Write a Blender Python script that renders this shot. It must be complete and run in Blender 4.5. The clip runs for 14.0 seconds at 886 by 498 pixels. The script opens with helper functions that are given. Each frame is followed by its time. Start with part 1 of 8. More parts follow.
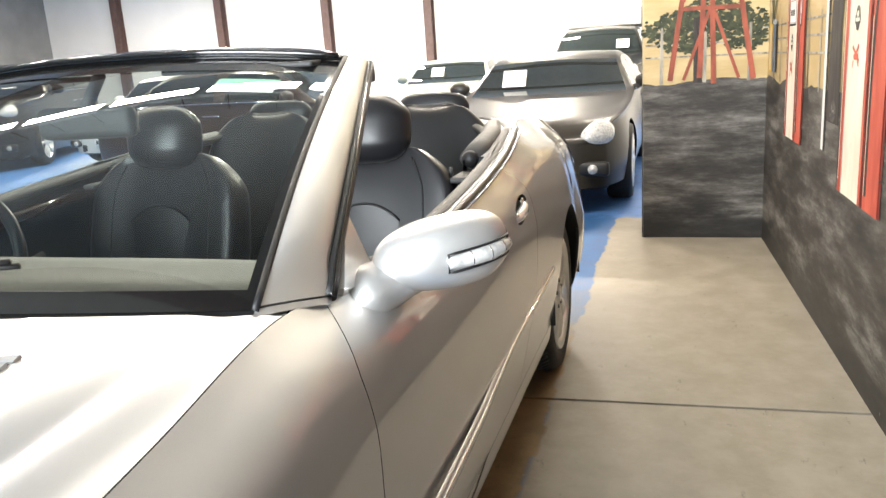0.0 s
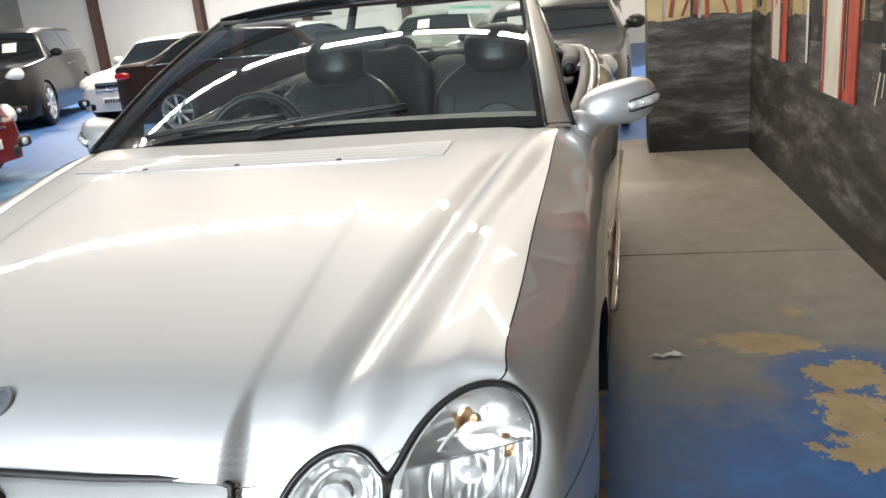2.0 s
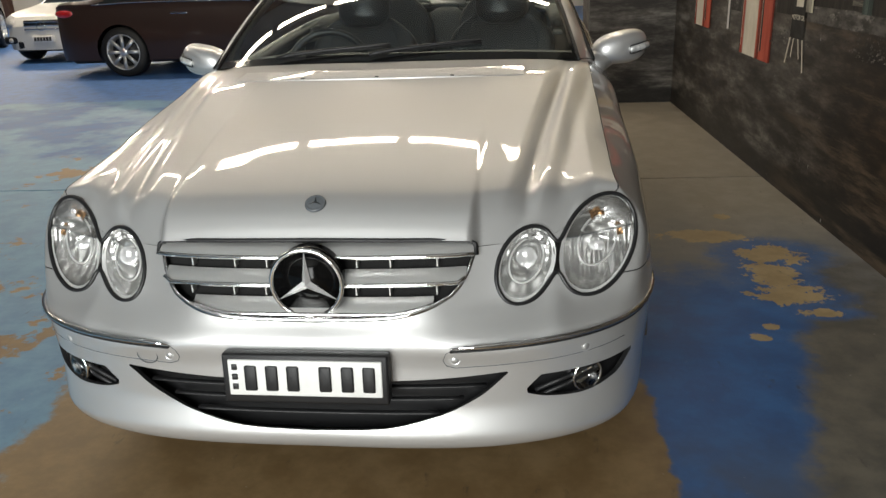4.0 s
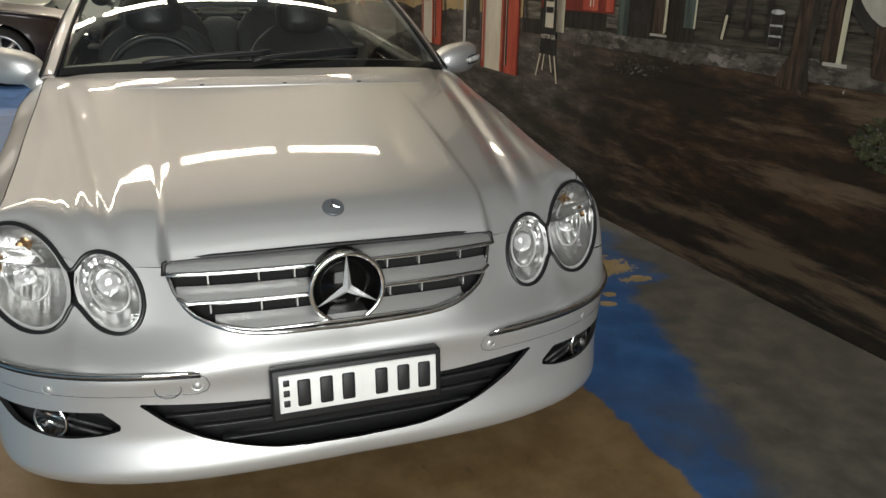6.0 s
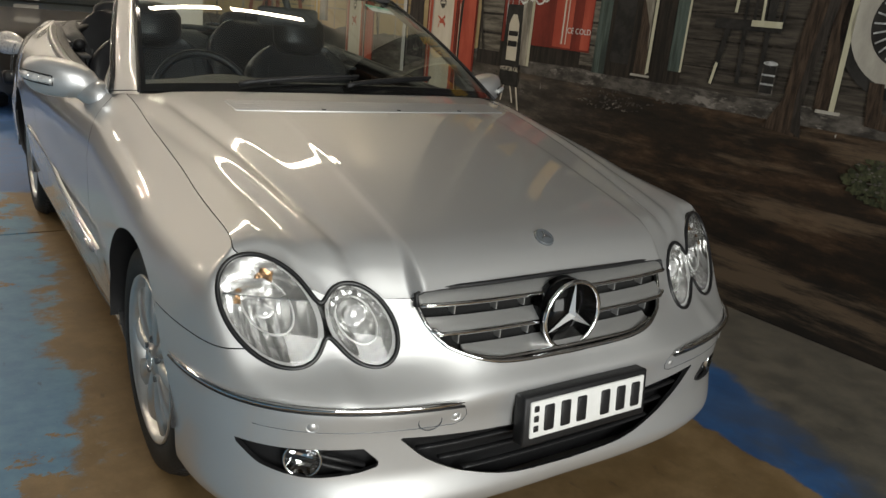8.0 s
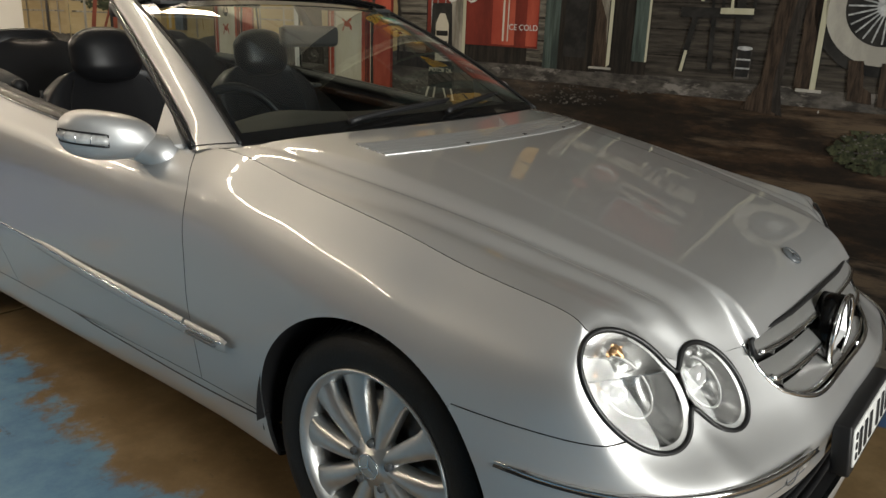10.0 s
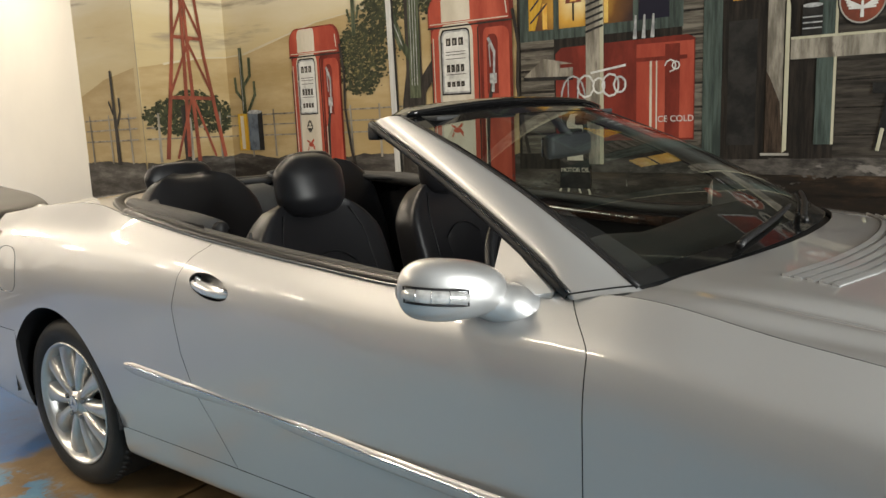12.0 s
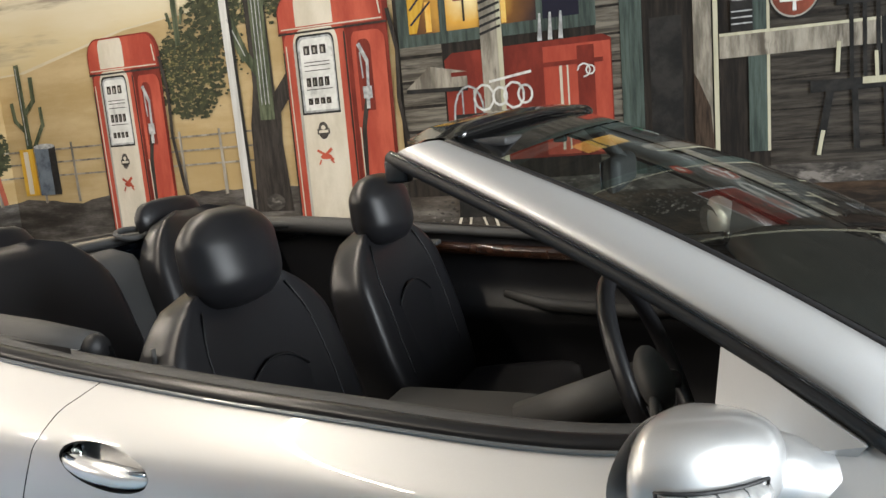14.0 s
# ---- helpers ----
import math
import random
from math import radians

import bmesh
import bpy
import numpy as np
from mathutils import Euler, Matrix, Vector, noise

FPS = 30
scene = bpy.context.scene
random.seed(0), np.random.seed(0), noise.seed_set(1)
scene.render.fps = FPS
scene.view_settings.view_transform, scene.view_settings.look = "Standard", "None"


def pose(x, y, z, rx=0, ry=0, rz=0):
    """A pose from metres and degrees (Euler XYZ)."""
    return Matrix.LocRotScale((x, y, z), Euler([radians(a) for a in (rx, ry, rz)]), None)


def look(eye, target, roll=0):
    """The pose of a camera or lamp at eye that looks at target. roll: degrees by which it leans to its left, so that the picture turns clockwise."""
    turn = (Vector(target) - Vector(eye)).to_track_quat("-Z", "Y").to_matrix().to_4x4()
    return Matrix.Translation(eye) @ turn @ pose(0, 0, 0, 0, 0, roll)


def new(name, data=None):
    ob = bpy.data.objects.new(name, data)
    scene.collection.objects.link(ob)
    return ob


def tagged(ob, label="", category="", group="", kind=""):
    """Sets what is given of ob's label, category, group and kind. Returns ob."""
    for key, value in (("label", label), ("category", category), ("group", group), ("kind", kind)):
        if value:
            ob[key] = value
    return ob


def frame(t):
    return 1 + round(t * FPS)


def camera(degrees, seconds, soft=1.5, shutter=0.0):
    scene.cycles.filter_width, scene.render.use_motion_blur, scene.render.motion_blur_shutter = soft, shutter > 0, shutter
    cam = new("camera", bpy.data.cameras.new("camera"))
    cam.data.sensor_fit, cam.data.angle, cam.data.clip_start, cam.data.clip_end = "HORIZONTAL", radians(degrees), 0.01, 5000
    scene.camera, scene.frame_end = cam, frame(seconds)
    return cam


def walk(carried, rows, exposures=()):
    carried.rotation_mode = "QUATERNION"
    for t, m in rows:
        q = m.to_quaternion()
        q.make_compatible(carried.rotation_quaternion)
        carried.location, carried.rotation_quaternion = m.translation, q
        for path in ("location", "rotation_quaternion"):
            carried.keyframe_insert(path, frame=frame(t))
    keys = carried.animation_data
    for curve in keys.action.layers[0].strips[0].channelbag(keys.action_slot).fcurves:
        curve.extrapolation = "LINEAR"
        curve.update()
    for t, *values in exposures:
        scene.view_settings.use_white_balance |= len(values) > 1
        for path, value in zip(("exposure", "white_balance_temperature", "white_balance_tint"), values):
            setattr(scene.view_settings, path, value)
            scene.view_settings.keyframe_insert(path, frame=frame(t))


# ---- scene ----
cam = camera(60.0, 14.0)
PATH = [
    (0, (1.271, -0.336, 1.285), (0.687, 1.517, 0.81), -3.8),
    (0.5, (1.154, -0.62, 1.224), (0.666, 1.257, 0.734), -4.2),
    (1, (1.093, -0.938, 1.22), (0.578, 0.902, 0.627), -1.4),
    (1.5, (1.048, -1.215, 1.241), (0.541, 0.625, 0.644), -5.1),
    (2, (0.916, -1.432, 1.261), (0.429, 0.417, 0.675), -5.6),
    (2.5, (0.815, -1.643, 1.25), (0.463, 0.239, 0.674), -5.7),
    (3, (0.791, -1.91, 1.277), (0.451, -0.041, 0.651), -3.0),
    (3.5, (0.721, -2.141, 1.295), (0.445, -0.273, 0.636), -0.0),
    (4, (0.52, -2.338, 1.312), (0.291, -0.479, 0.611), -2.4),
    (4.2, (0.446, -2.405, 1.309), (0.187, -0.52, 0.692), -3.2),
    (6.3, (-0.536, -2.305, 1.292), (0.196, -0.565, 0.632), 2.4),
    (6.5, (-0.663, -2.273, 1.259), (0.095, -0.532, 0.633), 2.9),
    (7, (-0.879, -2.16, 1.298), (0.061, -0.503, 0.69), 1.8),
    (7.2, (-0.95, -2.146, 1.29), (0.015, -0.509, 0.667), 3.0),
    (9.3, (-1.724, -1.387, 1.298), (-0.319, -0.085, 0.723), 2.3),
    (9.5, (-1.796, -1.286, 1.32), (-0.336, -0.074, 0.69), 2.2),
    (10, (-1.886, -1.057, 1.293), (-0.396, 0.142, 0.709), 2.2),
    (10.5, (-1.969, -0.775, 1.261), (-0.562, 0.521, 0.676), 0.4),
    (11, (-2.077, -0.504, 1.276), (-0.684, 0.818, 0.717), -3.2),
    (11.5, (-2.149, -0.276, 1.315), (-0.638, 0.95, 0.851), -2.3),
    (12, (-2.1, -0.013, 1.307), (-0.537, 1.187, 0.962), -2.3),
    (12.5, (-2.02, 0.239, 1.344), (-0.347, 1.289, 1.028), -2.8),
    (13, (-1.962, 0.499, 1.368), (-0.146, 1.297, 1.117), -1.7),
    (13.5, (-1.87, 0.692, 1.359), (-0.021, 1.406, 1.09), -3.0),
    (13.9, (-1.707, 0.816, 1.339), (0.122, 1.547, 0.99), -5.0),
    (14, (-1.671, 0.862, 1.337), (0.162, 1.592, 1.009), -4.8),
]
walk(cam, [(t, look(eye, target, roll)) for t, eye, target, roll in PATH],
     [(0, 2.0, 6700, 10), (0.5, 1.9, 6700, 10), (1, 1.55, 6500, 10), (2, 1.0, 6500, 10), (3, 0.4, 7000, 10), (4, 0.05, 7200, 10), (5.5, -0.1, 7200, 10),
      (7, -0.25, 7300, 10), (9.5, -0.2, 7400, 10), (11, 0.28, 7500, 10), (12, 0.52, 7300, 10), (13, 0.88, 7100, 10), (14, 1.0, 6700, 10)])

# ---------------------------------------------------------------- light
world = bpy.data.worlds.new("world")
scene.world = world
world.use_nodes = True
world.node_tree.nodes["Background"].inputs[0].default_value = (0.85, 0.93, 1.0, 1)
world.node_tree.nodes["Background"].inputs[1].default_value = 0.6
CEIL = 4.9
LAMPS = []


def tube_lamp(x, y, z, length, power):
    """A fluorescent fitting's light, running along x."""
    d = bpy.data.lights.new("tube_light", "AREA")
    d.shape, d.size, d.size_y, d.energy, d.color = "RECTANGLE", length, 0.13, power, (1.0, 0.905, 0.77)
    o = new("tube_light", d)
    o.matrix_world = pose(x, y, z)
    LAMPS.append((x, y, z, length))
    return o


LAMP_Z = 4.2
# rows at 9 and 15 are added, unseen, to brighten the back of the hall
for row_y, xs, pw in ((3.62, (-6.9, -5.75, -4.6, -3.45, -2.3, -1.15, 0.0, 1.15), 17.5), (9.0, (-8.0, -5.0, -2.0, 1.0), 80), (15.0, (-12.0, -8.5, -5.0, -1.5), 260)):
    for lx in xs:
        tube_lamp(lx, row_y, LAMP_Z, 1.0, pw)
# daylight from the open roller door behind the camera
d = bpy.data.lights.new("door_daylight", "AREA")
d.shape, d.size, d.size_y, d.energy, d.color = "RECTANGLE", 3.8, 4.2, 620, (0.86, 0.935, 1.0)
new("door_daylight", d).matrix_world = pose(-1.2, -6.95, 2.2, 90, 0, 0)

# ---------------------------------------------------------------- tools


def obj(name, bm, mats, parent=None, label="", smooth=True):
    """One mesh object from a bmesh."""
    me = bpy.data.meshes.new(name)
    bm.normal_update()
    bm.to_mesh(me)
    bm.free()
    for m in (mats if isinstance(mats, (list, tuple)) else (mats,)):
        me.materials.append(m)
    if smooth:
        for p in me.polygons:
            p.use_smooth = True
    o = new(name, me)
    o.parent = parent
    if label:
        o["label"] = label
    return o


def part(name, bm, material, parent, label="", smooth=True):
    return obj(name, bm, material, parent, label, smooth)


def thing(name, label, category, at=(0, 0, 0), rz=0, group="", kind=""):
    """An empty at the base of a thing that carries its parts."""
    e = new(name)
    e.empty_display_size = 0.1
    e.matrix_world = pose(*at, 0, 0, rz)
    return tagged(e, label, category, group, kind)


def box(bm, x0, y0, z0, x1, y1, z1, bevel=0.0, m=None, seg=2):
    """A box between two corners, with bevelled edges, joined into bm."""
    t = bmesh.new()
    bmesh.ops.create_cube(t, size=1)
    for v in t.verts:
        v.co = Vector(((x0 + x1) / 2 + v.co.x * (x1 - x0), (y0 + y1) / 2 + v.co.y * (y1 - y0), (z0 + z1) / 2 + v.co.z * (z1 - z0)))
    if bevel > 0:
        bmesh.ops.bevel(t, geom=list(t.edges), offset=bevel, segments=seg, profile=0.5, affect="EDGES")
    join(bm, t, m)


def join(bm, t, m=None):
    if m is not None:
        bmesh.ops.transform(t, matrix=m, verts=list(t.verts))
    me = bpy.data.meshes.new("tmp")
    t.to_mesh(me)
    t.free()
    bm.from_mesh(me)
    bpy.data.meshes.remove(me)


def cyl(bm, p, q, r0, r1=None, seg=16, caps=True):
    """A cylinder or cone from p to q."""
    p, q = Vector(p), Vector(q)
    t = bmesh.new()
    bmesh.ops.create_cone(t, cap_ends=caps, segments=seg, radius1=r0, radius2=r0 if r1 is None else r1, depth=(q - p).length)
    rot = (q - p).to_track_quat("Z", "Y").to_matrix().to_4x4()
    join(bm, t, Matrix.Translation((p + q) / 2) @ rot)


def grid(bm, fn, nu, nv, flip=False, close_u=False):
    """Faces over fn(u, v), u and v from 0 to 1."""
    vs = [[bm.verts.new(fn(i / nu, j / nv)) for j in range(nv + 1)] for i in range(nu if close_u else nu + 1)]
    for i in range(nu):
        a, b = vs[i], vs[(i + 1) % len(vs)]
        for j in range(nv):
            f = (a[j], b[j], b[j + 1], a[j + 1])
            try:
                bm.faces.new(f[::-1] if flip else f)
            except ValueError:
                pass
    return vs


def tube(bm, pts, r, seg=8, caps=True, closed=False, flat=1.0, up=(0, 0, 1)):
    """A tube along points; r a number or one a point; flat squeezes it across up."""
    pts = [Vector(p) for p in pts]
    n = len(pts)
    rings = []
    for i, p in enumerate(pts):
        a = pts[(i - 1) % n] if closed or i > 0 else p
        b = pts[(i + 1) % n] if closed or i < n - 1 else p
        d = (b - a).normalized()
        u = Vector(up) - d * d.dot(Vector(up))
        if u.length < 1e-4:
            u = Vector((1, 0, 0)) - d * d.x
        u.normalize()
        w = d.cross(u)
        rr = r[i] if isinstance(r, (list, tuple)) else r
        rings.append([bm.verts.new(p + (u * math.cos(2 * math.pi * k / seg) * flat + w * math.sin(2 * math.pi * k / seg)) * rr) for k in range(seg)])
    for i in range(n if closed else n - 1):
        a, b = rings[i], rings[(i + 1) % n]
        for k in range(seg):
            bm.faces.new((a[k], a[(k + 1) % seg], b[(k + 1) % seg], b[k]))
    if caps and not closed:
        bm.faces.new(rings[0][::-1])
        bm.faces.new(rings[-1])


def lathe(bm, prof, seg=32, axis="x", m=None, close=False):
    """Turns a profile of (radius, along) about an axis."""
    t = bmesh.new()
    rings = []
    for k in range(seg):
        a = 2 * math.pi * k / seg
        c, s = math.cos(a), math.sin(a)
        rings.append([t.verts.new((h, r * c, r * s) if axis == "x" else (r * c, r * s, h)) for r, h in prof])
    n = len(prof)
    for k in range(seg):
        a, b = rings[k], rings[(k + 1) % seg]
        for i in range(n if close else n - 1):
            t.faces.new((a[i], a[(i + 1) % n], b[(i + 1) % n], b[i]))
    bmesh.ops.remove_doubles(t, verts=list(t.verts), dist=1e-6)
    bmesh.ops.recalc_face_normals(t, faces=list(t.faces))
    join(bm, t, m)


def pchip(xs, ys, x):
    """Smooth curve through points without overshoot."""
    xs, ys, x = np.asarray(xs, float), np.asarray(ys, float), np.asarray(x, float)
    h, d = np.diff(xs), np.diff(ys) / np.diff(xs)
    m = np.zeros_like(ys)
    m[0], m[-1] = d[0], d[-1]
    for i in range(1, len(xs) - 1):
        if d[i - 1] * d[i] > 0:
            w1, w2 = 2 * h[i] + h[i - 1], h[i] + 2 * h[i - 1]
            m[i] = (w1 + w2) / (w1 / d[i - 1] + w2 / d[i])
    k = np.clip(np.searchsorted(xs, x) - 1, 0, len(xs) - 2)
    t = np.clip((x - xs[k]) / h[k], 0, 1)
    return (2 * t**3 - 3 * t**2 + 1) * ys[k] + (t**3 - 2 * t**2 + t) * h[k] * m[k] + (3 * t**2 - 2 * t**3) * ys[k + 1] + (t**3 - t**2) * h[k] * m[k + 1]


def spline(xs, ys, x):
    """Natural cubic spline."""
    xs, ys, x = np.asarray(xs, float), np.asarray(ys, float), np.asarray(x, float)
    n, h = len(xs), np.diff(xs)
    A, b = np.eye(n), np.zeros(n)
    for i in range(1, n - 1):
        A[i, i - 1], A[i, i], A[i, i + 1] = h[i - 1], 2 * (h[i - 1] + h[i]), h[i]
        b[i] = 6 * ((ys[i + 1] - ys[i]) / h[i] - (ys[i] - ys[i - 1]) / h[i - 1])
    M = np.linalg.solve(A, b)
    k = np.clip(np.searchsorted(xs, x) - 1, 0, n - 2)
    a, c = xs[k + 1] - x, x - xs[k]
    return (M[k] * a**3 + M[k + 1] * c**3) / (6 * h[k]) + (ys[k] / h[k] - M[k] * h[k] / 6) * a + (ys[k + 1] / h[k] - M[k + 1] * h[k] / 6) * c


def cut(bm, f):
    """Trims a mesh to where f(co) > 0, along a clean line."""
    bm.verts.ensure_lookup_table()
    val = {v: f(v.co) for v in bm.verts}
    for v, s in val.items():
        if abs(s) < 1e-6:
            val[v] = 1e-6
    mixed = [fc for fc in bm.faces if len(fc.verts) > 3 and min(val[v] for v in fc.verts) < 0 < max(val[v] for v in fc.verts)]
    bmesh.ops.triangulate(bm, faces=mixed)
    fresh = set()
    for e in list(bm.edges):
        a, b = e.verts
        if val[a] * val[b] < 0:
            p, q = a.co.copy(), b.co.copy()
            lo, hi, flo = 0.0, 1.0, val[a]
            for _ in range(14):
                mid = (lo + hi) / 2
                if f(p.lerp(q, mid)) * flo > 0:
                    lo = mid
                else:
                    hi = mid
            ne, nv = bmesh.utils.edge_split(e, a, min(max((lo + hi) / 2, 1e-4), 1 - 1e-4))
            val[nv] = 0.0
            fresh.add(nv)
    for fc in list(bm.faces):
        on = [v for v in fc.verts if v in fresh]
        if len(on) == 2:
            try:
                bmesh.utils.face_split(fc, on[0], on[1])
            except ValueError:
                pass
        elif len(on) == 4:
            vs = list(fc.verts)
            i = vs.index(on[0])
            try:
                g, _ = bmesh.utils.face_split(fc, on[0], on[1])
            except ValueError:
                continue
            for h in (fc, g):
                r = [v for v in h.verts if v in (on[2], on[3])]
                if len(r) == 2:
                    try:
                        bmesh.utils.face_split(h, r[0], r[1])
                    except ValueError:
                        pass
                    break
    dead = [fc for fc in bm.faces if sum(val[v] for v in fc.verts) < 0]
    bmesh.ops.delete(bm, geom=dead, context="FACES")
    bmesh.ops.delete(bm, geom=[v for v in bm.verts if not v.link_faces], context="VERTS")
    rim = {v for e in bm.edges if e.is_boundary for v in e.verts}
    near = rim | {e.other_vert(v) for v in rim for e in v.link_edges}
    bmesh.ops.remove_doubles(bm, verts=list(near), dist=0.0009)
    bmesh.ops.dissolve_degenerate(bm, dist=1e-5, edges=list(bm.edges))


def flange(bm, depth, index=1):
    """Turns the open edges inwards, so that a sheet shows a rolled edge and a dark gap."""
    bm.normal_update()
    edges = [e for e in bm.edges if e.is_boundary]
    low, top = {}, {}
    for e in edges:
        for v in e.verts:
            if v not in low:
                top[v] = bm.verts.new(v.co)
                n = Vector((0, 0, 0))
                for o in [v] + [d.other_vert(v) for d in v.link_edges]:
                    n += o.normal
                low[v] = bm.verts.new(v.co - n.normalized() * depth)
    for e in edges:
        a, b = e.verts
        fc = e.link_faces[0]
        i = [l.vert for l in fc.loops].index(a)
        if fc.loops[i].link_loop_next.vert is b:
            a, b = b, a
        try:
            f = bm.faces.new((top[a], top[b], low[b], low[a]))
            f.material_index = index
        except ValueError:
            pass


def smooth01(a, b, x):
    t = min(max((x - a) / (b - a), 0), 1)
    return t * t * (3 - 2 * t)


def mirror_x(bm):
    """The same mesh on the other side."""
    for v in bm.verts:
        v.co.x = -v.co.x
    bmesh.ops.reverse_faces(bm, faces=list(bm.faces))
    return bm

# ---------------------------------------------------------------- materials


def mat(name, colour, rough=0.5, metal=0.0, coat=0.0, noise_amt=0.0, noise_scale=8.0, bump=0.0, bump_scale=60.0, alpha=1.0, trans=0.0, ior=1.45, emit=None, strength=0.0, rough_var=0.0):
    """A principled surface with fine and coarse variation of colour, gloss and relief."""
    m = bpy.data.materials.new(name)
    m.use_nodes = True
    nt = m.node_tree
    b = nt.nodes["Principled BSDF"]
    b.inputs["Base Color"].default_value = (*colour, 1)
    b.inputs["Roughness"].default_value = rough
    b.inputs["Metallic"].default_value = metal
    b.inputs["Coat Weight"].default_value = coat
    b.inputs["Coat Roughness"].default_value = 0.03
    b.inputs["Transmission Weight"].default_value = trans
    b.inputs["IOR"].default_value = ior
    b.inputs["Alpha"].default_value = alpha
    if emit:
        b.inputs["Emission Color"].default_value = (*emit, 1)
        b.inputs["Emission Strength"].default_value = strength
    if noise_amt or bump or rough_var:
        tc = nt.nodes.new("ShaderNodeTexCoord")
        n1 = nt.nodes.new("ShaderNodeTexNoise")
        n1.inputs["Scale"].default_value, n1.inputs["Detail"].default_value = noise_scale, 6
        nt.links.new(tc.outputs["Object"], n1.inputs["Vector"])
        if noise_amt:
            r = nt.nodes.new("ShaderNodeMapRange")
            r.inputs[1].default_value, r.inputs[2].default_value = 0.3, 0.7
            r.inputs[3].default_value, r.inputs[4].default_value = 1 - noise_amt, 1 + noise_amt
            nt.links.new(n1.outputs[0], r.inputs[0])
            mx = nt.nodes.new("ShaderNodeVectorMath")
            mx.operation = "SCALE"
            mx.inputs[0].default_value = colour
            nt.links.new(r.outputs[0], mx.inputs["Scale"])
            nt.links.new(mx.outputs[0], b.inputs["Base Color"])
        if rough_var:
            r2 = nt.nodes.new("ShaderNodeMapRange")
            r2.inputs[1].default_value, r2.inputs[2].default_value = 0.3, 0.7
            r2.inputs[3].default_value, r2.inputs[4].default_value = max(rough - rough_var, 0), min(rough + rough_var, 1)
            nt.links.new(n1.outputs[0], r2.inputs[0])
            nt.links.new(r2.outputs[0], b.inputs["Roughness"])
        if bump:
            n2 = nt.nodes.new("ShaderNodeTexNoise")
            n2.inputs["Scale"].default_value, n2.inputs["Detail"].default_value = bump_scale, 4
            nt.links.new(tc.outputs["Object"], n2.inputs["Vector"])
            bp = nt.nodes.new("ShaderNodeBump")
            bp.inputs["Strength"].default_value, bp.inputs["Distance"].default_value = bump, 0.01
            nt.links.new(n2.outputs[0], bp.inputs["Height"])
            nt.links.new(bp.outputs[0], b.inputs["Normal"])
    return m


M_SILVER = mat("silver_paint", (0.58, 0.58, 0.578), rough=0.43, metal=0.68, coat=1.0, noise_amt=0.05, noise_scale=1400)
M_SILVER.node_tree.nodes["Principled BSDF"].inputs["Coat IOR"].default_value = 1.7
M_CHROME = mat("chrome", (0.85, 0.85, 0.85), rough=0.06, metal=1.0)
M_BLACK = mat("black_plastic", (0.012, 0.012, 0.013), rough=0.45, bump=0.15, bump_scale=400)
M_GLOSSBLACK = mat("gloss_black", (0.008, 0.008, 0.008), rough=0.08, coat=0.5)
M_RUBBER = mat("tyre_rubber", (0.008, 0.008, 0.008), rough=0.6, noise_amt=0.2, bump=0.2, bump_scale=200)
M_ALLOY = mat("alloy", (0.62, 0.62, 0.61), rough=0.3, metal=0.8, coat=0.3, noise_amt=0.04, noise_scale=40)
M_LEATHER = mat("black_leather", (0.014, 0.014, 0.016), rough=0.33, noise_amt=0.06, noise_scale=6, bump=0.06, bump_scale=420, rough_var=0.03)
M_TRIM = mat("grey_trim", (0.05, 0.05, 0.05), rough=0.55, noise_amt=0.1, bump=0.2, bump_scale=500)
M_CARPET = mat("black_carpet", (0.01, 0.01, 0.01), rough=0.95, bump=0.5, bump_scale=300)
M_WHITE = mat("white_plate", (0.75, 0.75, 0.73), rough=0.5)
M_WALL = mat("white_wall", (0.68, 0.665, 0.62), rough=0.8, noise_amt=0.04, noise_scale=1.2, bump=0.05)
# for unseen walls, darkened so that the car's side reflects less light
M_DIMWALL = mat("dim_unseen_wall", (0.20, 0.20, 0.19), rough=0.85, noise_amt=0.12, noise_scale=1.5, bump=0.1)
# the white wall again, its colour darkened to hold back too much light
M_STUB = mat("dimmed_white_wall", (0.20, 0.191, 0.174), rough=0.8, noise_amt=0.06, noise_scale=1.5, bump=0.05)
M_STEEL = mat("brown_steel", (0.10, 0.06, 0.05), rough=0.6, noise_amt=0.2)
M_ROOF = mat("roof_sheet", (0.45, 0.44, 0.42), rough=0.7, noise_amt=0.1)
M_EMBLEM = mat("emblem_black", (0.003, 0.003, 0.003), rough=0.12, ior=1.3)
M_POLISH = mat("polished_metal", (0.85, 0.85, 0.85), rough=0.22, metal=0.6)
M_AMBERMIRROR = mat("amber_mirror", (0.42, 0.25, 0.13), rough=0.24, metal=0.85, noise_amt=0.75, noise_scale=55)
M_REFLECT = mat("pressed_reflector", (0.62, 0.62, 0.61), rough=0.26, metal=0.95)
M_FLANGE = mat("pale_flange", (0.62, 0.62, 0.61), rough=0.3, metal=0.4)
M_SEAL = mat("rubber_seal", (0.012, 0.012, 0.013), rough=0.28, noise_amt=0.1)
M_BULB = mat("bulb", (0.8, 0.8, 0.8), rough=0.1, metal=0.6)
M_SLAT = mat("satin_silver_slat", (0.66, 0.66, 0.65), rough=0.33, metal=0.8, noise_amt=0.03, noise_scale=300)
M_SLATE = mat("slate_enamel", (0.10, 0.11, 0.12), rough=0.25, coat=0.5)
M_RED = mat("red_lamp", (0.45, 0.01, 0.01), rough=0.1, coat=1.0)


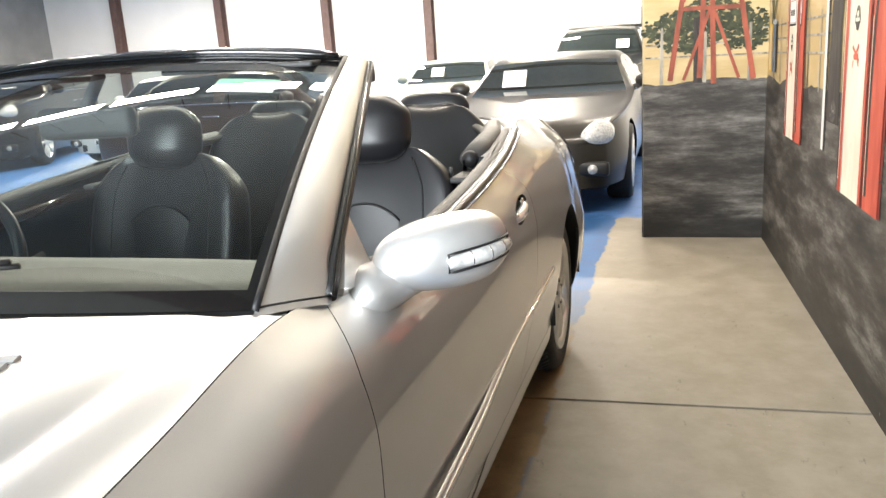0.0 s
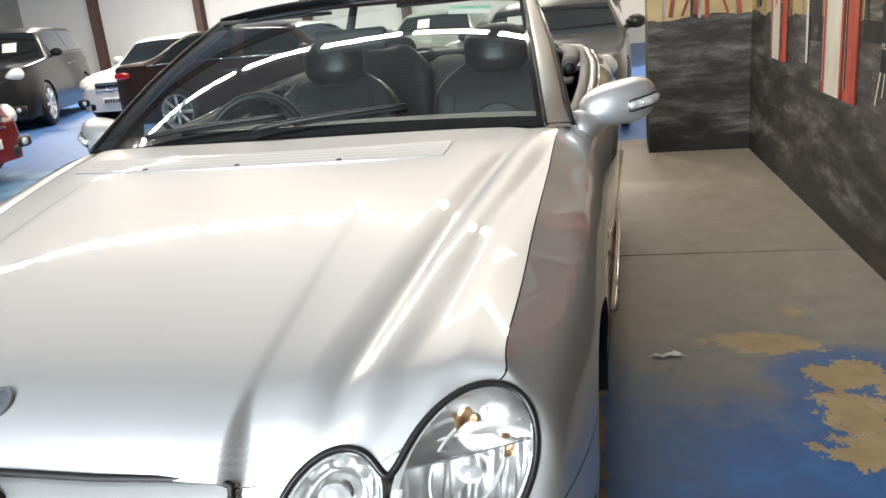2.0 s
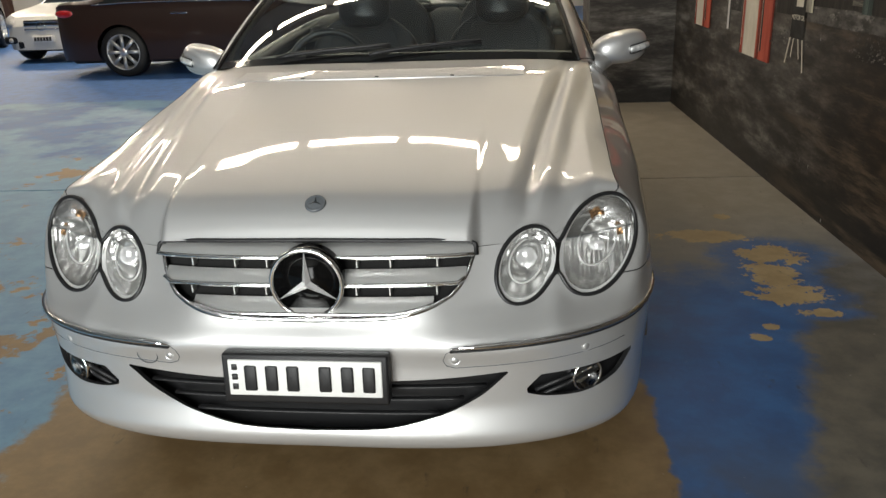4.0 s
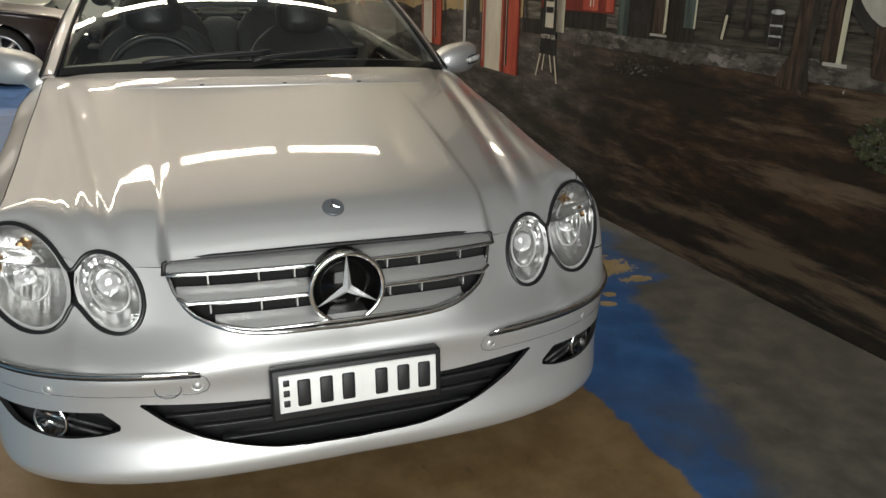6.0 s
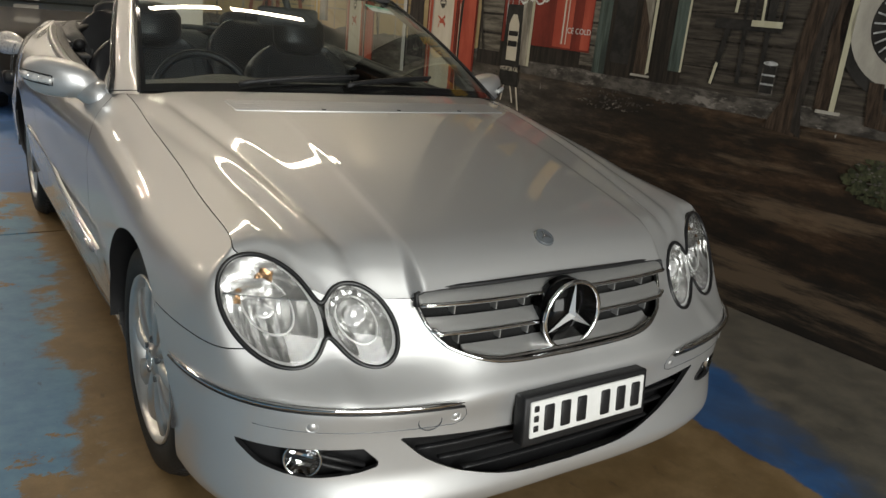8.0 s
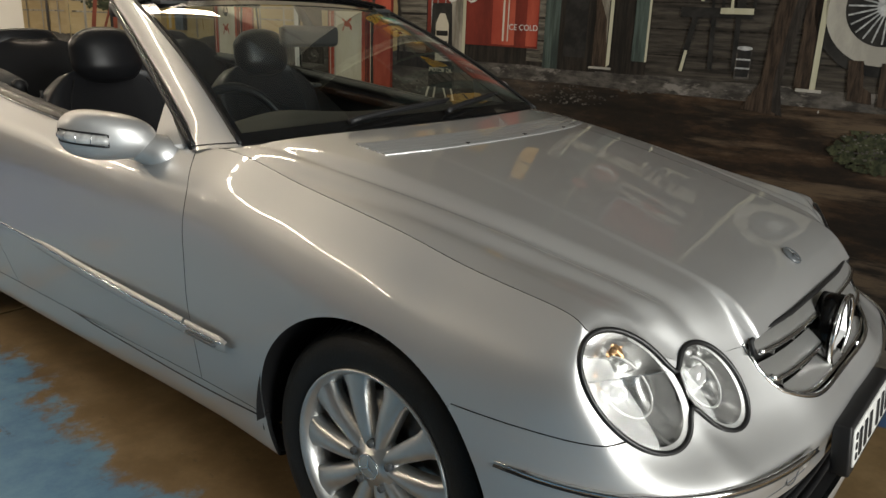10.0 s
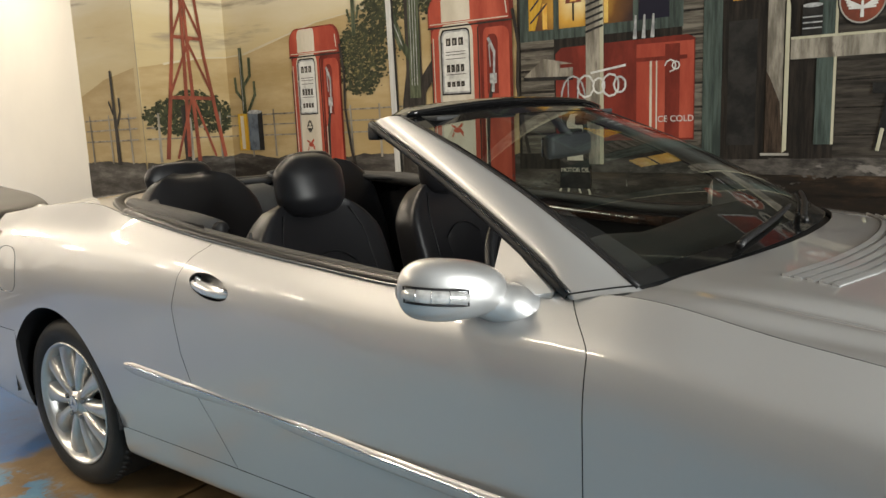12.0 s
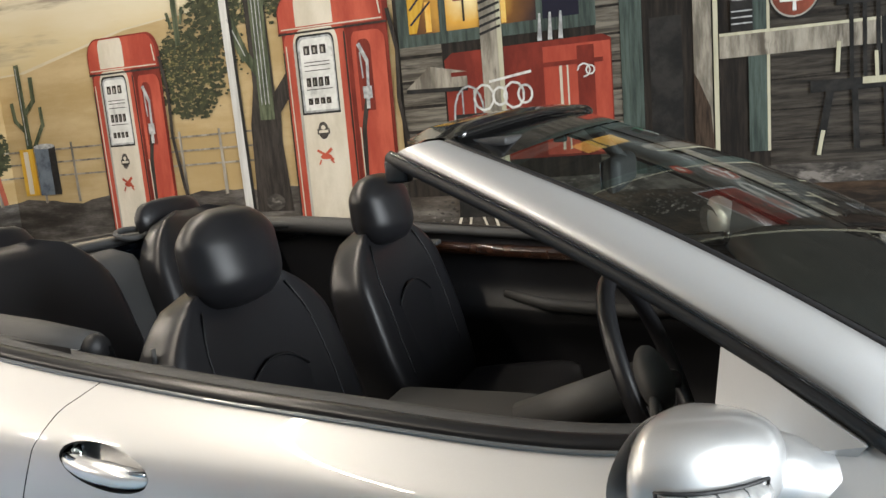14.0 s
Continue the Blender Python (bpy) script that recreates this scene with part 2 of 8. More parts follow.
def clear(name, tint, gloss=1.0, ior=1.5):
    """Thin glass: see-through, with a mirror gloss that grows towards the edge."""
    m = bpy.data.materials.new(name)
    m.use_nodes = True
    nt = m.node_tree
    nt.nodes.remove(nt.nodes["Principled BSDF"])
    tr, gl, mx, fr = (nt.nodes.new(k) for k in ("ShaderNodeBsdfTransparent", "ShaderNodeBsdfGlossy", "ShaderNodeMixShader", "ShaderNodeFresnel"))
    tr.inputs[0].default_value = (*tint, 1)
    gl.inputs["Roughness"].default_value = 0.0
    gl.inputs["Color"].default_value = (gloss, gloss, gloss, 1)
    fr.inputs["IOR"].default_value = ior
    nt.links.new(fr.outputs[0], mx.inputs[0])
    nt.links.new(tr.outputs[0], mx.inputs[1])
    nt.links.new(gl.outputs[0], mx.inputs[2])
    nt.links.new(mx.outputs[0], nt.nodes["Material Output"].inputs[0])
    return m


M_CLEAR = clear("clear_lens", (0.97, 0.97, 0.97))
M_SCREEN = clear("windscreen_glass", (0.62, 0.70, 0.675), ior=1.7)
M_PLATE = mat("plate_white", (0.72, 0.72, 0.70), rough=0.35, noise_amt=0.05, noise_scale=30)
M_MIRROR = mat("mirror_glass", (0.9, 0.9, 0.9), rough=0.0, metal=1.0)
M_INDIC = mat("indicator_plastic", (0.58, 0.58, 0.57), rough=0.10, metal=0.2, coat=1.0, noise_amt=0.3, noise_scale=60)
M_DISC = mat("brake_steel", (0.3, 0.29, 0.28), rough=0.35, metal=1.0, noise_amt=0.15, noise_scale=40)
M_HEADER = mat("header_black", (0.01, 0.01, 0.011), rough=0.15, coat=0.6)
M_STICKER = mat("green_sticker", (0.25, 0.62, 0.45), rough=0.5, noise_amt=0.25, noise_scale=18)
M_WOOD = mat("dark_burr_wood", (0.045, 0.02, 0.012), rough=0.15, coat=1.0, noise_amt=0.6, noise_scale=25)
M_BELT = mat("belt_webbing", (0.012, 0.012, 0.012), rough=0.7, bump=0.3, bump_scale=500)
M_DASH = mat("dash_plastic", (0.028, 0.030, 0.030), rough=0.5, noise_amt=0.1, bump=0.2, bump_scale=500)

# ---------------------------------------------------------------- the hall
WALL_X, BACK_Y, STUB_X, STUB_END = 1.868, 5.06, 1.040, 5.86


def wall_at(y):
    """The painted wall runs a little out of square with the car."""
    return 1.815 + 0.043 * (5.05 - y)


class Nodes:
    """Short hand for building a node material."""

    def __init__(self, name):
        self.m = bpy.data.materials.new(name)
        self.m.use_nodes = True
        self.t = self.m.node_tree
        self.b = self.t.nodes["Principled BSDF"]
        g = self.t.nodes.new("ShaderNodeNewGeometry")
        self.pos = g.outputs["Position"]
        sx = self.t.nodes.new("ShaderNodeSeparateXYZ")
        self.t.links.new(self.pos, sx.inputs[0])
        self.x, self.y, self.z = sx.outputs

    def put(self, sock, v):
        if hasattr(v, "is_linked"):
            self.t.links.new(v, sock)
        elif v is not None:
            sock.default_value = v

    def math(self, op, a, b=None, clamp=False):
        n = self.t.nodes.new("ShaderNodeMath")
        n.operation, n.use_clamp = op, clamp
        self.put(n.inputs[0], a)
        if b is not None:
            self.put(n.inputs[1], b)
        return n.outputs[0]

    def noise(self, scale, detail=5, rough=0.6, stretch=(1, 1, 1), shift=(0, 0, 0)):
        mp = self.t.nodes.new("ShaderNodeMapping")
        mp.inputs["Scale"].default_value, mp.inputs["Location"].default_value = stretch, shift
        self.t.links.new(self.pos, mp.inputs[0])
        n = self.t.nodes.new("ShaderNodeTexNoise")
        n.inputs["Scale"].default_value, n.inputs["Detail"].default_value, n.inputs["Roughness"].default_value = scale, detail, rough
        self.t.links.new(mp.outputs[0], n.inputs["Vector"])
        return n.outputs[0]

    def step(self, a, lo, hi):
        n = self.t.nodes.new("ShaderNodeMapRange")
        n.interpolation_type = "SMOOTHSTEP"
        self.put(n.inputs[0], a)
        n.inputs[1].default_value, n.inputs[2].default_value = lo, hi
        return n.outputs[0]

    def ramp(self, a, stops):
        n = self.t.nodes.new("ShaderNodeValToRGB")
        self.put(n.inputs[0], a)
        e = n.color_ramp.elements
        while len(e) < len(stops):
            e.new(0.5)
        for k, (p, c) in enumerate(stops):
            e[k].position, e[k].color = p, (*c, 1)
        return n.outputs[0]

    def mix(self, f, a, b):
        n = self.t.nodes.new("ShaderNodeMix")
        n.data_type = "RGBA"
        self.put(n.inputs[0], f)
        for sock, v in ((n.inputs[6], a), (n.inputs[7], b)):
            self.put(sock, (*v, 1) if isinstance(v, tuple) else v)
        return n.outputs[2]

    def done(self, colour, rough=0.6, bump=None, depth=0.004, strength=0.5, spec=0.5):
        self.b.inputs["Specular IOR Level"].default_value = spec
        self.put(self.b.inputs["Base Color"], colour)
        self.put(self.b.inputs["Roughness"], rough)
        if bump is not None:
            n = self.t.nodes.new("ShaderNodeBump")
            n.inputs["Strength"].default_value, n.inputs["Distance"].default_value = strength, depth
            self.t.links.new(bump, n.inputs["Height"])
            self.t.links.new(n.outputs[0], self.b.inputs["Normal"])
        return self.m


def floor_material():
    """Concrete with worn blue paint, bare tan patches, scuffs and tyre marks."""
    n = Nodes("painted_floor")
    fine, mid, big = n.noise(34, 6, 0.65), n.noise(7, 8, 0.68), n.noise(1.5, 5)
    rag = n.math("ADD", n.math("MULTIPLY", n.math("SUBTRACT", mid, 0.5), 0.55), n.math("MULTIPLY", n.math("SUBTRACT", big, 0.5), 0.9))
    tan = n.mix(n.step(mid, 0.35, 0.7), (0.17, 0.105, 0.045), (0.25, 0.165, 0.08))
    tan = n.mix(n.math("MULTIPLY", n.step(big, 0.5, 0.75), 0.5), tan, (0.09, 0.05, 0.022))
    grey = n.mix(n.step(mid, 0.3, 0.72), (0.20, 0.175, 0.135), (0.275, 0.245, 0.20))
    grey = n.mix(n.math("MULTIPLY", n.step(n.noise(0.9, 4, 0.5, (1, 0.5, 1)), 0.45, 0.7), 0.45), grey, (0.15, 0.14, 0.125))
    deep = n.mix(n.step(mid, 0.3, 0.75), (0.012, 0.068, 0.20), (0.028, 0.12, 0.31))
    pale = n.mix(n.step(mid, 0.3, 0.72), (0.062, 0.165, 0.285), (0.13, 0.265, 0.37))
    # walkway by the wall: bare and grey further in, painted blue towards the door
    walk = n.step(n.math("SUBTRACT", n.x, n.math("ADD", n.math("SUBTRACT", 0.80, n.math("MULTIPLY", n.step(n.y, 0.6, -0.6), -0.08)), n.math("MULTIPLY", rag, 0.16))), 0.0, 0.02)
    worn = n.math("ADD", n.y, n.math("MULTIPLY", rag, 1.6))
    near = n.step(worn, 1.15, 0.55)
    smear = n.mix(n.step(n.math("ADD", n.y, rag), 1.9, 0.6), grey, (0.125, 0.13, 0.135))
    # bare patches where the paint has come away
    chips = 0.0
    flake = n.math("ADD", n.math("MULTIPLY", n.math("SUBTRACT", n.noise(9, 9, 0.75), 0.5), 3.2), n.math("MULTIPLY", n.math("SUBTRACT", n.noise(38, 4, 0.7), 0.5), 1.2))
    ring = 0.0
    for cx, cy, rx, ry in ((1.36, 1.33, 0.19, 0.09), (1.51, 1.63, 0.04, 0.04), (1.60, 1.08, 0.15, 0.12), (1.55, 0.84, 0.11, 0.13), (1.56, 0.62, 0.13, 0.10), (1.63, 0.46, 0.09, 0.04), (1.34, 0.24, 0.035, 0.03), (1.40, 0.33, 0.03, 0.025)):
        far = n.math("SQRT", n.math("ADD", n.math("POWER", n.math("DIVIDE", n.math("SUBTRACT", n.x, cx), rx), 2.0), n.math("POWER", n.math("DIVIDE", n.math("SUBTRACT", n.y, cy), ry), 2.0)))
        far = n.math("ADD", far, flake)
        chips = n.math("MAXIMUM", chips, n.step(far, 1.0, 0.93))
        if cy < 1.2:
            ring = n.math("MAXIMUM", ring, n.step(n.math("SUBTRACT", far, n.math("MULTIPLY", flake, 0.4)), 2.3, 1.2))
    blue_walk = n.mix(n.math("MULTIPLY", n.step(n.noise(1.1, 5), 0.47, 0.6), n.step(n.y, -0.2, -1.0)), deep, (0.07, 0.075, 0.08))
    wallside = n.step(n.math("ADD", n.math("SUBTRACT", n.x, n.math("MULTIPLY", n.math("MINIMUM", n.y, 0.4), 0.26)), n.math("MULTIPLY", rag, 0.35)), 1.36, 1.46)
    blue_walk = n.mix(wallside, blue_walk, n.mix(n.step(mid, 0.3, 0.7), (0.075, 0.07, 0.06), (0.14, 0.125, 0.10)))
    lane = n.mix(near, smear, blue_walk)
    lane = n.mix(n.math("MULTIPLY", ring, 0.8), lane, deep)
    lane = n.mix(chips, lane, n.mix(n.step(mid, 0.35, 0.65), (0.27, 0.19, 0.095), (0.36, 0.265, 0.14)))
    # stripe beside the car
    band = n.math("MULTIPLY", n.step(n.math("ABSOLUTE", n.math("SUBTRACT", n.x, 0.75)), 0.085, 0.05), n.step(n.math("ADD", mid, 0.0), 0.40, 0.46))
    lane = n.mix(n.math("MULTIPLY", band, n.step(n.y, 2.36, 2.30)), lane, deep)
    # around the car: tan, with pale blue further out and deep blue to the rear
    out = n.step(n.math("ADD", n.math("SUBTRACT", n.math("ADD", -0.97, n.math("MULTIPLY", n.y, 0.04)), n.x), n.math("MULTIPLY", rag, 0.75)), -0.04, 0.06)
    lot = n.mix(out, tan, n.mix(n.step(n.noise(2.2, 7, 0.7, (1, 1, 1), (8, 2, 0)), 0.56, 0.60), pale, tan))
    rear = n.step(n.math("ADD", n.y, n.math("MULTIPLY", rag, 0.7)), 3.05, 3.25)
    lot = n.mix(rear, lot, n.mix(n.step(n.x, -1.8, -3.0), deep, n.mix(n.step(big, 0.4, 0.6), pale, deep)))
    col = n.mix(walk, lot, lane)
    col = n.mix(n.step(n.math("ADD", n.y, n.math("MULTIPLY", rag, 0.5)), 5.7, 5.8), col, n.mix(n.step(mid, 0.3, 0.7), deep, (0.06, 0.16, 0.42)))
    # scuffs and specks
    col = n.mix(n.math("MULTIPLY", n.step(n.noise(16, 8, 0.75, (1, 0.35, 1)), 0.60, 0.70), 0.5), col, (0.03, 0.028, 0.025))
    col = n.mix(n.math("MULTIPLY", n.step(fine, 0.66, 0.74), 0.4), col, (0.42, 0.40, 0.36))
    rough = n.math("ADD", 0.36, n.math("MULTIPLY", mid, 0.4))
    return n.done(col, rough, n.math("ADD", mid, n.math("MULTIPLY", fine, 0.5)), 0.002, 0.35)


M_FLOOR = floor_material()


def slab(name, x0, y0, z0, x1, y1, z1, m):
    bm = bmesh.new()
    box(bm, x0, y0, z0, x1, y1, z1)
    return tagged(obj(name, bm, m, smooth=False), kind="structure")


def prism(bm, base, z0, z1):
    """A solid over a plan outline."""
    lo = [bm.verts.new((x, y, z0)) for x, y in base]
    hi = [bm.verts.new((x, y, z1)) for x, y in base]
    bm.faces.new(hi), bm.faces.new(lo[::-1])
    n = len(base)
    for k in range(n):
        bm.faces.new((lo[k], lo[(k + 1) % n], hi[(k + 1) % n], hi[k]))
    bmesh.ops.recalc_face_normals(bm, faces=list(bm.faces))


def joint(x):
    """The saw-cut joint that crosses the floor."""
    return 2.340 + 0.040 * x


floor = slab("floor", -19, -9, -0.30, 9, 22, -0.02, M_BLACK)
bm = bmesh.new()
prism(bm, [(-18, -9), (9, -9), (9, joint(9) - 0.009), (-18, joint(-18) - 0.009)], -0.02, 0)
obj("floor_bay", bm, M_FLOOR, floor, smooth=False)
bm = bmesh.new()
prism(bm, [(-18, joint(-18) + 0.009), (9, joint(9) + 0.009), (9, 22), (-18, 22)], -0.02, 0)
obj("floor_bay", bm, M_FLOOR, floor, smooth=False)
bm = bmesh.new()
t = bmesh.new()
bmesh.ops.create_grid(t, x_segments=9, y_segments=6, size=0.5)
for v in t.verts:
    x, y = v.co.x, v.co.y
    v.co = Vector((x * (0.11 - 0.04 * math.sin(5 * y + 1)), y * (0.045 + 0.03 * math.sin(6 * x)) + 0.014 * math.sin(9 * x), 0.004 + 0.012 * abs(math.sin(9 * x + 4 * y))))
join(bm, t, pose(1.02, 1.20, 0, 0, 0, 12) @ Matrix.Diagonal((0.9, 0.5, 0.8, 1)))
tagged(obj("paper_scrap", bm, M_WHITE), "crumpled white paper scrap on the floor", "litter")

bm = bmesh.new()
prism(bm, [(wall_at(-7), -7), (wall_at(-7) + 0.2, -7), (wall_at(BACK_Y) + 0.2, BACK_Y + 0.15), (wall_at(BACK_Y + 0.15), BACK_Y + 0.15)], 0, CEIL)
wall_mural = tagged(obj("wall_mural", bm, M_WALL, smooth=False), kind="structure")
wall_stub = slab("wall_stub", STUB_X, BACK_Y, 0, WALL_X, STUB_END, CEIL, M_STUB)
wall_side = slab("wall_side", WALL_X + 0.2, BACK_Y + 0.15, 0, WALL_X + 0.3, 20.5, CEIL, M_WALL)
wall_back = slab("wall_back", -18, 20.5, 0, 9, 20.7, CEIL, M_WALL)
# far and front walls are unseen; their dark colour dims the car's flank
wall_far = slab("wall_far", -18.2, -8, 0, -18, 20.5, CEIL, M_DIMWALL)
bm = bmesh.new()
box(bm, -18.2, -7.2, 0, -3.2, -7, CEIL)
box(bm, 0.8, -7.2, 0, wall_at(-7) + 0.2, -7, CEIL)
box(bm, -3.2, -7.2, 4.4, 0.8, -7, CEIL)
wall_front = tagged(obj("wall_front", bm, M_DIMWALL, smooth=False), kind="structure")
bm = bmesh.new()
box(bm, -18.2, -8, CEIL, 9, 20.7, CEIL + 0.2)
ceiling = tagged(obj("ceiling", bm, M_ROOF, smooth=False), kind="structure")

# steel frame: posts along the back wall, rafters under the roof
for x in (-15.2, -11.6, -8.2, -5.2):
    bm = bmesh.new()
    box(bm, x - 0.11, 20.20, 0, x + 0.11, 20.23, CEIL)
    box(bm, x - 0.015, 20.23, 0, x + 0.015, 20.46, CEIL)
    box(bm, x - 0.11, 20.46, 0, x + 0.11, 20.485, CEIL)
    tagged(obj("steel_post", bm, M_STEEL, smooth=False), "red-brown steel post against the white wall", "post", "steel posts", "structure")
for y in (-3.5, 1.0, 5.5, 10.0, 15.0):
    bm = bmesh.new()
    box(bm, -14, y - 0.08, CEIL - 0.36, WALL_X, y + 0.08, CEIL - 0.33)
    box(bm, -14, y - 0.012, CEIL - 0.33, WALL_X, y + 0.012, CEIL - 0.06)
    box(bm, -14, y - 0.08, CEIL - 0.06, WALL_X, y + 0.08, CEIL - 0.03)
    tagged(obj("rafter", bm, M_STEEL, smooth=False), "dark steel rafter under the roof", "rafter", "rafters", "structure")
# a batten over each lamp, the added rear rows included
for x, y, z, length in LAMPS:
    e = thing("ceiling_light", "white fluorescent batten under the roof", "light", (x, y, z), group="fluorescent lights")
    bm = bmesh.new()
    box(bm, -length / 2 - 0.02, -0.13, 0.012, length / 2 + 0.02, 0.13, 0.07, 0.01)
    part("housing", bm, M_ROOF, e, smooth=False)
    for q in (-0.3, 0.3):
        bm = bmesh.new()
        cyl(bm, (q, 0, 0.07), (q, 0, CEIL - z), 0.006)
        part("hanger", bm, M_STEEL, e)

# ---------------------------------------------------------------- the silver convertible
# The car stands with its front axle at y = 0 and its nose towards -y.
car = thing("convertible_car", "silver two-door convertible with the roof folded down", "car")
FRONT_N, FRONT_M, FRONT_C, FRONT_L = 3.0, 5.0, 0.10, 0.91
REAR_N, REAR_M, REAR_C, REAR_L = 3.0, 4.0, 2.95, 0.87


def side_w(y):
    return float(pchip((-0.3, 0.1, 0.6, 1.2, 1.9, 2.6, 3.0), (0.853, 0.855, 0.850, 0.858, 0.862, 0.858, 0.850), y))


def outline(s):
    """The widest line of the body, seen from above: s 0 at the nose, 1 to 2 along the side, 3 at the tail."""
    if s < 1:
        a = s * math.pi / 2
        return Vector((side_w(FRONT_C) * math.sin(a) ** (2 / FRONT_N), FRONT_C - FRONT_L * max(math.cos(a), 0) ** (2 / FRONT_M), 0))
    if s > 2:
        a = (3 - s) * math.pi / 2
        return Vector((side_w(REAR_C) * math.sin(a) ** (2 / REAR_N), REAR_C + REAR_L * max(math.cos(a), 0) ** (2 / REAR_M), 0))
    y = FRONT_C + (REAR_C - FRONT_C) * (s - 1)
    return Vector((side_w(y), y, 0))


# a table of the outline by length along it
_S = np.linspace(0, 3, 1500)
_P = np.array([outline(s)[:2] for s in _S])
_D = np.concatenate([[0], np.cumsum(np.hypot(*np.diff(_P, axis=0).T))])
TOTAL = _D[-1]


def along(d):
    return np.interp(d, _D, _P[:, 0]), np.interp(d, _D, _P[:, 1])


def at_x(x):
    """Length along the outline of the nose at a distance x from the middle."""
    k = len(_P) // 3
    return float(np.interp(x, _P[:k, 0], _D[:k]))


def at_y(y):
    k = len(_P) // 6
    return float(np.interp(y, _P[k:-k, 1], _D[k:-k]))


def hood_h(e):
    return pchip((0, 0.02, 0.042, 0.08, 0.14, 0.25, 0.42, 0.625, 0.81, 1.0), (0, 0.10, 0.175, 0.245, 0.32, 0.43, 0.59, 0.76, 0.89, 1.0), e)


def edge_z(y):
    """Height of the seam between bonnet and fender."""
    return float(pchip((-0.52, -0.4, -0.3, -0.1, 0.1, 0.3, 0.5, 0.6), (0.757, 0.774, 0.794, 0.834, 0.870, 0.898, 0.929, 0.943), y))


# sections: length along the outline, then inset and height from the underside to the top edge
SECTIONS = []


def section(d, *pts):
    SECTIONS.append((d, np.array(pts)))


section(0.0, (0.16, 0.20), (0.015, 0.215), (0.0, 0.255), (0.02, 0.33), (0.02, 0.42), (0.015, 0.485), (0.045, 0.535), (0.09, 0.62), (0.165, 0.705))
section(at_x(0.385), (0.16, 0.20), (0.015, 0.212), (0.0, 0.25), (0.02, 0.33), (0.018, 0.42), (0.008, 0.485), (0.035, 0.54), (0.075, 0.61), (0.128, 0.677))
section(at_x(0.585), (0.16, 0.20), (0.02, 0.21), (0.0, 0.245), (0.018, 0.33), (0.012, 0.42), (0.004, 0.49), (0.035, 0.55), (0.085, 0.63), (0.128, 0.678))
section(at_x(0.66), (0.16, 0.20), (0.022, 0.208), (0.003, 0.243), (0.015, 0.33), (0.010, 0.42), (0.0035, 0.49), (0.033, 0.555), (0.085, 0.635), (0.128, 0.694))
section(at_x(0.75), (0.16, 0.20), (0.025, 0.205), (0.006, 0.24), (0.012, 0.33), (0.008, 0.42), (0.003, 0.49), (0.03, 0.56), (0.085, 0.665), (0.146, 0.738))
section(at_x(0.80), (0.16, 0.20), (0.028, 0.204), (0.012, 0.24), (0.012, 0.33), (0.006, 0.42), (0.002, 0.495), (0.016, 0.575), (0.045, 0.675), (0.085, 0.757))
section(at_y(-0.30), (0.16, 0.19), (0.035, 0.20), (0.02, 0.24), (0.012, 0.33), (0.005, 0.42), (0.0, 0.50), (0.008, 0.60), (0.040, 0.70), (0.122, edge_z(-0.30)))
section(at_y(0.0), (0.16, 0.19), (0.045, 0.20), (0.03, 0.24), (0.02, 0.33), (0.006, 0.42), (0.0, 0.52), (0.002, 0.64), (0.03, 0.755), (0.127, edge_z(0.0)))
section(at_y(0.30), (0.16, 0.19), (0.055, 0.20), (0.043, 0.24), (0.030, 0.33), (0.012, 0.43), (0.003, 0.55), (0.004, 0.68), (0.03, 0.80), (0.125, edge_z(0.3)))
section(at_y(0.60), (0.16, 0.18), (0.070, 0.20), (0.050, 0.24), (0.035, 0.32), (0.018, 0.44), (0.003, 0.58), (0.003, 0.72), (0.025, 0.845), (0.121, 0.943))
section(at_y(1.07), (0.16, 0.18), (0.075, 0.20), (0.053, 0.24), (0.038, 0.315), (0.020, 0.44), (0.004, 0.58), (0.002, 0.72), (0.018, 0.84), (0.070, 0.918))
section(at_y(1.45), (0.16, 0.18), (0.075, 0.20), (0.053, 0.24), (0.040, 0.315), (0.020, 0.44), (0.004, 0.58), (0.001, 0.73), (0.016, 0.86), (0.070, 0.943))
section(at_y(1.85), (0.16, 0.18), (0.075, 0.20), (0.053, 0.24), (0.040, 0.32), (0.020, 0.44), (0.004, 0.58), (0.001, 0.74), (0.018, 0.88), (0.080, 0.977))
section(at_y(2.30), (0.16, 0.18), (0.070, 0.20), (0.048, 0.24), (0.034, 0.32), (0.014, 0.44), (0.001, 0.58), (0.002, 0.75), (0.03, 0.90), (0.120, 1.017))
section(at_y(2.70), (0.16, 0.20), (0.060, 0.22), (0.035, 0.26), (0.022, 0.34), (0.004, 0.46), (0.0, 0.60), (0.006, 0.76), (0.045, 0.91), (0.190, 1.040))
section(at_y(3.10), (0.16, 0.22), (0.050, 0.24), (0.025, 0.29), (0.008, 0.38), (0.0, 0.50), (0.006, 0.60), (0.025, 0.75), (0.075, 0.90), (0.190, 1.012))
section(at_y(3.45), (0.16, 0.24), (0.040, 0.26), (0.015, 0.32), (0.003, 0.42), (0.0, 0.52), (0.015, 0.62), (0.045, 0.75), (0.085, 0.87), (0.170, 0.965))
section(TOTAL, (0.16, 0.25), (0.030, 0.27), (0.008, 0.34), (0.0, 0.44), (0.004, 0.53), (0.03, 0.62), (0.045, 0.74), (0.060, 0.87), (0.120, 0.945))
_SD = [s[0] for s in SECTIONS]
_SP = np.array([s[1] for s in SECTIONS])


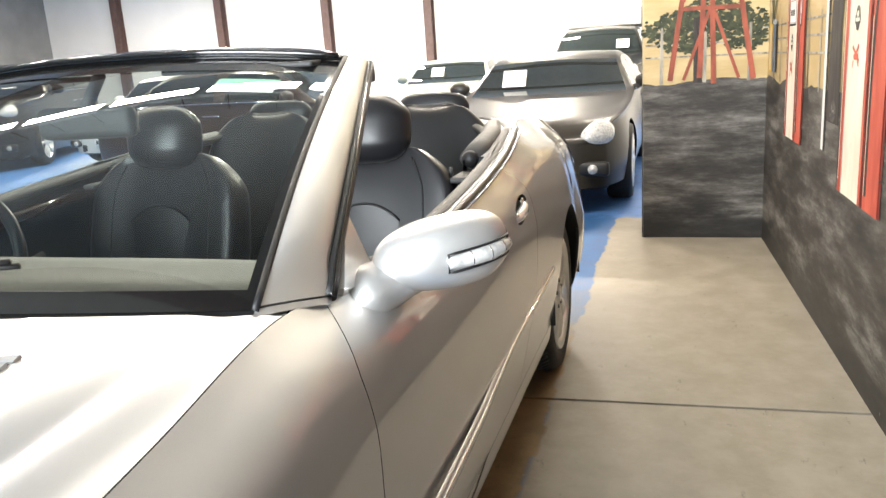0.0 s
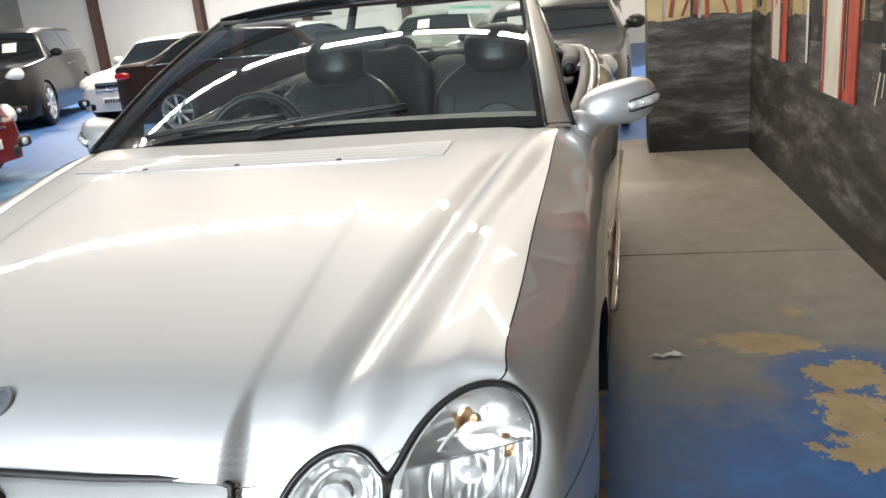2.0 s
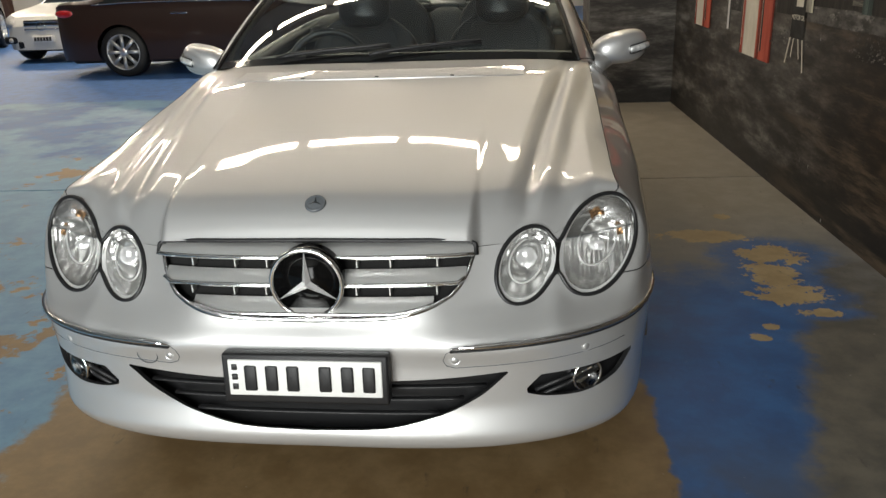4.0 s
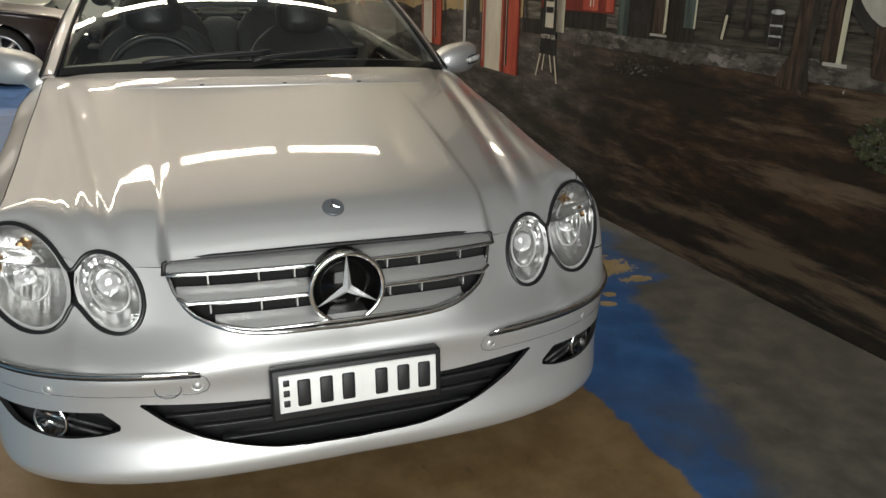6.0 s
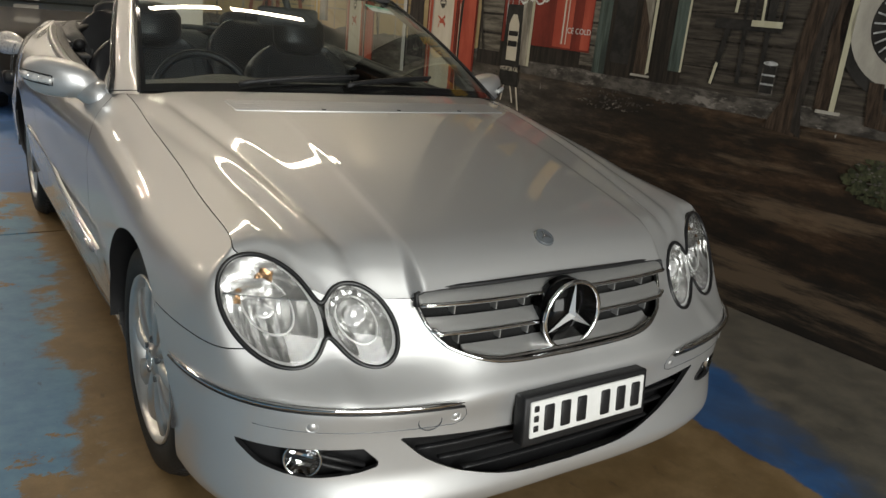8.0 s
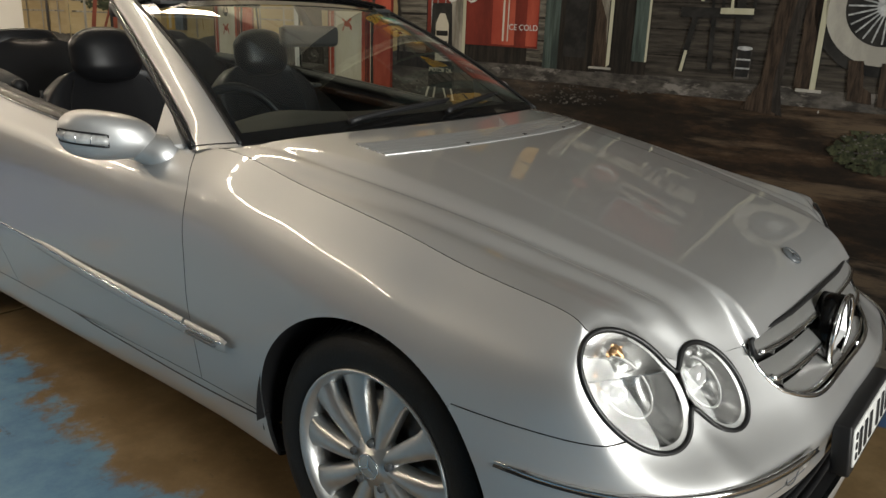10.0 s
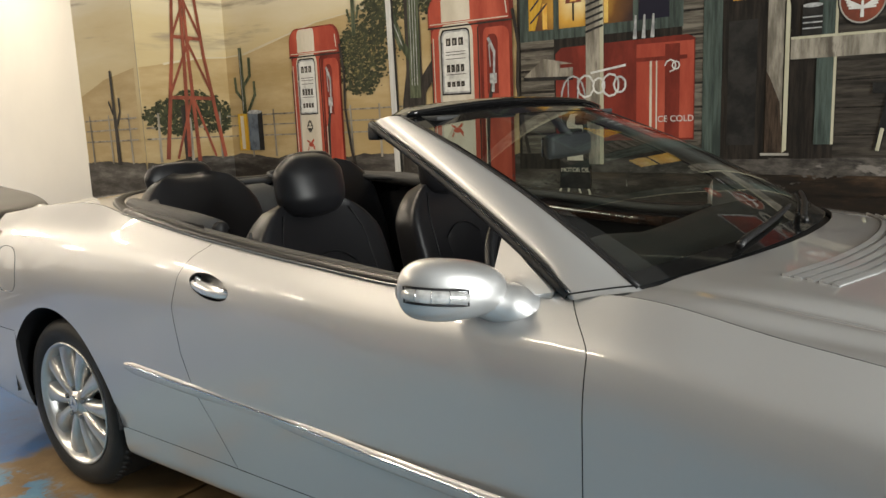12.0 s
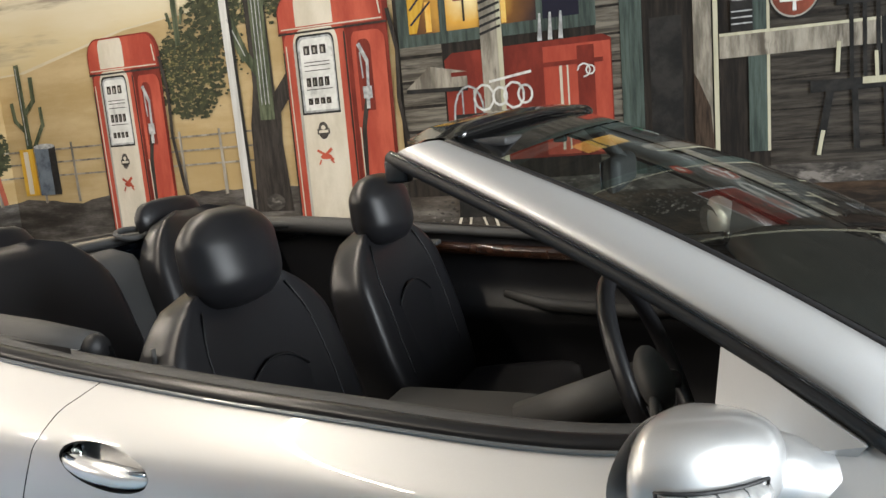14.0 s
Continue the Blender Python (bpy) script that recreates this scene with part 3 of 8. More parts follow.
NU, NV = 360, 60
_dd = np.interp(np.linspace(0, 1, NU + 1), (0, 0.46, 1), (0, 1.55, TOTAL))
_prof = np.stack([np.stack([pchip(_SD, _SP[:, k, c], _dd) for c in (0, 1)], -1) for k in range(_SP.shape[1])], 1)
_vv = np.linspace(0, 1, NV + 1)
_kv = np.linspace(0, 1, _SP.shape[1])
_bx, _by = along(_dd)
_tx, _ty = np.gradient(_bx), np.gradient(_by)
_tx[0], _ty[0], _tx[-1], _ty[-1] = 1, 0, -1, 0
_tl = np.hypot(_tx, _ty)
SKIN = np.zeros((NU + 1, NV + 1, 3))
for _i in range(NU + 1):
    _di = pchip(_kv, _prof[_i, :, 0], _vv)
    _zi = pchip(_kv, _prof[_i, :, 1], _vv)
    _nx, _ny = _ty[_i] / _tl[_i], -_tx[_i] / _tl[_i]
    SKIN[_i, :, 0] = np.maximum(_bx[_i] - _nx * _di, 0)
    SKIN[_i, :, 1] = _by[_i] - _ny * _di
    SKIN[_i, :, 2] = _zi
SKIN[0, :, 0] = 0
SKIN[-1, :, 0] = 0


# twin oval headlamps seen from the front: middle x and z, half axes, lean in degrees
OVALS = ((0.682, 0.655, 0.115, 0.090, 56.6), (0.508, 0.629, 0.086, 0.069, 60.5))


def in_oval(x, z, o, grow=0.0):
    """Below 1 inside an oval."""
    c, q = math.cos(math.radians(o[4])), math.sin(math.radians(o[4]))
    dx, dz = x - o[0], z - o[1]
    return math.hypot((dx * c + dz * q) / (o[2] + grow), (dz * c - dx * q) / (o[3] + grow))


def lamp_d(x, z, grow=0.0):
    """About the distance outside the joined ovals, with a soft neck between them."""
    a, b = ((in_oval(x, z, o, grow) - 1) * (o[3] + grow) for o in OVALS)
    h = max(0.034 - abs(a - b), 0) / 0.034
    return min(a, b) - h * h * 0.0085


def on_oval(o, r, a, grow=0.0):
    """The x and z of a point at the share r of an oval's radius."""
    c, q = math.cos(math.radians(o[4])), math.sin(math.radians(o[4]))
    u, v = (o[2] + grow) * r * math.cos(a), (o[3] + grow) * r * math.sin(a)
    return o[0] + u * c - v * q, o[1] + u * q + v * c


def nose_y(x, z):
    """The face of the headlamps: it sweeps back outwards and upwards."""
    x = abs(x) - 0.579
    return -0.573 + 0.36 * x + 0.60 * (z - 0.685) + 0.25 * x * x


# the nose is drawn into the face of the lamps round them
for _i in range(NU + 1):
    for _j in range(NV + 1):
        _x, _y, _z = SKIN[_i, _j]
        if _y < -0.12 and _x > 0.15 and _z > 0.46:
            _reach = 0.26 - 0.185 * smooth01(0.40, 0.60, _x)
            _w = (1 - smooth01(0.004, _reach, lamp_d(_x, _z))) * (1 - smooth01(-0.45, -0.12, _y)) * smooth01(0.46, 0.57, _z) * smooth01(0.15, 0.36, _x)
            SKIN[_i, _j, 1] += _w * (nose_y(_x, _z) - _y)


def skin_mesh(test):
    """The patches of the skin that touch a region, as a mesh (+x half)."""
    bm = bmesh.new()
    vs = {}

    def vert(i, j):
        if (i, j) not in vs:
            vs[i, j] = bm.verts.new(SKIN[i, j])
        return vs[i, j]

    for i in range(NU):
        c = SKIN[i:i + 2].mean(axis=(0,))
        for j in range(NV):
            p = SKIN[i:i + 2, j:j + 2].reshape(4, 3)
            if test(p.min(0), p.max(0)):
                q = [vert(i, j), vert(i + 1, j), vert(i + 1, j + 1), vert(i, j + 1)]
                bm.faces.new(q)
    return bm


def lamps(p, grow=0.0):
    """Negative inside the twin oval headlamps, seen from the front."""
    x, z = abs(p.x), p.z
    return lamp_d(x, z, grow) if p.y < -0.2 else 1.0


def smile(p):
    """Negative inside the radiator grille's opening."""
    x, z = abs(p.x), p.z
    if p.y > -0.5:
        return 1.0
    lo = float(pchip((0, 0.17, 0.335, 0.375, 0.40), (0.535, 0.541, 0.580, 0.63, 0.73), min(x, 0.40)))
    return max(lo - z, x - 0.394, -0.05)


def intake(p):
    """Negative inside the low air intake."""
    x, z = abs(p.x), p.z
    if p.y > -0.5:
        return 1.0
    lo = float(pchip((0, 0.15, 0.31, 0.40, 0.47), (0.268, 0.272, 0.305, 0.35, 0.412), min(x, 0.47)))
    hi = 0.392 + 0.10 * x * x
    return max(lo - z, z - hi, x - 0.475)


def fog(p):
    """Negative inside the openings round the fog lamps."""
    x, z = abs(p.x), p.z
    if p.y > -0.35 or x < 0.45:
        return 1.0
    lo = float(pchip((0.50, 0.56, 0.64, 0.725, 0.78), (0.352, 0.334, 0.326, 0.345, 0.40), min(max(x, 0.50), 0.78)))
    hi = min(0.362 + 1.0 * (x - 0.51), 0.396)
    return max(lo - z, z - hi, 0.51 - x, x - 0.785)


def arch(p, cy, r):
    return math.hypot(p.y - cy, p.z - 0.325) - r


def rear_seam(z):
    return float(np.interp(z, (0.30, 0.42, 0.55, 0.65, 0.79, 0.88, 0.935, 0.985), (1.74, 1.80, 1.88, 1.92, 1.945, 1.92, 1.88, 1.80)))


def door_seam(z):
    return 0.631 + 0.075 * smooth01(0.84, 0.95, z)


GAP = 0.0013


def handle_cup(p):
    """Negative inside the dished cup behind a door handle."""
    return (math.hypot((p.y - 1.775) / 0.088, (p.z - 0.862 - 0.012 * (p.y - 1.775) / 0.088) / 0.034) - 1) * 0.03


TOP = [Vector(p) for p in SKIN[:, -1]]
_mid = (_dd > TOTAL / 12) & (_dd < TOTAL / 2)
_tx2, _ty2, _tz2 = SKIN[_mid, -1].T


def panel(name, fs, box_lo, box_hi, label="", both=True, depth=0.012):
    lo, hi = np.array(box_lo), np.array(box_hi)
    for side in (1, -1) if both else (1,):
        bm = skin_mesh(lambda a, b: bool(np.all(b >= lo - 0.03) and np.all(a <= hi + 0.03)))
        for f in fs:
            cut(bm, f)
        if not both:
            t = bm.copy()
            mirror_x(t)
            join(bm, t)
            bmesh.ops.remove_doubles(bm, verts=list(bm.verts), dist=1e-4)
        elif side < 0:
            mirror_x(bm)
        flange(bm, depth)
        part(name, bm, (M_SILVER, M_BLACK), car, label)


panel("front_bumper", [lambda p: lamps(p, -0.002), smile, intake, fog, lambda p: max(0.585 - p.z, 0.598 - abs(p.x)) - GAP, lambda p: -0.25 - p.y, lambda p: arch(p, 0, 0.352)], (0, -1, 0), (0.9, -0.2, 0.8), both=False)
panel("front_fender", [lambda p: lamps(p, -0.002), lambda p: max(p.z - 0.585, p.y + 0.25) - GAP, lambda p: max(abs(p.x) - 0.598, p.y + 0.3), lambda p: door_seam(p.z) - p.y - GAP, lambda p: arch(p, 0, 0.352), lambda p: p.z - 0.318 - GAP], (0.5, -0.7, 0.2), (0.9, 0.7, 1))
panel("door", [lambda p: handle_cup(p), lambda p: p.y - door_seam(p.z) - GAP, lambda p: rear_seam(p.z) - p.y - GAP, lambda p: p.z - 0.318 - GAP], (0.5, 0.6, 0.25), (0.9, 2.0, 1.1))
panel("rear_quarter_panel", [lambda p: p.y - rear_seam(p.z) - GAP, lambda p: arch(p, 2.715, 0.362), lambda p: max(p.z - 0.318, p.y - 2.6) - GAP, lambda p: max(p.z - 0.56, 3.02 - p.y) - GAP], (0, 1.6, 0.1), (0.9, 3.9, 1.1))
panel("rear_bumper", [lambda p: 0.56 - p.z - GAP, lambda p: p.y - 3.02 - GAP], (0, 3.0, 0), (0.9, 4, 0.7), both=False)
panel("sill", [lambda p: 0.318 - p.z - GAP, lambda p: arch(p, 0, 0.352), lambda p: arch(p, 2.715, 0.362), lambda p: p.y - 0.1, lambda p: 2.6 - p.y], (0.5, 0, 0), (0.9, 2.7, 0.36))


# bonnet
CORNER_X = float(np.interp(-0.50, _ty2, _tx2))
_lip = SKIN[_dd < at_y(-0.30), -1]


def lead(x):
    """The bonnet's front edge: y, the height of the run of its surface, and the height of the lip."""
    x = min(x, CORNER_X)
    k = smooth01(0.375, 0.396, x)
    run = float(pchip((0, 0.2, 0.385, 0.5, 0.585, 0.70, 0.72), (0.706, 0.704, 0.699, 0.706, 0.722, 0.766, 0.770), x))
    y = -0.668 + 0.006 * (x / 0.385) ** 2
    lip_y, lip_z = float(np.interp(x, _lip[:, 0], _lip[:, 1])), float(np.interp(x, _lip[:, 0], _lip[:, 2]))
    return y + (lip_y - 0.001 - y) * k, run, run + (lip_z + 0.001 - run) * k


def bonnet_raw(x, a, e):
    y0, z0, lip = lead(x)
    z0 += (lip - z0) * (1 - smooth01(0.0, 0.09, e))
    y1 = 0.395 + 0.205 * a**2.2
    z1 = 0.984 - 0.032 * a**2.5
    r0 = 0.60 + 0.22 * e
    fade = smooth01(-0.02, 0.10, e) * (1 - 0.75 * smooth01(0.70, 1.0, e))
    rise = 0.013 * (1 - smooth01(r0, r0 + 0.085, a)) * fade
    ridge = 0.0058 * math.exp(-((a - r0 - 0.135) / 0.034) ** 2) * fade
    dip = (-0.0042 * math.exp(-((a - r0 - 0.082) / 0.022) ** 2) - 0.0038 * math.exp(-((a - r0 - 0.205) / 0.03) ** 2)) * fade + ridge
    return y0 + (y1 - y0) * e, z0 + (z1 - z0) * float(hood_h(e)) + rise + dip


def bonnet_point(u, e):
    """u across from -1 to 1, e from the nose (0) to the windscreen (1)."""
    a = abs(u)
    ye = -0.50 + 1.10 * e
    xe = float(np.interp(ye, _ty2, _tx2)) - 0.0018
    x = a * xe
    y, z = bonnet_raw(x, a, e)
    if a > 0.5:
        # the side edge lies on the fender's edge
        ys, zs = bonnet_raw(xe, 1.0, e)
        y += (ye - ys) * a**6
        z += (float(np.interp(ye, _ty2, _tz2)) - zs) * a**6
    return Vector((math.copysign(x, u), y, z))


bm = bmesh.new()
grid(bm, lambda u, v: bonnet_point((2 * u - 1) * 0.999, v**1.3), 260, 80)
cut(bm, lambda p: max(lamps(p, -0.002), p.y - nose_y(p.x, p.z) - 0.05))
flange(bm, 0.012)
bonnet = part("bonnet", bm, (M_SILVER, M_BLACK), car)

_f = SKIN.reshape(-1, 3)
_f = _f[(_f[:, 1] < -0.3)]


def front_y(x, z):
    """Where the bumper's skin lies at x and z."""
    d = (_f[:, 0] - abs(x)) ** 2 + (_f[:, 2] - z) ** 2
    k = np.argpartition(d, 6)[:6]
    w = 1 / (d[k] + 1e-5)
    return float((_f[k, 1] * w).sum() / w.sum())


def lamp_outline(grow, n=140):
    """The outer line of the two joined ovals."""
    pts = []
    cx, cz = 0.585, 0.632
    for k in range(n):
        a = 2 * math.pi * k / n
        lo, hi = 0.0, 0.4
        for _ in range(24):
            r = (lo + hi) / 2
            x, z = cx + r * math.cos(a), cz + r * math.sin(a)
            ins = lamp_d(x, z, grow) < 0
            lo, hi = (r, hi) if ins else (lo, r)
        pts.append((cx + lo * math.cos(a), cz + lo * math.sin(a)))
    return pts


def headlamp(s):
    """One twin-oval headlamp, s = 1 or -1 for the side it sits on."""
    bm = bmesh.new()
    tube(bm, [(s * x, nose_y(x, z) - 0.001, z) for x, z in lamp_outline(-0.003)], 0.0056, 8, closed=True)
    lamp = part("headlamp", bm, M_SEAL, car, "twin oval headlamp with a black rubber seal")
    # back of the housing
    bm = bmesh.new()
    out = lamp_outline(-0.004)
    fr = [bm.verts.new((s * x, nose_y(x, z) + 0.004, z)) for x, z in out]
    bk = [bm.verts.new((s * (0.588 + (x - 0.588) * 0.9), nose_y(x, z) + 0.075, 0.645 + (z - 0.645) * 0.9)) for x, z in out]
    n = len(out)
    for k in range(n):
        bm.faces.new((fr[k], fr[(k + 1) % n], bk[(k + 1) % n], bk[k]))
    c = bm.verts.new((s * 0.588, nose_y(0.588, 0.645) + 0.085, 0.645))
    for k in range(n):
        bm.faces.new((bk[k], bk[(k + 1) % n], c))
    bmesh.ops.recalc_face_normals(bm, faces=list(bm.faces))
    part("lamp_housing", bm, M_REFLECT, lamp)
    for i, o in enumerate(OVALS):
        ox, oz = o[:2]
        yc = nose_y(ox, oz)
        # pale flange inside the seal
        bm = bmesh.new()

        def flat(u, v, o=o):
            x, z = on_oval(o, 1.0, 2 * math.pi * u, -0.003 - 0.009 * v)
            return Vector((s * x, nose_y(x, z) - 0.001 + 0.006 * v, z))

        grid(bm, flat, 60, 2, flip=s > 0)
        part("lamp_rim", bm, M_FLANGE, lamp, "thin pale rim")
        # mirror bowl with pressed flutes
        bm = bmesh.new()

        def bowl(u, v, o=o, i=i, yc=yc):
            a = 2 * math.pi * u
            x, z = on_oval(o, 0.02 + 0.90 * v, a)
            if i == 0:
                # upright flutes below, a stepped wall above the shelf
                flute = 0.0030 * math.sin(260 * (x - o[0])) * smooth01(0.15, 0.5, v) * (1 - smooth01(0.0, 0.03, z - o[1] - 0.01))
                flute += 0.0020 * math.sin(90 * (z - o[1]) + 3 * a)
            else:
                flute = 0.0030 * math.sin(9 * a) * smooth01(0.35, 0.9, v) + 0.0026 * math.sin(17 * v)
            return Vector((s * x, nose_y(x, z) * v**2 * 0.9 + yc * (1 - v**2 * 0.9) + 0.058 * (1 - v**2) + 0.008 + flute, z))

        grid(bm, bowl, 120, 26, flip=s > 0)
        part("reflector", bm, M_REFLECT, lamp)
        # bulb cap on its stem
        bm = bmesh.new()
        t = bmesh.new()
        bmesh.ops.create_uvsphere(t, u_segments=20, v_segments=12, radius=1)
        bmesh.ops.scale(t, vec=(0.026 if i else 0.019, 0.016, 0.026 if i else 0.014), verts=list(t.verts))
        bmesh.ops.translate(t, vec=(s * ox, yc + 0.036, oz + (0.006 if i else -0.018)), verts=list(t.verts))
        join(bm, t)
        cyl(bm, (s * ox, yc + 0.036, oz + (0.006 if i else -0.018)), (s * ox, yc + 0.064, oz + (0.006 if i else -0.018)), 0.012, 0.016)
        part("bulb_cap", bm, M_BULB, lamp)
        # bright ring round the bulb
        bm = bmesh.new()
        ring = [on_oval(o, 0.56 if i else 0.50, 2 * math.pi * k / 40) for k in range(40)]
        tube(bm, [(s * x, nose_y(x, z) + 0.026, z) for x, z in ring], 0.0024, 6, closed=True)
        part("inner_ring", bm, M_FLANGE, lamp)
        # clear cover, domed
        bm = bmesh.new()

        def cover(u, v, o=o):
            x, z = on_oval(o, v, 2 * math.pi * u, -0.006)
            return Vector((s * x, nose_y(x, z) - 0.003 - 0.010 * (1 - v * v), z))

        grid(bm, cover, 48, 12, flip=s > 0)
        bmesh.ops.remove_doubles(bm, verts=list(bm.verts), dist=1e-5)
        part("lens", bm, M_CLEAR, lamp, "clear lens").visible_shadow = False
    # indicator chamber in the upper part of the large oval, over a shelf
    o = OVALS[0]
    ox, oz = o[:2]
    rise = 0.024
    xs = [ox - 0.16 + 0.32 * k / 320 for k in range(321)]
    span = [x for x in xs if in_oval(x, oz + rise + 0.07 * (x - ox), o, -0.012) < 1]
    pts = [(x, oz + rise + 0.07 * (x - ox)) for x in (span[0] + (span[-1] - span[0]) * k / 12 for k in range(13))]
    bm = bmesh.new()
    top = [bm.verts.new((s * x, nose_y(x, z) + 0.002, z)) for x, z in pts]
    low = [bm.verts.new((s * x, nose_y(x, z) + 0.050, z + 0.004)) for x, z in pts]
    for k in range(12):
        bm.faces.new((top[k], top[k + 1], low[k + 1], low[k]))
    part("shelf", bm, M_REFLECT, lamp)
    bm = bmesh.new()
    tube(bm, [(s * x, nose_y(x, z) - 0.001, z) for x, z in pts], 0.0011, 6)
    part("lens_line", bm, M_SLATE, lamp)
    bm = bmesh.new()
    t = bmesh.new()
    bmesh.ops.create_uvsphere(t, u_segments=16, v_segments=10, radius=1)
    bmesh.ops.scale(t, vec=(0.017, 0.011, 0.017), verts=list(t.verts))
    bmesh.ops.translate(t, vec=(s * (ox + 0.022), nose_y(ox + 0.02, oz + 0.06) + 0.026, oz + 0.062), verts=list(t.verts))
    join(bm, t)
    part("indicator_bulb", bm, M_BULB, lamp, "silvered indicator bulb")
    bm = bmesh.new()

    def amber(u, v):
        x, z = on_oval(o, 0.50 + 0.36 * v, -1.0 + 2.0 * u)
        return Vector((s * x, nose_y(x, z) + 0.020 - 0.010 * v + 0.0035 * math.sin(24 * u) * math.sin(7 * v + 1), z))

    grid(bm, amber, 40, 10, flip=s > 0)
    part("amber_mirror", bm, M_AMBERMIRROR, lamp, "streaked amber mirror behind the indicator")


headlamp(1)
headlamp(-1)


# radiator grille
def smile_low(x):
    return float(pchip((0, 0.17, 0.335, 0.375, 0.394), (0.535, 0.541, 0.580, 0.63, 0.685), min(abs(x), 0.394)))


def grille_y(x, z):
    """The grille's face leans back and bows in plan."""
    return -0.762 + 0.42 * (z - 0.52) + 0.06 * x * x + 0.9 * x**4


bm = bmesh.new()
grid(bm, lambda u, v: Vector(((u - 0.5) * 0.80, grille_y((u - 0.5) * 0.80, 0.47 + 0.26 * v) + 0.042, 0.47 + 0.26 * v)), 20, 6)
grille = part("radiator_grille", bm, M_CARPET, car, "silver and chrome slatted grille over black mesh")
LINE = []
for k in range(41):
    x = -0.392 + 0.784 * k / 40
    LINE.append((x, front_y(x, smile_low(x)) + 0.006, smile_low(x) + 0.003))
bm = bmesh.new()
tube(bm, LINE, 0.0055, 8)
part("frame", bm, M_CHROME, grille)
bm = bmesh.new()
tube(bm, [(x, grille_y(x, z) + 0.01, z) for x, z in [(-0.392, 0.665), (-0.389, 0.690), (-0.37, 0.699), (-0.2, 0.704), (0, 0.706), (0.2, 0.704), (0.37, 0.699), (0.389, 0.690), (0.392, 0.665)]], 0.006, 8)
part("top_seal", bm, M_BLACK, grille)
for z0, z1 in ((0.671, 0.700), (0.611, 0.638), (0.548, 0.577)):
    # half width at the height of this slat
    wide = min(0.386, float(np.interp((z0 + z1) / 2, (0.53, 0.575, 0.635, 0.67), (0.17, 0.345, 0.378, 0.390))) - 0.004)

    def slat(u, v, z0=z0, z1=z1, wide=wide):
        x = (2 * u - 1) * wide
        z = max(z1 + (z0 - z1) * v, smile_low(x) + 0.004)
        return Vector((x, grille_y(x, z) + 0.022 * (1 - v) ** 1.4 + 0.003, z))

    bm = bmesh.new()
    grid(bm, slat, 60, 8, flip=True)
    grid(bm, lambda u, v: slat(u, 1) + Vector((0, 0.03 * v, 0.002 * v)), 60, 1, flip=True)
    sl = part("slat", bm, M_SLAT, grille)
    bm = bmesh.new()
    ends = [slat(k / 40, 1) + Vector((0, -0.003, 0)) for k in range(41)]
    tube(bm, ends, 0.0052, 8)
    part("chrome_strip", bm, M_CHROME, sl)
for z in (0.645, 0.584):
    for x in (-0.30, -0.19, -0.11, 0.11, 0.19, 0.30):
        bm = bmesh.new()
        box(bm, x - 0.0015, grille_y(x, z) + 0.02, z - 0.003, x + 0.0015, grille_y(x, z) + 0.07, z + 0.018)
        part("fin", bm, M_SLAT, grille, smooth=False)


def star(bm, r, depth, c, tilt):
    """A plain three-armed star, raised along its ridges."""
    t = bmesh.new()
    mid = t.verts.new((0, 0, depth))
    ring = []
    for k in range(6):
        a = math.pi / 2 + k * math.pi / 3
        q = r if k % 2 == 0 else r * 0.14
        ring.append(t.verts.new((q * math.cos(a), q * math.sin(a), 0.001)))
    for k in range(6):
        t.faces.new((mid, ring[k], ring[(k + 1) % 6]))
    join(bm, t, Matrix.Translation(c) @ pose(0, 0, 0, tilt, 0, 0))


EM = Vector((0, grille_y(0, 0.622) - 0.020, 0.622))
bm = bmesh.new()
cyl(bm, EM + Vector((0, 0.05, 0)), EM + Vector((0, 0.004, 0.001)), 0.083, 0.083, 40)
em = part("emblem", bm, M_EMBLEM, car, "round chrome emblem on black")
bm = bmesh.new()
tube(bm, [EM + Vector((0.084 * math.cos(a), -0.002, 0.084 * math.sin(a))) for a in [2 * math.pi * k / 48 for k in range(48)]], 0.0058, 10, closed=True, up=(0, 1, 0))
part("ring", bm, M_CHROME, em)
bm = bmesh.new()
star(bm, 0.083, 0.014, EM + Vector((0, 0.001, 0)), 90)
part("star", bm, M_POLISH, em, smooth=False)
# small badge on the bonnet
BADGE = bonnet_point(0, 0.06)
_n = bonnet_point(0, 0.075) - bonnet_point(0, 0.045)
BADGE_TILT = math.degrees(math.atan2(_n.z, _n.y))
bm = bmesh.new()
lathe(bm, [(0.0, 0.006), (0.018, 0.005), (0.0205, 0.004), (0.023, 0.006), (0.0255, 0.004), (0.0265, 0.0)], 32, "z", Matrix.Translation(BADGE) @ pose(0, 0, 0, BADGE_TILT, 0, 0))
bd = part("bonnet_badge", bm, M_SLATE, car, "small round dark badge")
bm = bmesh.new()
star(bm, 0.019, 0.003, BADGE + Vector((0, -0.003, 0.006)), BADGE_TILT)
part("star", bm, M_CHROME, bd, smooth=False)

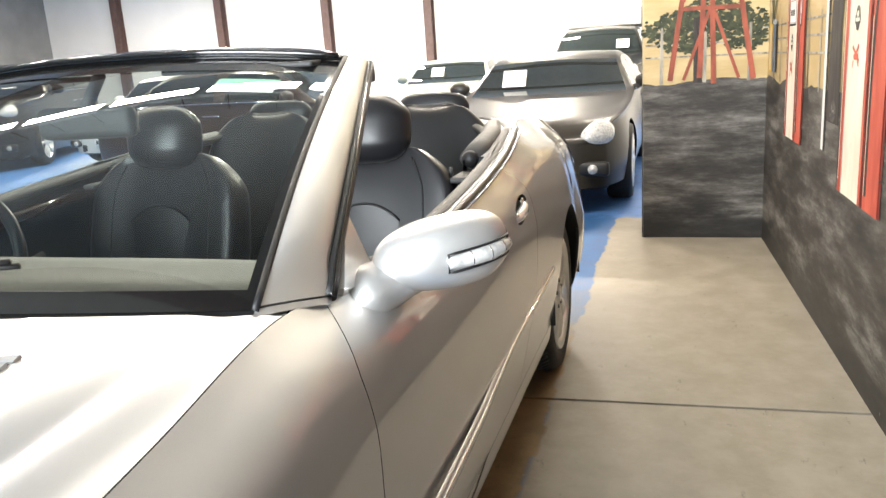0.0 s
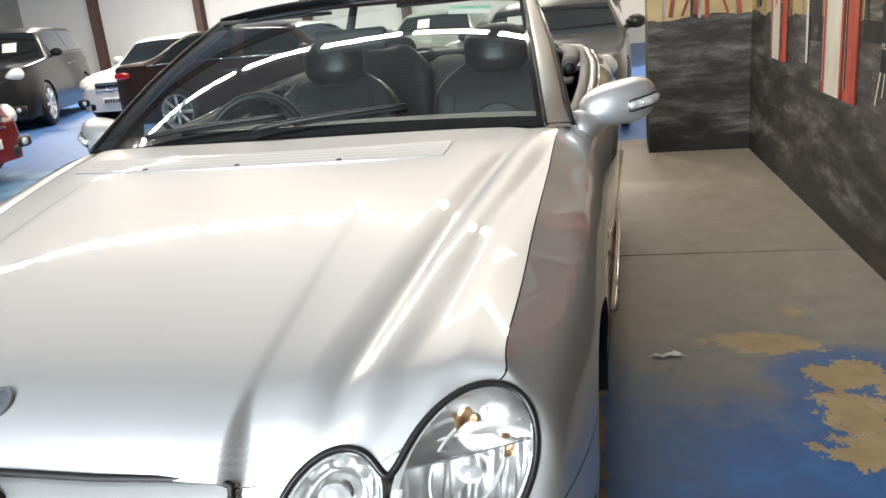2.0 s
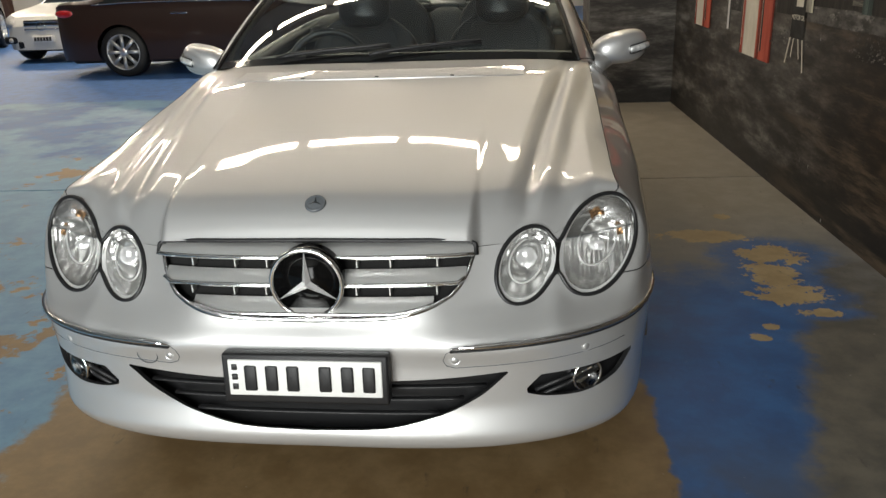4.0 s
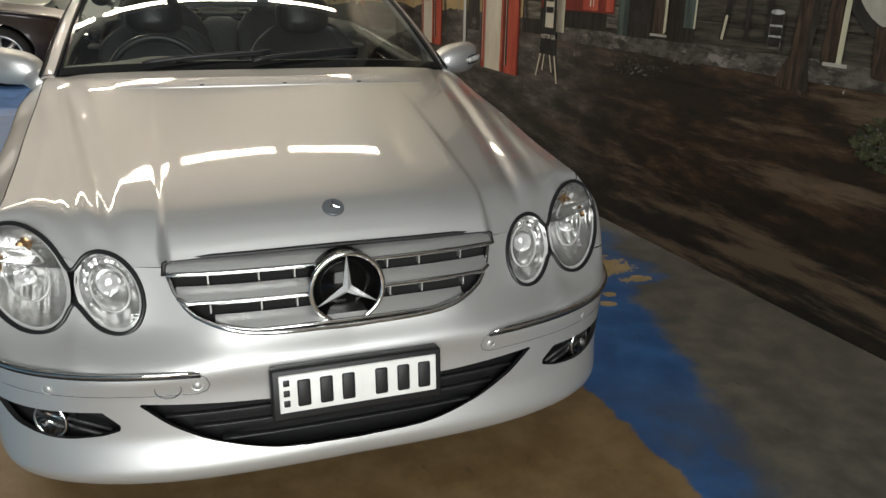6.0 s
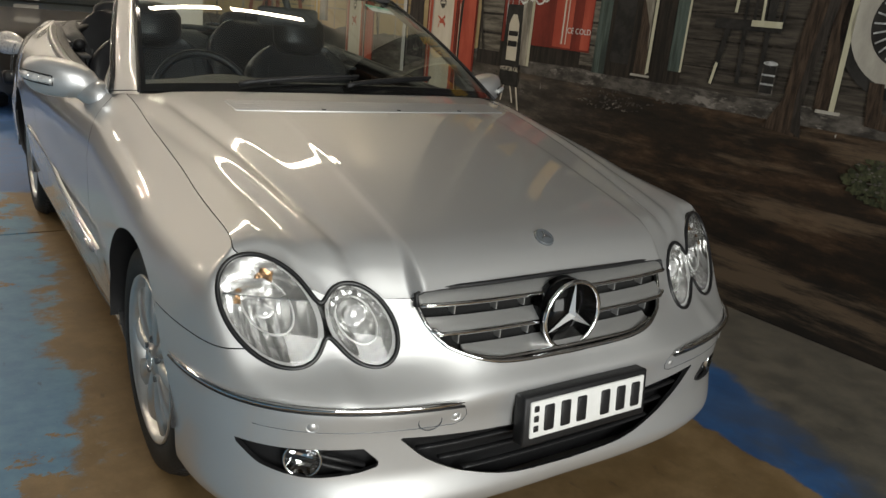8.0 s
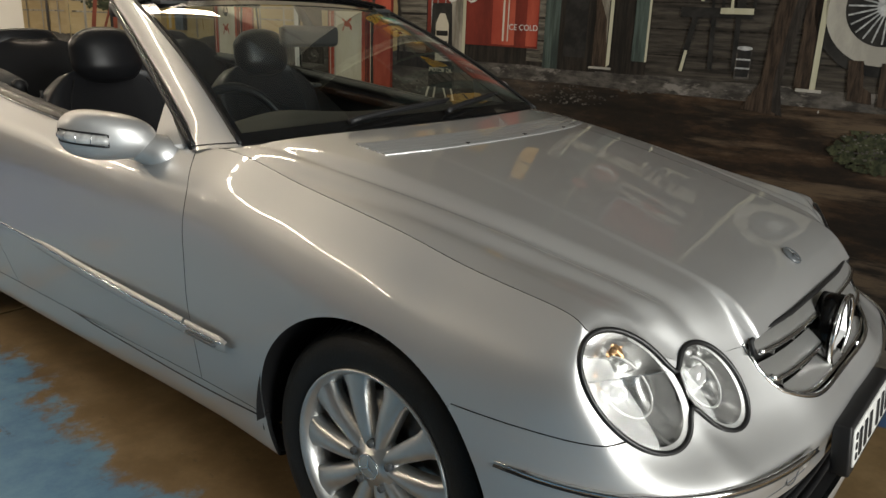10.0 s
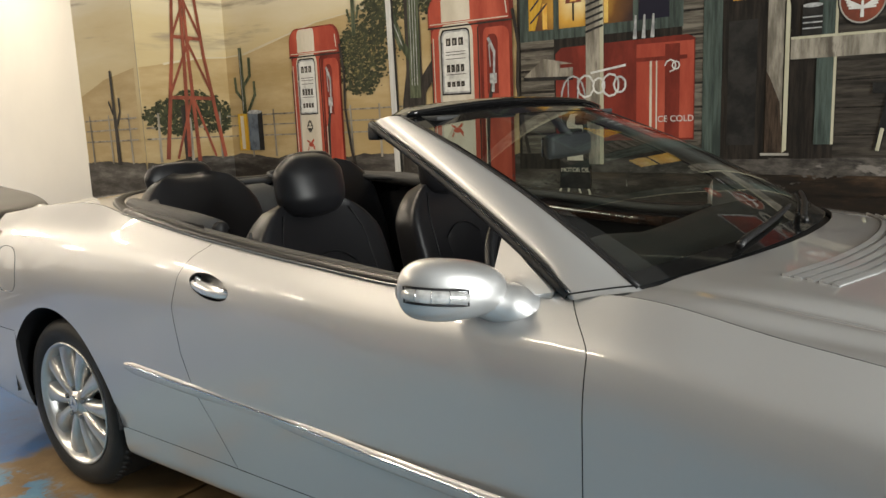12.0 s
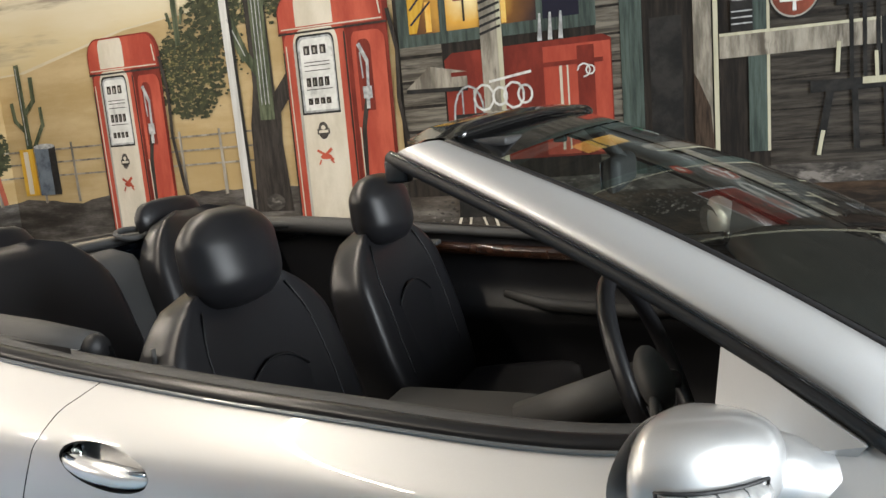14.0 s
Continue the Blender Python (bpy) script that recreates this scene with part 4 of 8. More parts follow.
# low intake, fog lamps
bm = bmesh.new()
grid(bm, lambda u, v: Vector(((u - 0.5) * 1.0, front_y((u - 0.5) * 1.0, 0.33) + 0.055, 0.23 + 0.22 * v)), 30, 4)
low = part("air_intake", bm, M_BLACK, car, "black slatted air intake")
for z in (0.300, 0.335, 0.368):
    w = 0.30 + (z - 0.30) * 1.7
    bm = bmesh.new()
    tube(bm, [(x, front_y(x, z) + 0.022, z) for x in np.linspace(-w, w, 25)], 0.009, 8, flat=0.5)
    part("slat", bm, M_BLACK, low)
for s in (1, -1):
    bm = bmesh.new()
    grid(bm, lambda u, v: Vector((s * (0.49 + 0.30 * u), front_y(0.49 + 0.30 * u, 0.37) + 0.05, 0.28 + 0.19 * v)), 10, 5, flip=s < 0)
    for z in (0.345, 0.365):
        tube(bm, [(s * x, front_y(x, z) + 0.018, z + 0.3 * (x - 0.6)) for x in (0.53, 0.60, 0.68)], 0.006, 6)
    fl = part("fog_lamp", bm, M_BLACK, car, "round fog lamp in a black recess")
    c = Vector((s * 0.655, front_y(0.655, 0.37) + 0.012, 0.362))
    turn = Matrix.Translation(c) @ pose(0, 0, 0, 90, 0, s * 32)
    bm = bmesh.new()
    lathe(bm, [(0.0, -0.03), (0.028, -0.02), (0.036, 0.0), (0.040, 0.004), (0.042, 0.0), (0.042, -0.03)], 32, "z", turn)
    part("bowl", bm, M_CHROME, fl)
    bm = bmesh.new()
    lathe(bm, [(0.0, 0.012), (0.016, 0.011), (0.028, 0.007), (0.037, 0.001)], 32, "z", turn)
    part("lens", bm, M_CLEAR, fl).visible_shadow = False

# chrome line round the bumper, sensors, towing cover
for s in (1, -1):
    pts = []
    for k in range(26):
        u = k / 25
        d = at_x(0.335) + (at_y(-0.36) - at_x(0.335)) * u
        x, y = (float(q) for q in along(d))
        pts.append((s * (x + 0.001), y - 0.001, 0.490 + 0.016 * u))
    bm = bmesh.new()
    tube(bm, pts, [0.001 + 0.0055 * min(1, 12 * min(k, 25 - k) / 25) for k in range(26)], 8)
    part("bumper_strip", bm, M_CHROME, car, "chrome strip on the bumper")
    bm = bmesh.new()
    tube(bm, [(q[0] * 0.999, q[1] + 0.001, q[2] - 0.0095) for q in pts], 0.0045, 6, flat=0.6)
    part("strip_seal", bm, M_BLACK, car)
    for x in (0.345, 0.648):
        y = front_y(x, 0.452)
        turn = Matrix.Translation((s * x, y, 0.452)) @ pose(0, 0, 0, 90, 0, s * (8 if x < 0.5 else 30))
        bm = bmesh.new()
        lathe(bm, [(0.0, 0.0014), (0.0085, 0.0013), (0.0095, -0.001), (0.0105, -0.001), (0.0125, 0.001), (0.014, 0.0)], 24, "z", turn)
        part("parking_sensor", bm, M_SILVER, car)
for s in (1, -1):
    # the line round the padded part of the bumper
    line = [(0.345, 0.484), (0.325, 0.470), (0.318, 0.452), (0.325, 0.437), (0.345, 0.430)] + [(x, 0.430 + 0.012 * (x - 0.345) / 0.4) for x in np.linspace(0.37, 0.745, 14)]
    bm = bmesh.new()
    tube(bm, [(s * x, front_y(x, z) - 0.0004, z) for x, z in line], 0.0009, 6)
    part("panel_line", bm, M_SLATE, car)
bm = bmesh.new()
tube(bm, [(-0.405 + 0.027 * math.cos(a), front_y(-0.405 + 0.027 * math.cos(a), 0.445) - 0.0003, 0.447 + 0.021 * math.sin(a)) for a in [2 * math.pi * k / 36 for k in range(36)]], 0.0014, 6, closed=True)
part("tow_cover", bm, M_SLATE, car)

# number plate: a black holder, a white plate and bars for its characters
bm = bmesh.new()
PL = Matrix.Translation((0.002, -0.828, 0.424)) @ pose(0, 0, 0, -6, 0, 0)
box(bm, -0.196, -0.010, -0.061, 0.196, 0.030, 0.060, 0.006, PL)
plate = part("number_plate", bm, M_BLACK, car, "white number plate in a black holder, dark bars for characters")
bm = bmesh.new()
box(bm, -0.180, -0.014, -0.041, 0.182, -0.006, 0.047, 0.003, PL)
part("plate", bm, M_PLATE, plate)
for x in (-0.126, -0.076, -0.026, 0.050, 0.102, 0.152):
    bm = bmesh.new()
    box(bm, x - 0.0145, -0.0165, -0.028, x + 0.0145, -0.012, 0.034, 0.004, PL)
    part("character_bar", bm, M_BLACK, plate)
for z in (-0.026, -0.002, 0.022):
    bm = bmesh.new()
    box(bm, -0.171, -0.0165, z, -0.157, -0.012, z + 0.015, 0.002, PL)
    part("side_bar", bm, M_BLACK, plate)


# ---------------------------------------------------------------- wheels
def wheel_parts(s, y):
    """Alloy wheel with ten broad spokes; s is the side of the car."""
    hx = s * 0.805
    rim_m = Matrix.Translation((hx, y, 0.317)) @ Matrix.Diagonal((s, 1, 1, 1))
    bm = bmesh.new()
    lathe(bm, [(0.222, -0.19), (0.212, -0.16), (0.205, -0.08), (0.209, -0.02), (0.222, -0.006), (0.2290, 0.0), (0.2310, 0.004), (0.2290, 0.009), (0.2240, 0.008), (0.2185, 0.002), (0.2120, -0.008), (0.2060, -0.03)], 64, "x", rim_m)
    wheel = part("wheel", bm, M_ALLOY, car, "silver alloy wheel with ten spokes")
    bm = bmesh.new()
    prof = [(0.226, -0.205), (0.262, -0.222), (0.298, -0.218), (0.312, -0.203), (0.3170, -0.17), (0.3170, -0.04), (0.312, -0.010), (0.298, 0.006), (0.275, 0.012), (0.250, 0.010), (0.232, 0.004), (0.226, -0.004)]
    lathe(bm, prof, 80, "x", rim_m)
    tyre = part("tyre", bm, M_RUBBER, wheel, "black road tyre")
    bm = bmesh.new()
    for k in range(72):
        a = 2 * math.pi * k / 72
        t = bmesh.new()
        bmesh.ops.create_cube(t, size=1)
        bmesh.ops.scale(t, vec=(0.034, 0.019, 0.004), verts=list(t.verts))
        join(bm, t, rim_m @ pose(-0.028, 0, 0) @ Matrix.Rotation(a, 4, "X") @ Matrix.Translation((0, 0, 0.3165)) @ pose(0, 0, 0, 0, 24, 14))
    part("tread", bm, M_RUBBER, wheel)
    # spokes
    for k in range(10):
        a = 2 * math.pi * (k + 0.5) / 10
        bm = bmesh.new()
        rot = rim_m @ Matrix.Rotation(a, 4, "X")

        def sp(u, v, rot=rot):
            r = 0.048 + 0.166 * v
            w = 0.017 + 0.016 * v**1.2 + 0.010 * smooth01(0.8, 1.0, v)
            q = 2 * u - 1
            dome = -0.014 + 0.020 * math.sin(math.pi * (0.25 + 0.55 * v)) - 0.010 * q * q
            return rot @ Vector((dome - 0.004, q * w, r))

        vs = grid(bm, sp, 8, 10, flip=s < 0)
        edge = [v for v in vs[0]] , [v for v in vs[-1]]
        for row, fl in ((edge[0], False), (edge[1], True)):
            back = [bm.verts.new(v.co + Vector((-s * 0.032, 0, 0))) for v in row]
            for j in range(len(row) - 1):
                f = (row[j], row[j + 1], back[j + 1], back[j])
                bm.faces.new(f if fl == (s > 0) else f[::-1])
        bmesh.ops.recalc_face_normals(bm, faces=list(bm.faces))
        part("spoke", bm, M_ALLOY, wheel)
    bm = bmesh.new()
    lathe(bm, [(0.0, 0.006), (0.026, 0.005), (0.032, 0.002), (0.034, -0.002), (0.060, -0.006), (0.070, -0.018), (0.072, -0.04)], 48, "x", rim_m)
    hub = part("hub", bm, M_ALLOY, wheel)
    bm = bmesh.new()
    tube(bm, [(hx + s * 0.0045, y + 0.029 * math.cos(q), 0.317 + 0.029 * math.sin(q)) for q in [2 * math.pi * k / 28 for k in range(28)]], 0.0022, 6, closed=True, up=(1, 0, 0))
    t = bmesh.new()
    star(t, 0.026, 0.004, Vector((0, 0, 0)), 0)
    join(bm, t, Matrix.Translation((hx + s * 0.006, y, 0.317)) @ pose(0, 0, 0, 90, 0, 90 * s))
    part("hub_cap", bm, M_CHROME, wheel)
    for k in range(5):
        a = 2 * math.pi * k / 5 + 0.3
        bm = bmesh.new()
        c = Vector((hx, y + 0.056 * math.cos(a), 0.317 + 0.056 * math.sin(a)))
        cyl(bm, c - Vector((s * 0.02, 0, 0)), c + Vector((s * 0.002, 0, 0)), 0.0105, 0.009, 12)
        part("wheel_bolt", bm, M_SLATE, wheel)
    bm = bmesh.new()
    lathe(bm, [(0.05, -0.075), (0.15, -0.075), (0.15, -0.098), (0.05, -0.098)], 40, "x", rim_m)
    part("brake_disc", bm, M_DISC, wheel)
    bm = bmesh.new()
    lathe(bm, [(0.0, -0.10), (0.21, -0.10), (0.212, -0.14)], 40, "x", rim_m)
    part("dust_shield", bm, M_BLACK, wheel)
    # dark lining of the wheel arch
    bm = bmesh.new()
    r = 0.358 if y < 1 else 0.366

    def lining(u, v):
        a = -0.05 + (math.pi + 0.1) * u
        return Vector((s * (0.842 - 0.30 * v), y + r * math.cos(a), 0.325 + r * math.sin(a)))

    grid(bm, lining, 40, 4, flip=s > 0)
    grid(bm, lambda u, v: Vector((s * 0.545, y + (2 * u - 1) * 0.37, 0.16 + 0.52 * v)), 2, 2)
    part("wheel_arch_liner", bm, M_BLACK, car)


for y in (0.0, 2.715):
    for s in (1, -1):
        wheel_parts(s, y)


# ---------------------------------------------------------------- sides
def skin_at(y, z, s=1, out=0.0):
    """A point of the flank at y and z, moved outwards."""
    d = at_y(y)
    i = int(round(d / TOTAL * NU))
    i = min(range(max(i - 4, 1), min(i + 5, NU)), key=lambda k: abs(SKIN[k, NV // 2, 1] - y))
    row = SKIN[i]
    x = float(np.interp(z, row[:, 2], row[:, 0]))
    return Vector((s * (x + out), y, z))


for s in (1, -1):
    # protective strip with a chrome line, in two lengths
    for y0, y1 in ((0.455, 0.626), (0.637, 2.235)):
        def strip(u, v, y0=y0, y1=y1):
            y = y0 + (y1 - y0) * u
            zc = 0.478 + (y - 0.455) * 0.046
            end = min(1.0, 26 * (y - 0.44), 14 * (2.25 - y)) ** 0.5
            a = math.pi * (v - 0.5)
            return skin_at(y, zc + 0.021 * end * math.sin(a), s, 0.001 + 0.009 * math.cos(a) ** 0.6)
        bm = bmesh.new()
        grid(bm, strip, 60 if y1 > 1 else 16, 8, flip=s < 0)
        st = part("side_strip", bm, M_SILVER, car, "silver rubbing strip with a chrome line")
        bm = bmesh.new()
        n = 50 if y1 > 1 else 12
        lo = max(y0, 0.47)
        tube(bm, [skin_at(y, 0.487 + (y - 0.455) * 0.046, s, 0.010) for y in np.linspace(lo, min(y1, 2.21), n)], 0.0042, 8)
        part("chrome_line", bm, M_CHROME, st)
    bm = bmesh.new()
    tube(bm, [skin_at(y, 0.474 + (y - 0.455) * 0.046, s, 0.0125) for y in np.linspace(0.49, 0.61, 8)], 0.007, 6, flat=0.6)
    part("side_badge", bm, M_SLATE, car)
    # crease of the sill
    bm = bmesh.new()
    tube(bm, [skin_at(y, 0.3175, s, -0.001) for y in np.linspace(0.36, 2.33, 50)], 0.0022, 6)
    part("sill_seal", bm, M_BLACK, car)
    # door handle: a dished cup and a chrome bar
    bm = bmesh.new()
    cy, cz = 1.775, 0.862

    def cup(u, v):
        a = 2 * math.pi * u
        y, z = cy + 0.088 * v * math.cos(a), cz + 0.034 * v * math.sin(a) + 0.012 * v * math.cos(a)
        return skin_at(y, z, s, 0.0002 - 0.022 * (1 - v * v) ** 0.7)

    grid(bm, cup, 40, 8, flip=s < 0)
    bmesh.ops.remove_doubles(bm, verts=list(bm.verts), dist=1e-5)
    dh = part("door_handle", bm, M_SILVER, car, "chrome door handle over a dished cup")
    bm = bmesh.new()
    pts, rad = [], []
    for k in range(15):
        u = k / 14
        y = cy - 0.092 + 0.184 * u
        pts.append(skin_at(y, cz - 0.008 + 0.020 * (u - 0.5), s, 0.004 + 0.016 * math.sin(math.pi * min(max(u * 1.1 - 0.05, 0), 1)) ** 0.5))
        rad.append(0.009 + 0.008 * math.sin(math.pi * u) ** 0.7)
    tube(bm, pts, rad, 10, flat=1.1)
    part("bar", bm, M_POLISH, dh)
    bm = bmesh.new()
    tube(bm, [p + Vector((s * 0.006, 0, 0.010)) for p in pts[1:-1]], 0.0045, 8)
    part("chrome_bar", bm, M_CHROME, dh)
    bm = bmesh.new()
    k = skin_at(cy + 0.062, cz + 0.012, s, 0.008)
    cyl(bm, k, k + Vector((s * 0.014, 0, 0)), 0.012, 0.010, 20)
    part("lock", bm, M_CHROME, dh)
    # mirror: a shell, its stalk, the indicator and the glass
    c = Vector((s * 0.872, 0.925, 0.957 + 0.003 * s))

    def shell(u, v, grow=1.0):
        a = 2 * math.pi * u
        b = math.pi * (v - 0.5)
        ca, sa, cb, sb = math.cos(a), math.sin(a), math.cos(b), math.sin(b)
        f = lambda q, e: math.copysign(abs(q) ** e, q)
        lx = f(cb, 0.75) * f(ca, 0.80)
        ly = f(cb, 0.75) * f(sa, 0.80)
        lz = f(sb, 0.80)
        taper = 1.0 - 0.22 * (0.5 - 0.5 * lx)
        ly = ly if ly < 0 else ly * 0.45
        p = Vector((lx * 0.112, ly * 0.095 * (1 - 0.25 * max(lx, 0)), lz * 0.072 * taper + 0.011 * lx))
        p.y += 0.030 * lx
        return c + Vector((s * p.x, p.y, p.z)) * grow

    bm = bmesh.new()
    grid(bm, shell, 48, 28, flip=s < 0, close_u=True)
    bmesh.ops.remove_doubles(bm, verts=list(bm.verts), dist=1e-4)
    mir = part("door_mirror", bm, M_SILVER, car, "silver door mirror with a clear indicator strip")
    bm = bmesh.new()
    tube(bm, [(s * 0.845, 0.908, 0.942), (s * 0.806, 0.880, 0.925), (s * 0.772, 0.852, 0.909), (s * 0.735, 0.815, 0.888)], [0.050, 0.050, 0.056, 0.070], 20, flat=0.85)
    part("stalk", bm, M_SILVER, mir)
    bm = bmesh.new()
    tube(bm, [skin_at(y, 0.872 + (y - 0.635) * 0.17, s, 0.0004) for y in np.linspace(0.635, 0.80, 8)], 0.0022, 6)
    part("base_seam", bm, M_BLACK, mir)
    # indicator that wraps from the front of the shell round its tip
    bm = bmesh.new()
    pts = []
    for k in range(17):
        q = k / 16
        p = shell(0.785 + 0.205 * q, 0.50, 1.0)
        pts.append(p + Vector((s * 0.001, -0.002, -0.004 + 0.006 * (q - 0.5))))
    tube(bm, pts, [0.006 + 0.009 * math.sin(math.pi * (0.08 + 0.84 * k / 16)) ** 0.6 for k in range(17)], 10, flat=1.0, up=(0, 0, 1))
    part("indicator", bm, M_INDIC, mir, "clear indicator strip")
    for k in (4, 8, 12):
        bm = bmesh.new()
        q = 0.006 + 0.009 * math.sin(math.pi * (0.08 + 0.84 * k / 16)) ** 0.6
        d = (pts[k + 1] - pts[k - 1]).normalized() * 0.0007
        tube(bm, [pts[k] - d, pts[k] + d], q + 0.0006, 10, up=(0, 0, 1))
        part("indicator_divider", bm, M_CHROME, mir)
    bm = bmesh.new()
    tube(bm, [q + Vector((s * 0.002, -0.002, 0.0160 * (1 if i < 17 else -1))) for i, q in enumerate(pts + pts[::-1])], 0.0024, 6, closed=True)
    part("indicator_seal", bm, M_BLACK, mir)
    bm = bmesh.new()
    grid(bm, lambda u, v: c + Vector((s * (0.082 * math.cos(2 * math.pi * u)) * v, 0.040 + s * 0.0 + 0.030 * math.cos(2 * math.pi * u) * v, 0.048 * math.sin(2 * math.pi * u) * v)), 32, 4, flip=s > 0)
    part("mirror_glass", bm, M_MIRROR, mir)
    # triangle at the foot of the pillar
    bm = bmesh.new()
    tri = [Vector((s * 0.764, 0.738, 0.943)), Vector((s * 0.709, 0.890, 1.043)), Vector((s * 0.756, 0.905, 0.905)), Vector((s * 0.748, 0.752, 0.915))]
    a = [bm.verts.new(p) for p in tri]
    b = [bm.verts.new(p - Vector((s * 0.02, 0, 0))) for p in tri]
    bm.faces.new(a), bm.faces.new(b[::-1])
    for k in range(4):
        bm.faces.new((a[k], b[k], b[(k + 1) % 4], a[(k + 1) % 4]))
    bmesh.ops.recalc_face_normals(bm, faces=list(bm.faces))
    part("mirror_sail", bm, M_SILVER, car, smooth=False)
# fuel flap
bm = bmesh.new()
flap = []
for k in range(40):
    a = 2 * math.pi * k / 40
    r = 0.085 / max(abs(math.cos(a)) ** 3 + abs(math.sin(a)) ** 3, 1e-3) ** (1 / 3)
    flap.append(skin_at(3.03 + r * math.cos(a), 0.80 + r * math.sin(a), -1, 0.0005))
tube(bm, flap, 0.0016, 6, closed=True)
part("fuel_flap", bm, M_SLATE, car)

# black liners inside the wheel arches
for cy, r in ((0.0, 0.372), (2.715, 0.382)):
    for s in (1, -1):
        bm = bmesh.new()
        grid(bm, lambda u, v: Vector((s * (0.56 + 0.255 * v), cy - r * math.cos(math.pi * (1.10 * u - 0.05)), 0.325 + r * math.sin(math.pi * (1.10 * u - 0.05)))), 36, 4)
        part("wheel_arch_liner", bm, M_BLACK, car)


# ---------------------------------------------------------------- windscreen
def screen_base(u):
    a = abs(u)
    return Vector((u * 0.690, 0.415 + 0.170 * a**2.2, 0.988 - 0.034 * a**2.5))


def screen_top(u):
    a = abs(u)
    return Vector((u * 0.560, 1.215 + 0.070 * a**2.2, 1.335 - 0.032 * a**2.4))


def screen(u, v):
    """u -1 to 1 across, v 0 at the foot to 1 at the top."""
    p = screen_base(u).lerp(screen_top(u), v)
    bow = math.sin(math.pi * v) * 0.020
    return p + Vector((0, -bow * 0.45, bow))


bm = bmesh.new()
grid(bm, lambda u, v: screen(2 * u - 1, v), 40, 24)
ws = part("windscreen", bm, M_SCREEN, car, "raked clear windscreen")
ws.visible_shadow = False


def band(u0, u1, v0, v1, n, m, lift=0.0015):
    bm = bmesh.new()
    grid(bm, lambda a, b: screen(u0 + (u1 - u0) * a, v0 + (v1 - v0) * b) + Vector((0, -0.4, 0.9)) * lift, n, m)
    return bm


for u0, u1, v0, v1, n, m in ((-1, -0.978, 0, 1, 2, 24), (0.978, 1, 0, 1, 2, 24), (-0.978, 0.978, 0, 0.05, 40, 2), (-0.978, 0.978, 0.89, 1, 40, 4)):
    part("black_border", band(u0, u1, v0, v1, n, m, 0.002), M_GLOSSBLACK, ws)
sticker = part("sticker", band(0.60, 0.82, 0.815, 0.845, 6, 3, -0.002), M_STICKER, ws, "green and white paper sticker")
part("sticker_foot", band(0.60, 0.82, 0.765, 0.814, 6, 3, -0.002), M_WHITE, sticker)

for s in (1, -1):
    # pillar: silver outside, black seal along the glass and the side window
    def rear_edge(u):
        b = math.sin(math.pi * min(max(u, 0), 1))
        return Vector((0.754, 0.712, 0.937)).lerp(Vector((0.587, 1.375, 1.287)), u) + Vector((0.010 * b, -0.008 * b, 0.016 * b))

    def pil(u, v, s=s):
        # v runs out over the face from the glass to the rear edge, and back inside
        u = -0.02 + 1.02 * u
        a = screen(1.0, u) + Vector((0.003, 0, 0.003))
        b = a.lerp(rear_edge(u), 0.86 + 0.14 * (1 - smooth01(0.0, 0.12, u)))
        k = v * 2 if v < 0.5 else 2 - v * 2
        n = (b - a).cross(Vector((-0.15, 0.745, 0.345))).normalized()
        n = n if n.x > 0 else -n
        p = a.lerp(b, k) + n * (0.25 + 0.75 * smooth01(0.0, 0.2, u)) * (0.014 * (4 * k * (1 - k)) ** 0.6 if v < 0.5 else -0.030 * (4 * k * (1 - k)) ** 0.5)
        return Vector((s * p.x, p.y, p.z))
    bm = bmesh.new()
    grid(bm, pil, 30, 24, flip=s > 0)
    pl = part("windscreen_pillar", bm, M_SILVER, car, "silver windscreen pillar")
    bm = bmesh.new()
    lo, hi = [], []
    for k in range(31):
        p = screen(1.0, k / 30).lerp(rear_edge(k / 30), 0.94 + 0.03 * (1 - smooth01(0.0, 0.12, k / 30)))
        lo.append(Vector((s * (p.x - 0.002), p.y + 0.002, p.z)))
    tube(bm, lo, 0.0115, 10)
    part("window_seal", bm, M_BLACK, pl)
    bm = bmesh.new()
    tube(bm, [p + Vector((s * 0.008, -0.008, 0.006)) for p in lo], 0.003, 6)
    part("chrome_edge", bm, M_GLOSSBLACK, pl)
    bm = bmesh.new()
    tube(bm, [screen(s * 1.0, k / 24) + Vector((s * 0.004, -0.002, 0.002)) for k in range(25)], 0.006, 8)
    part("glass_seal", bm, M_BLACK, pl)
    bm = bmesh.new()
    tube(bm, [pil(0.022, 0.5 * k / 12) for k in range(13)], 0.0020, 6)
    part("foot_seam", bm, M_BLACK, pl)
    # corner bracket at the pillar's head
    bm = bmesh.new()
    box(bm, s * 0.580 - 0.016, 1.340, 1.248, s * 0.580 + 0.016, 1.378, 1.285, 0.006)
    part("corner_seal", bm, M_BLACK, pl)

# header above the glass
bm = bmesh.new()


def header(u, v):
    x = (2 * u - 1)
    p = screen_top(x * 0.99)
    q = [(0, -0.012, 0.0), (0, -0.014, 0.008), (0, 0.03, 0.018), (0, 0.08, 0.016), (0, 0.120, -0.002), (0, 0.115, -0.022), (0, 0.06, -0.022), (0, 0.0, -0.006)]
    k = v * (len(q) - 1)
    i = min(int(k), len(q) - 2)
    return p + Vector(q[i]).lerp(Vector(q[i + 1]), k - i) * (1 - 0.55 * smooth01(0.86, 1.0, abs(x)))


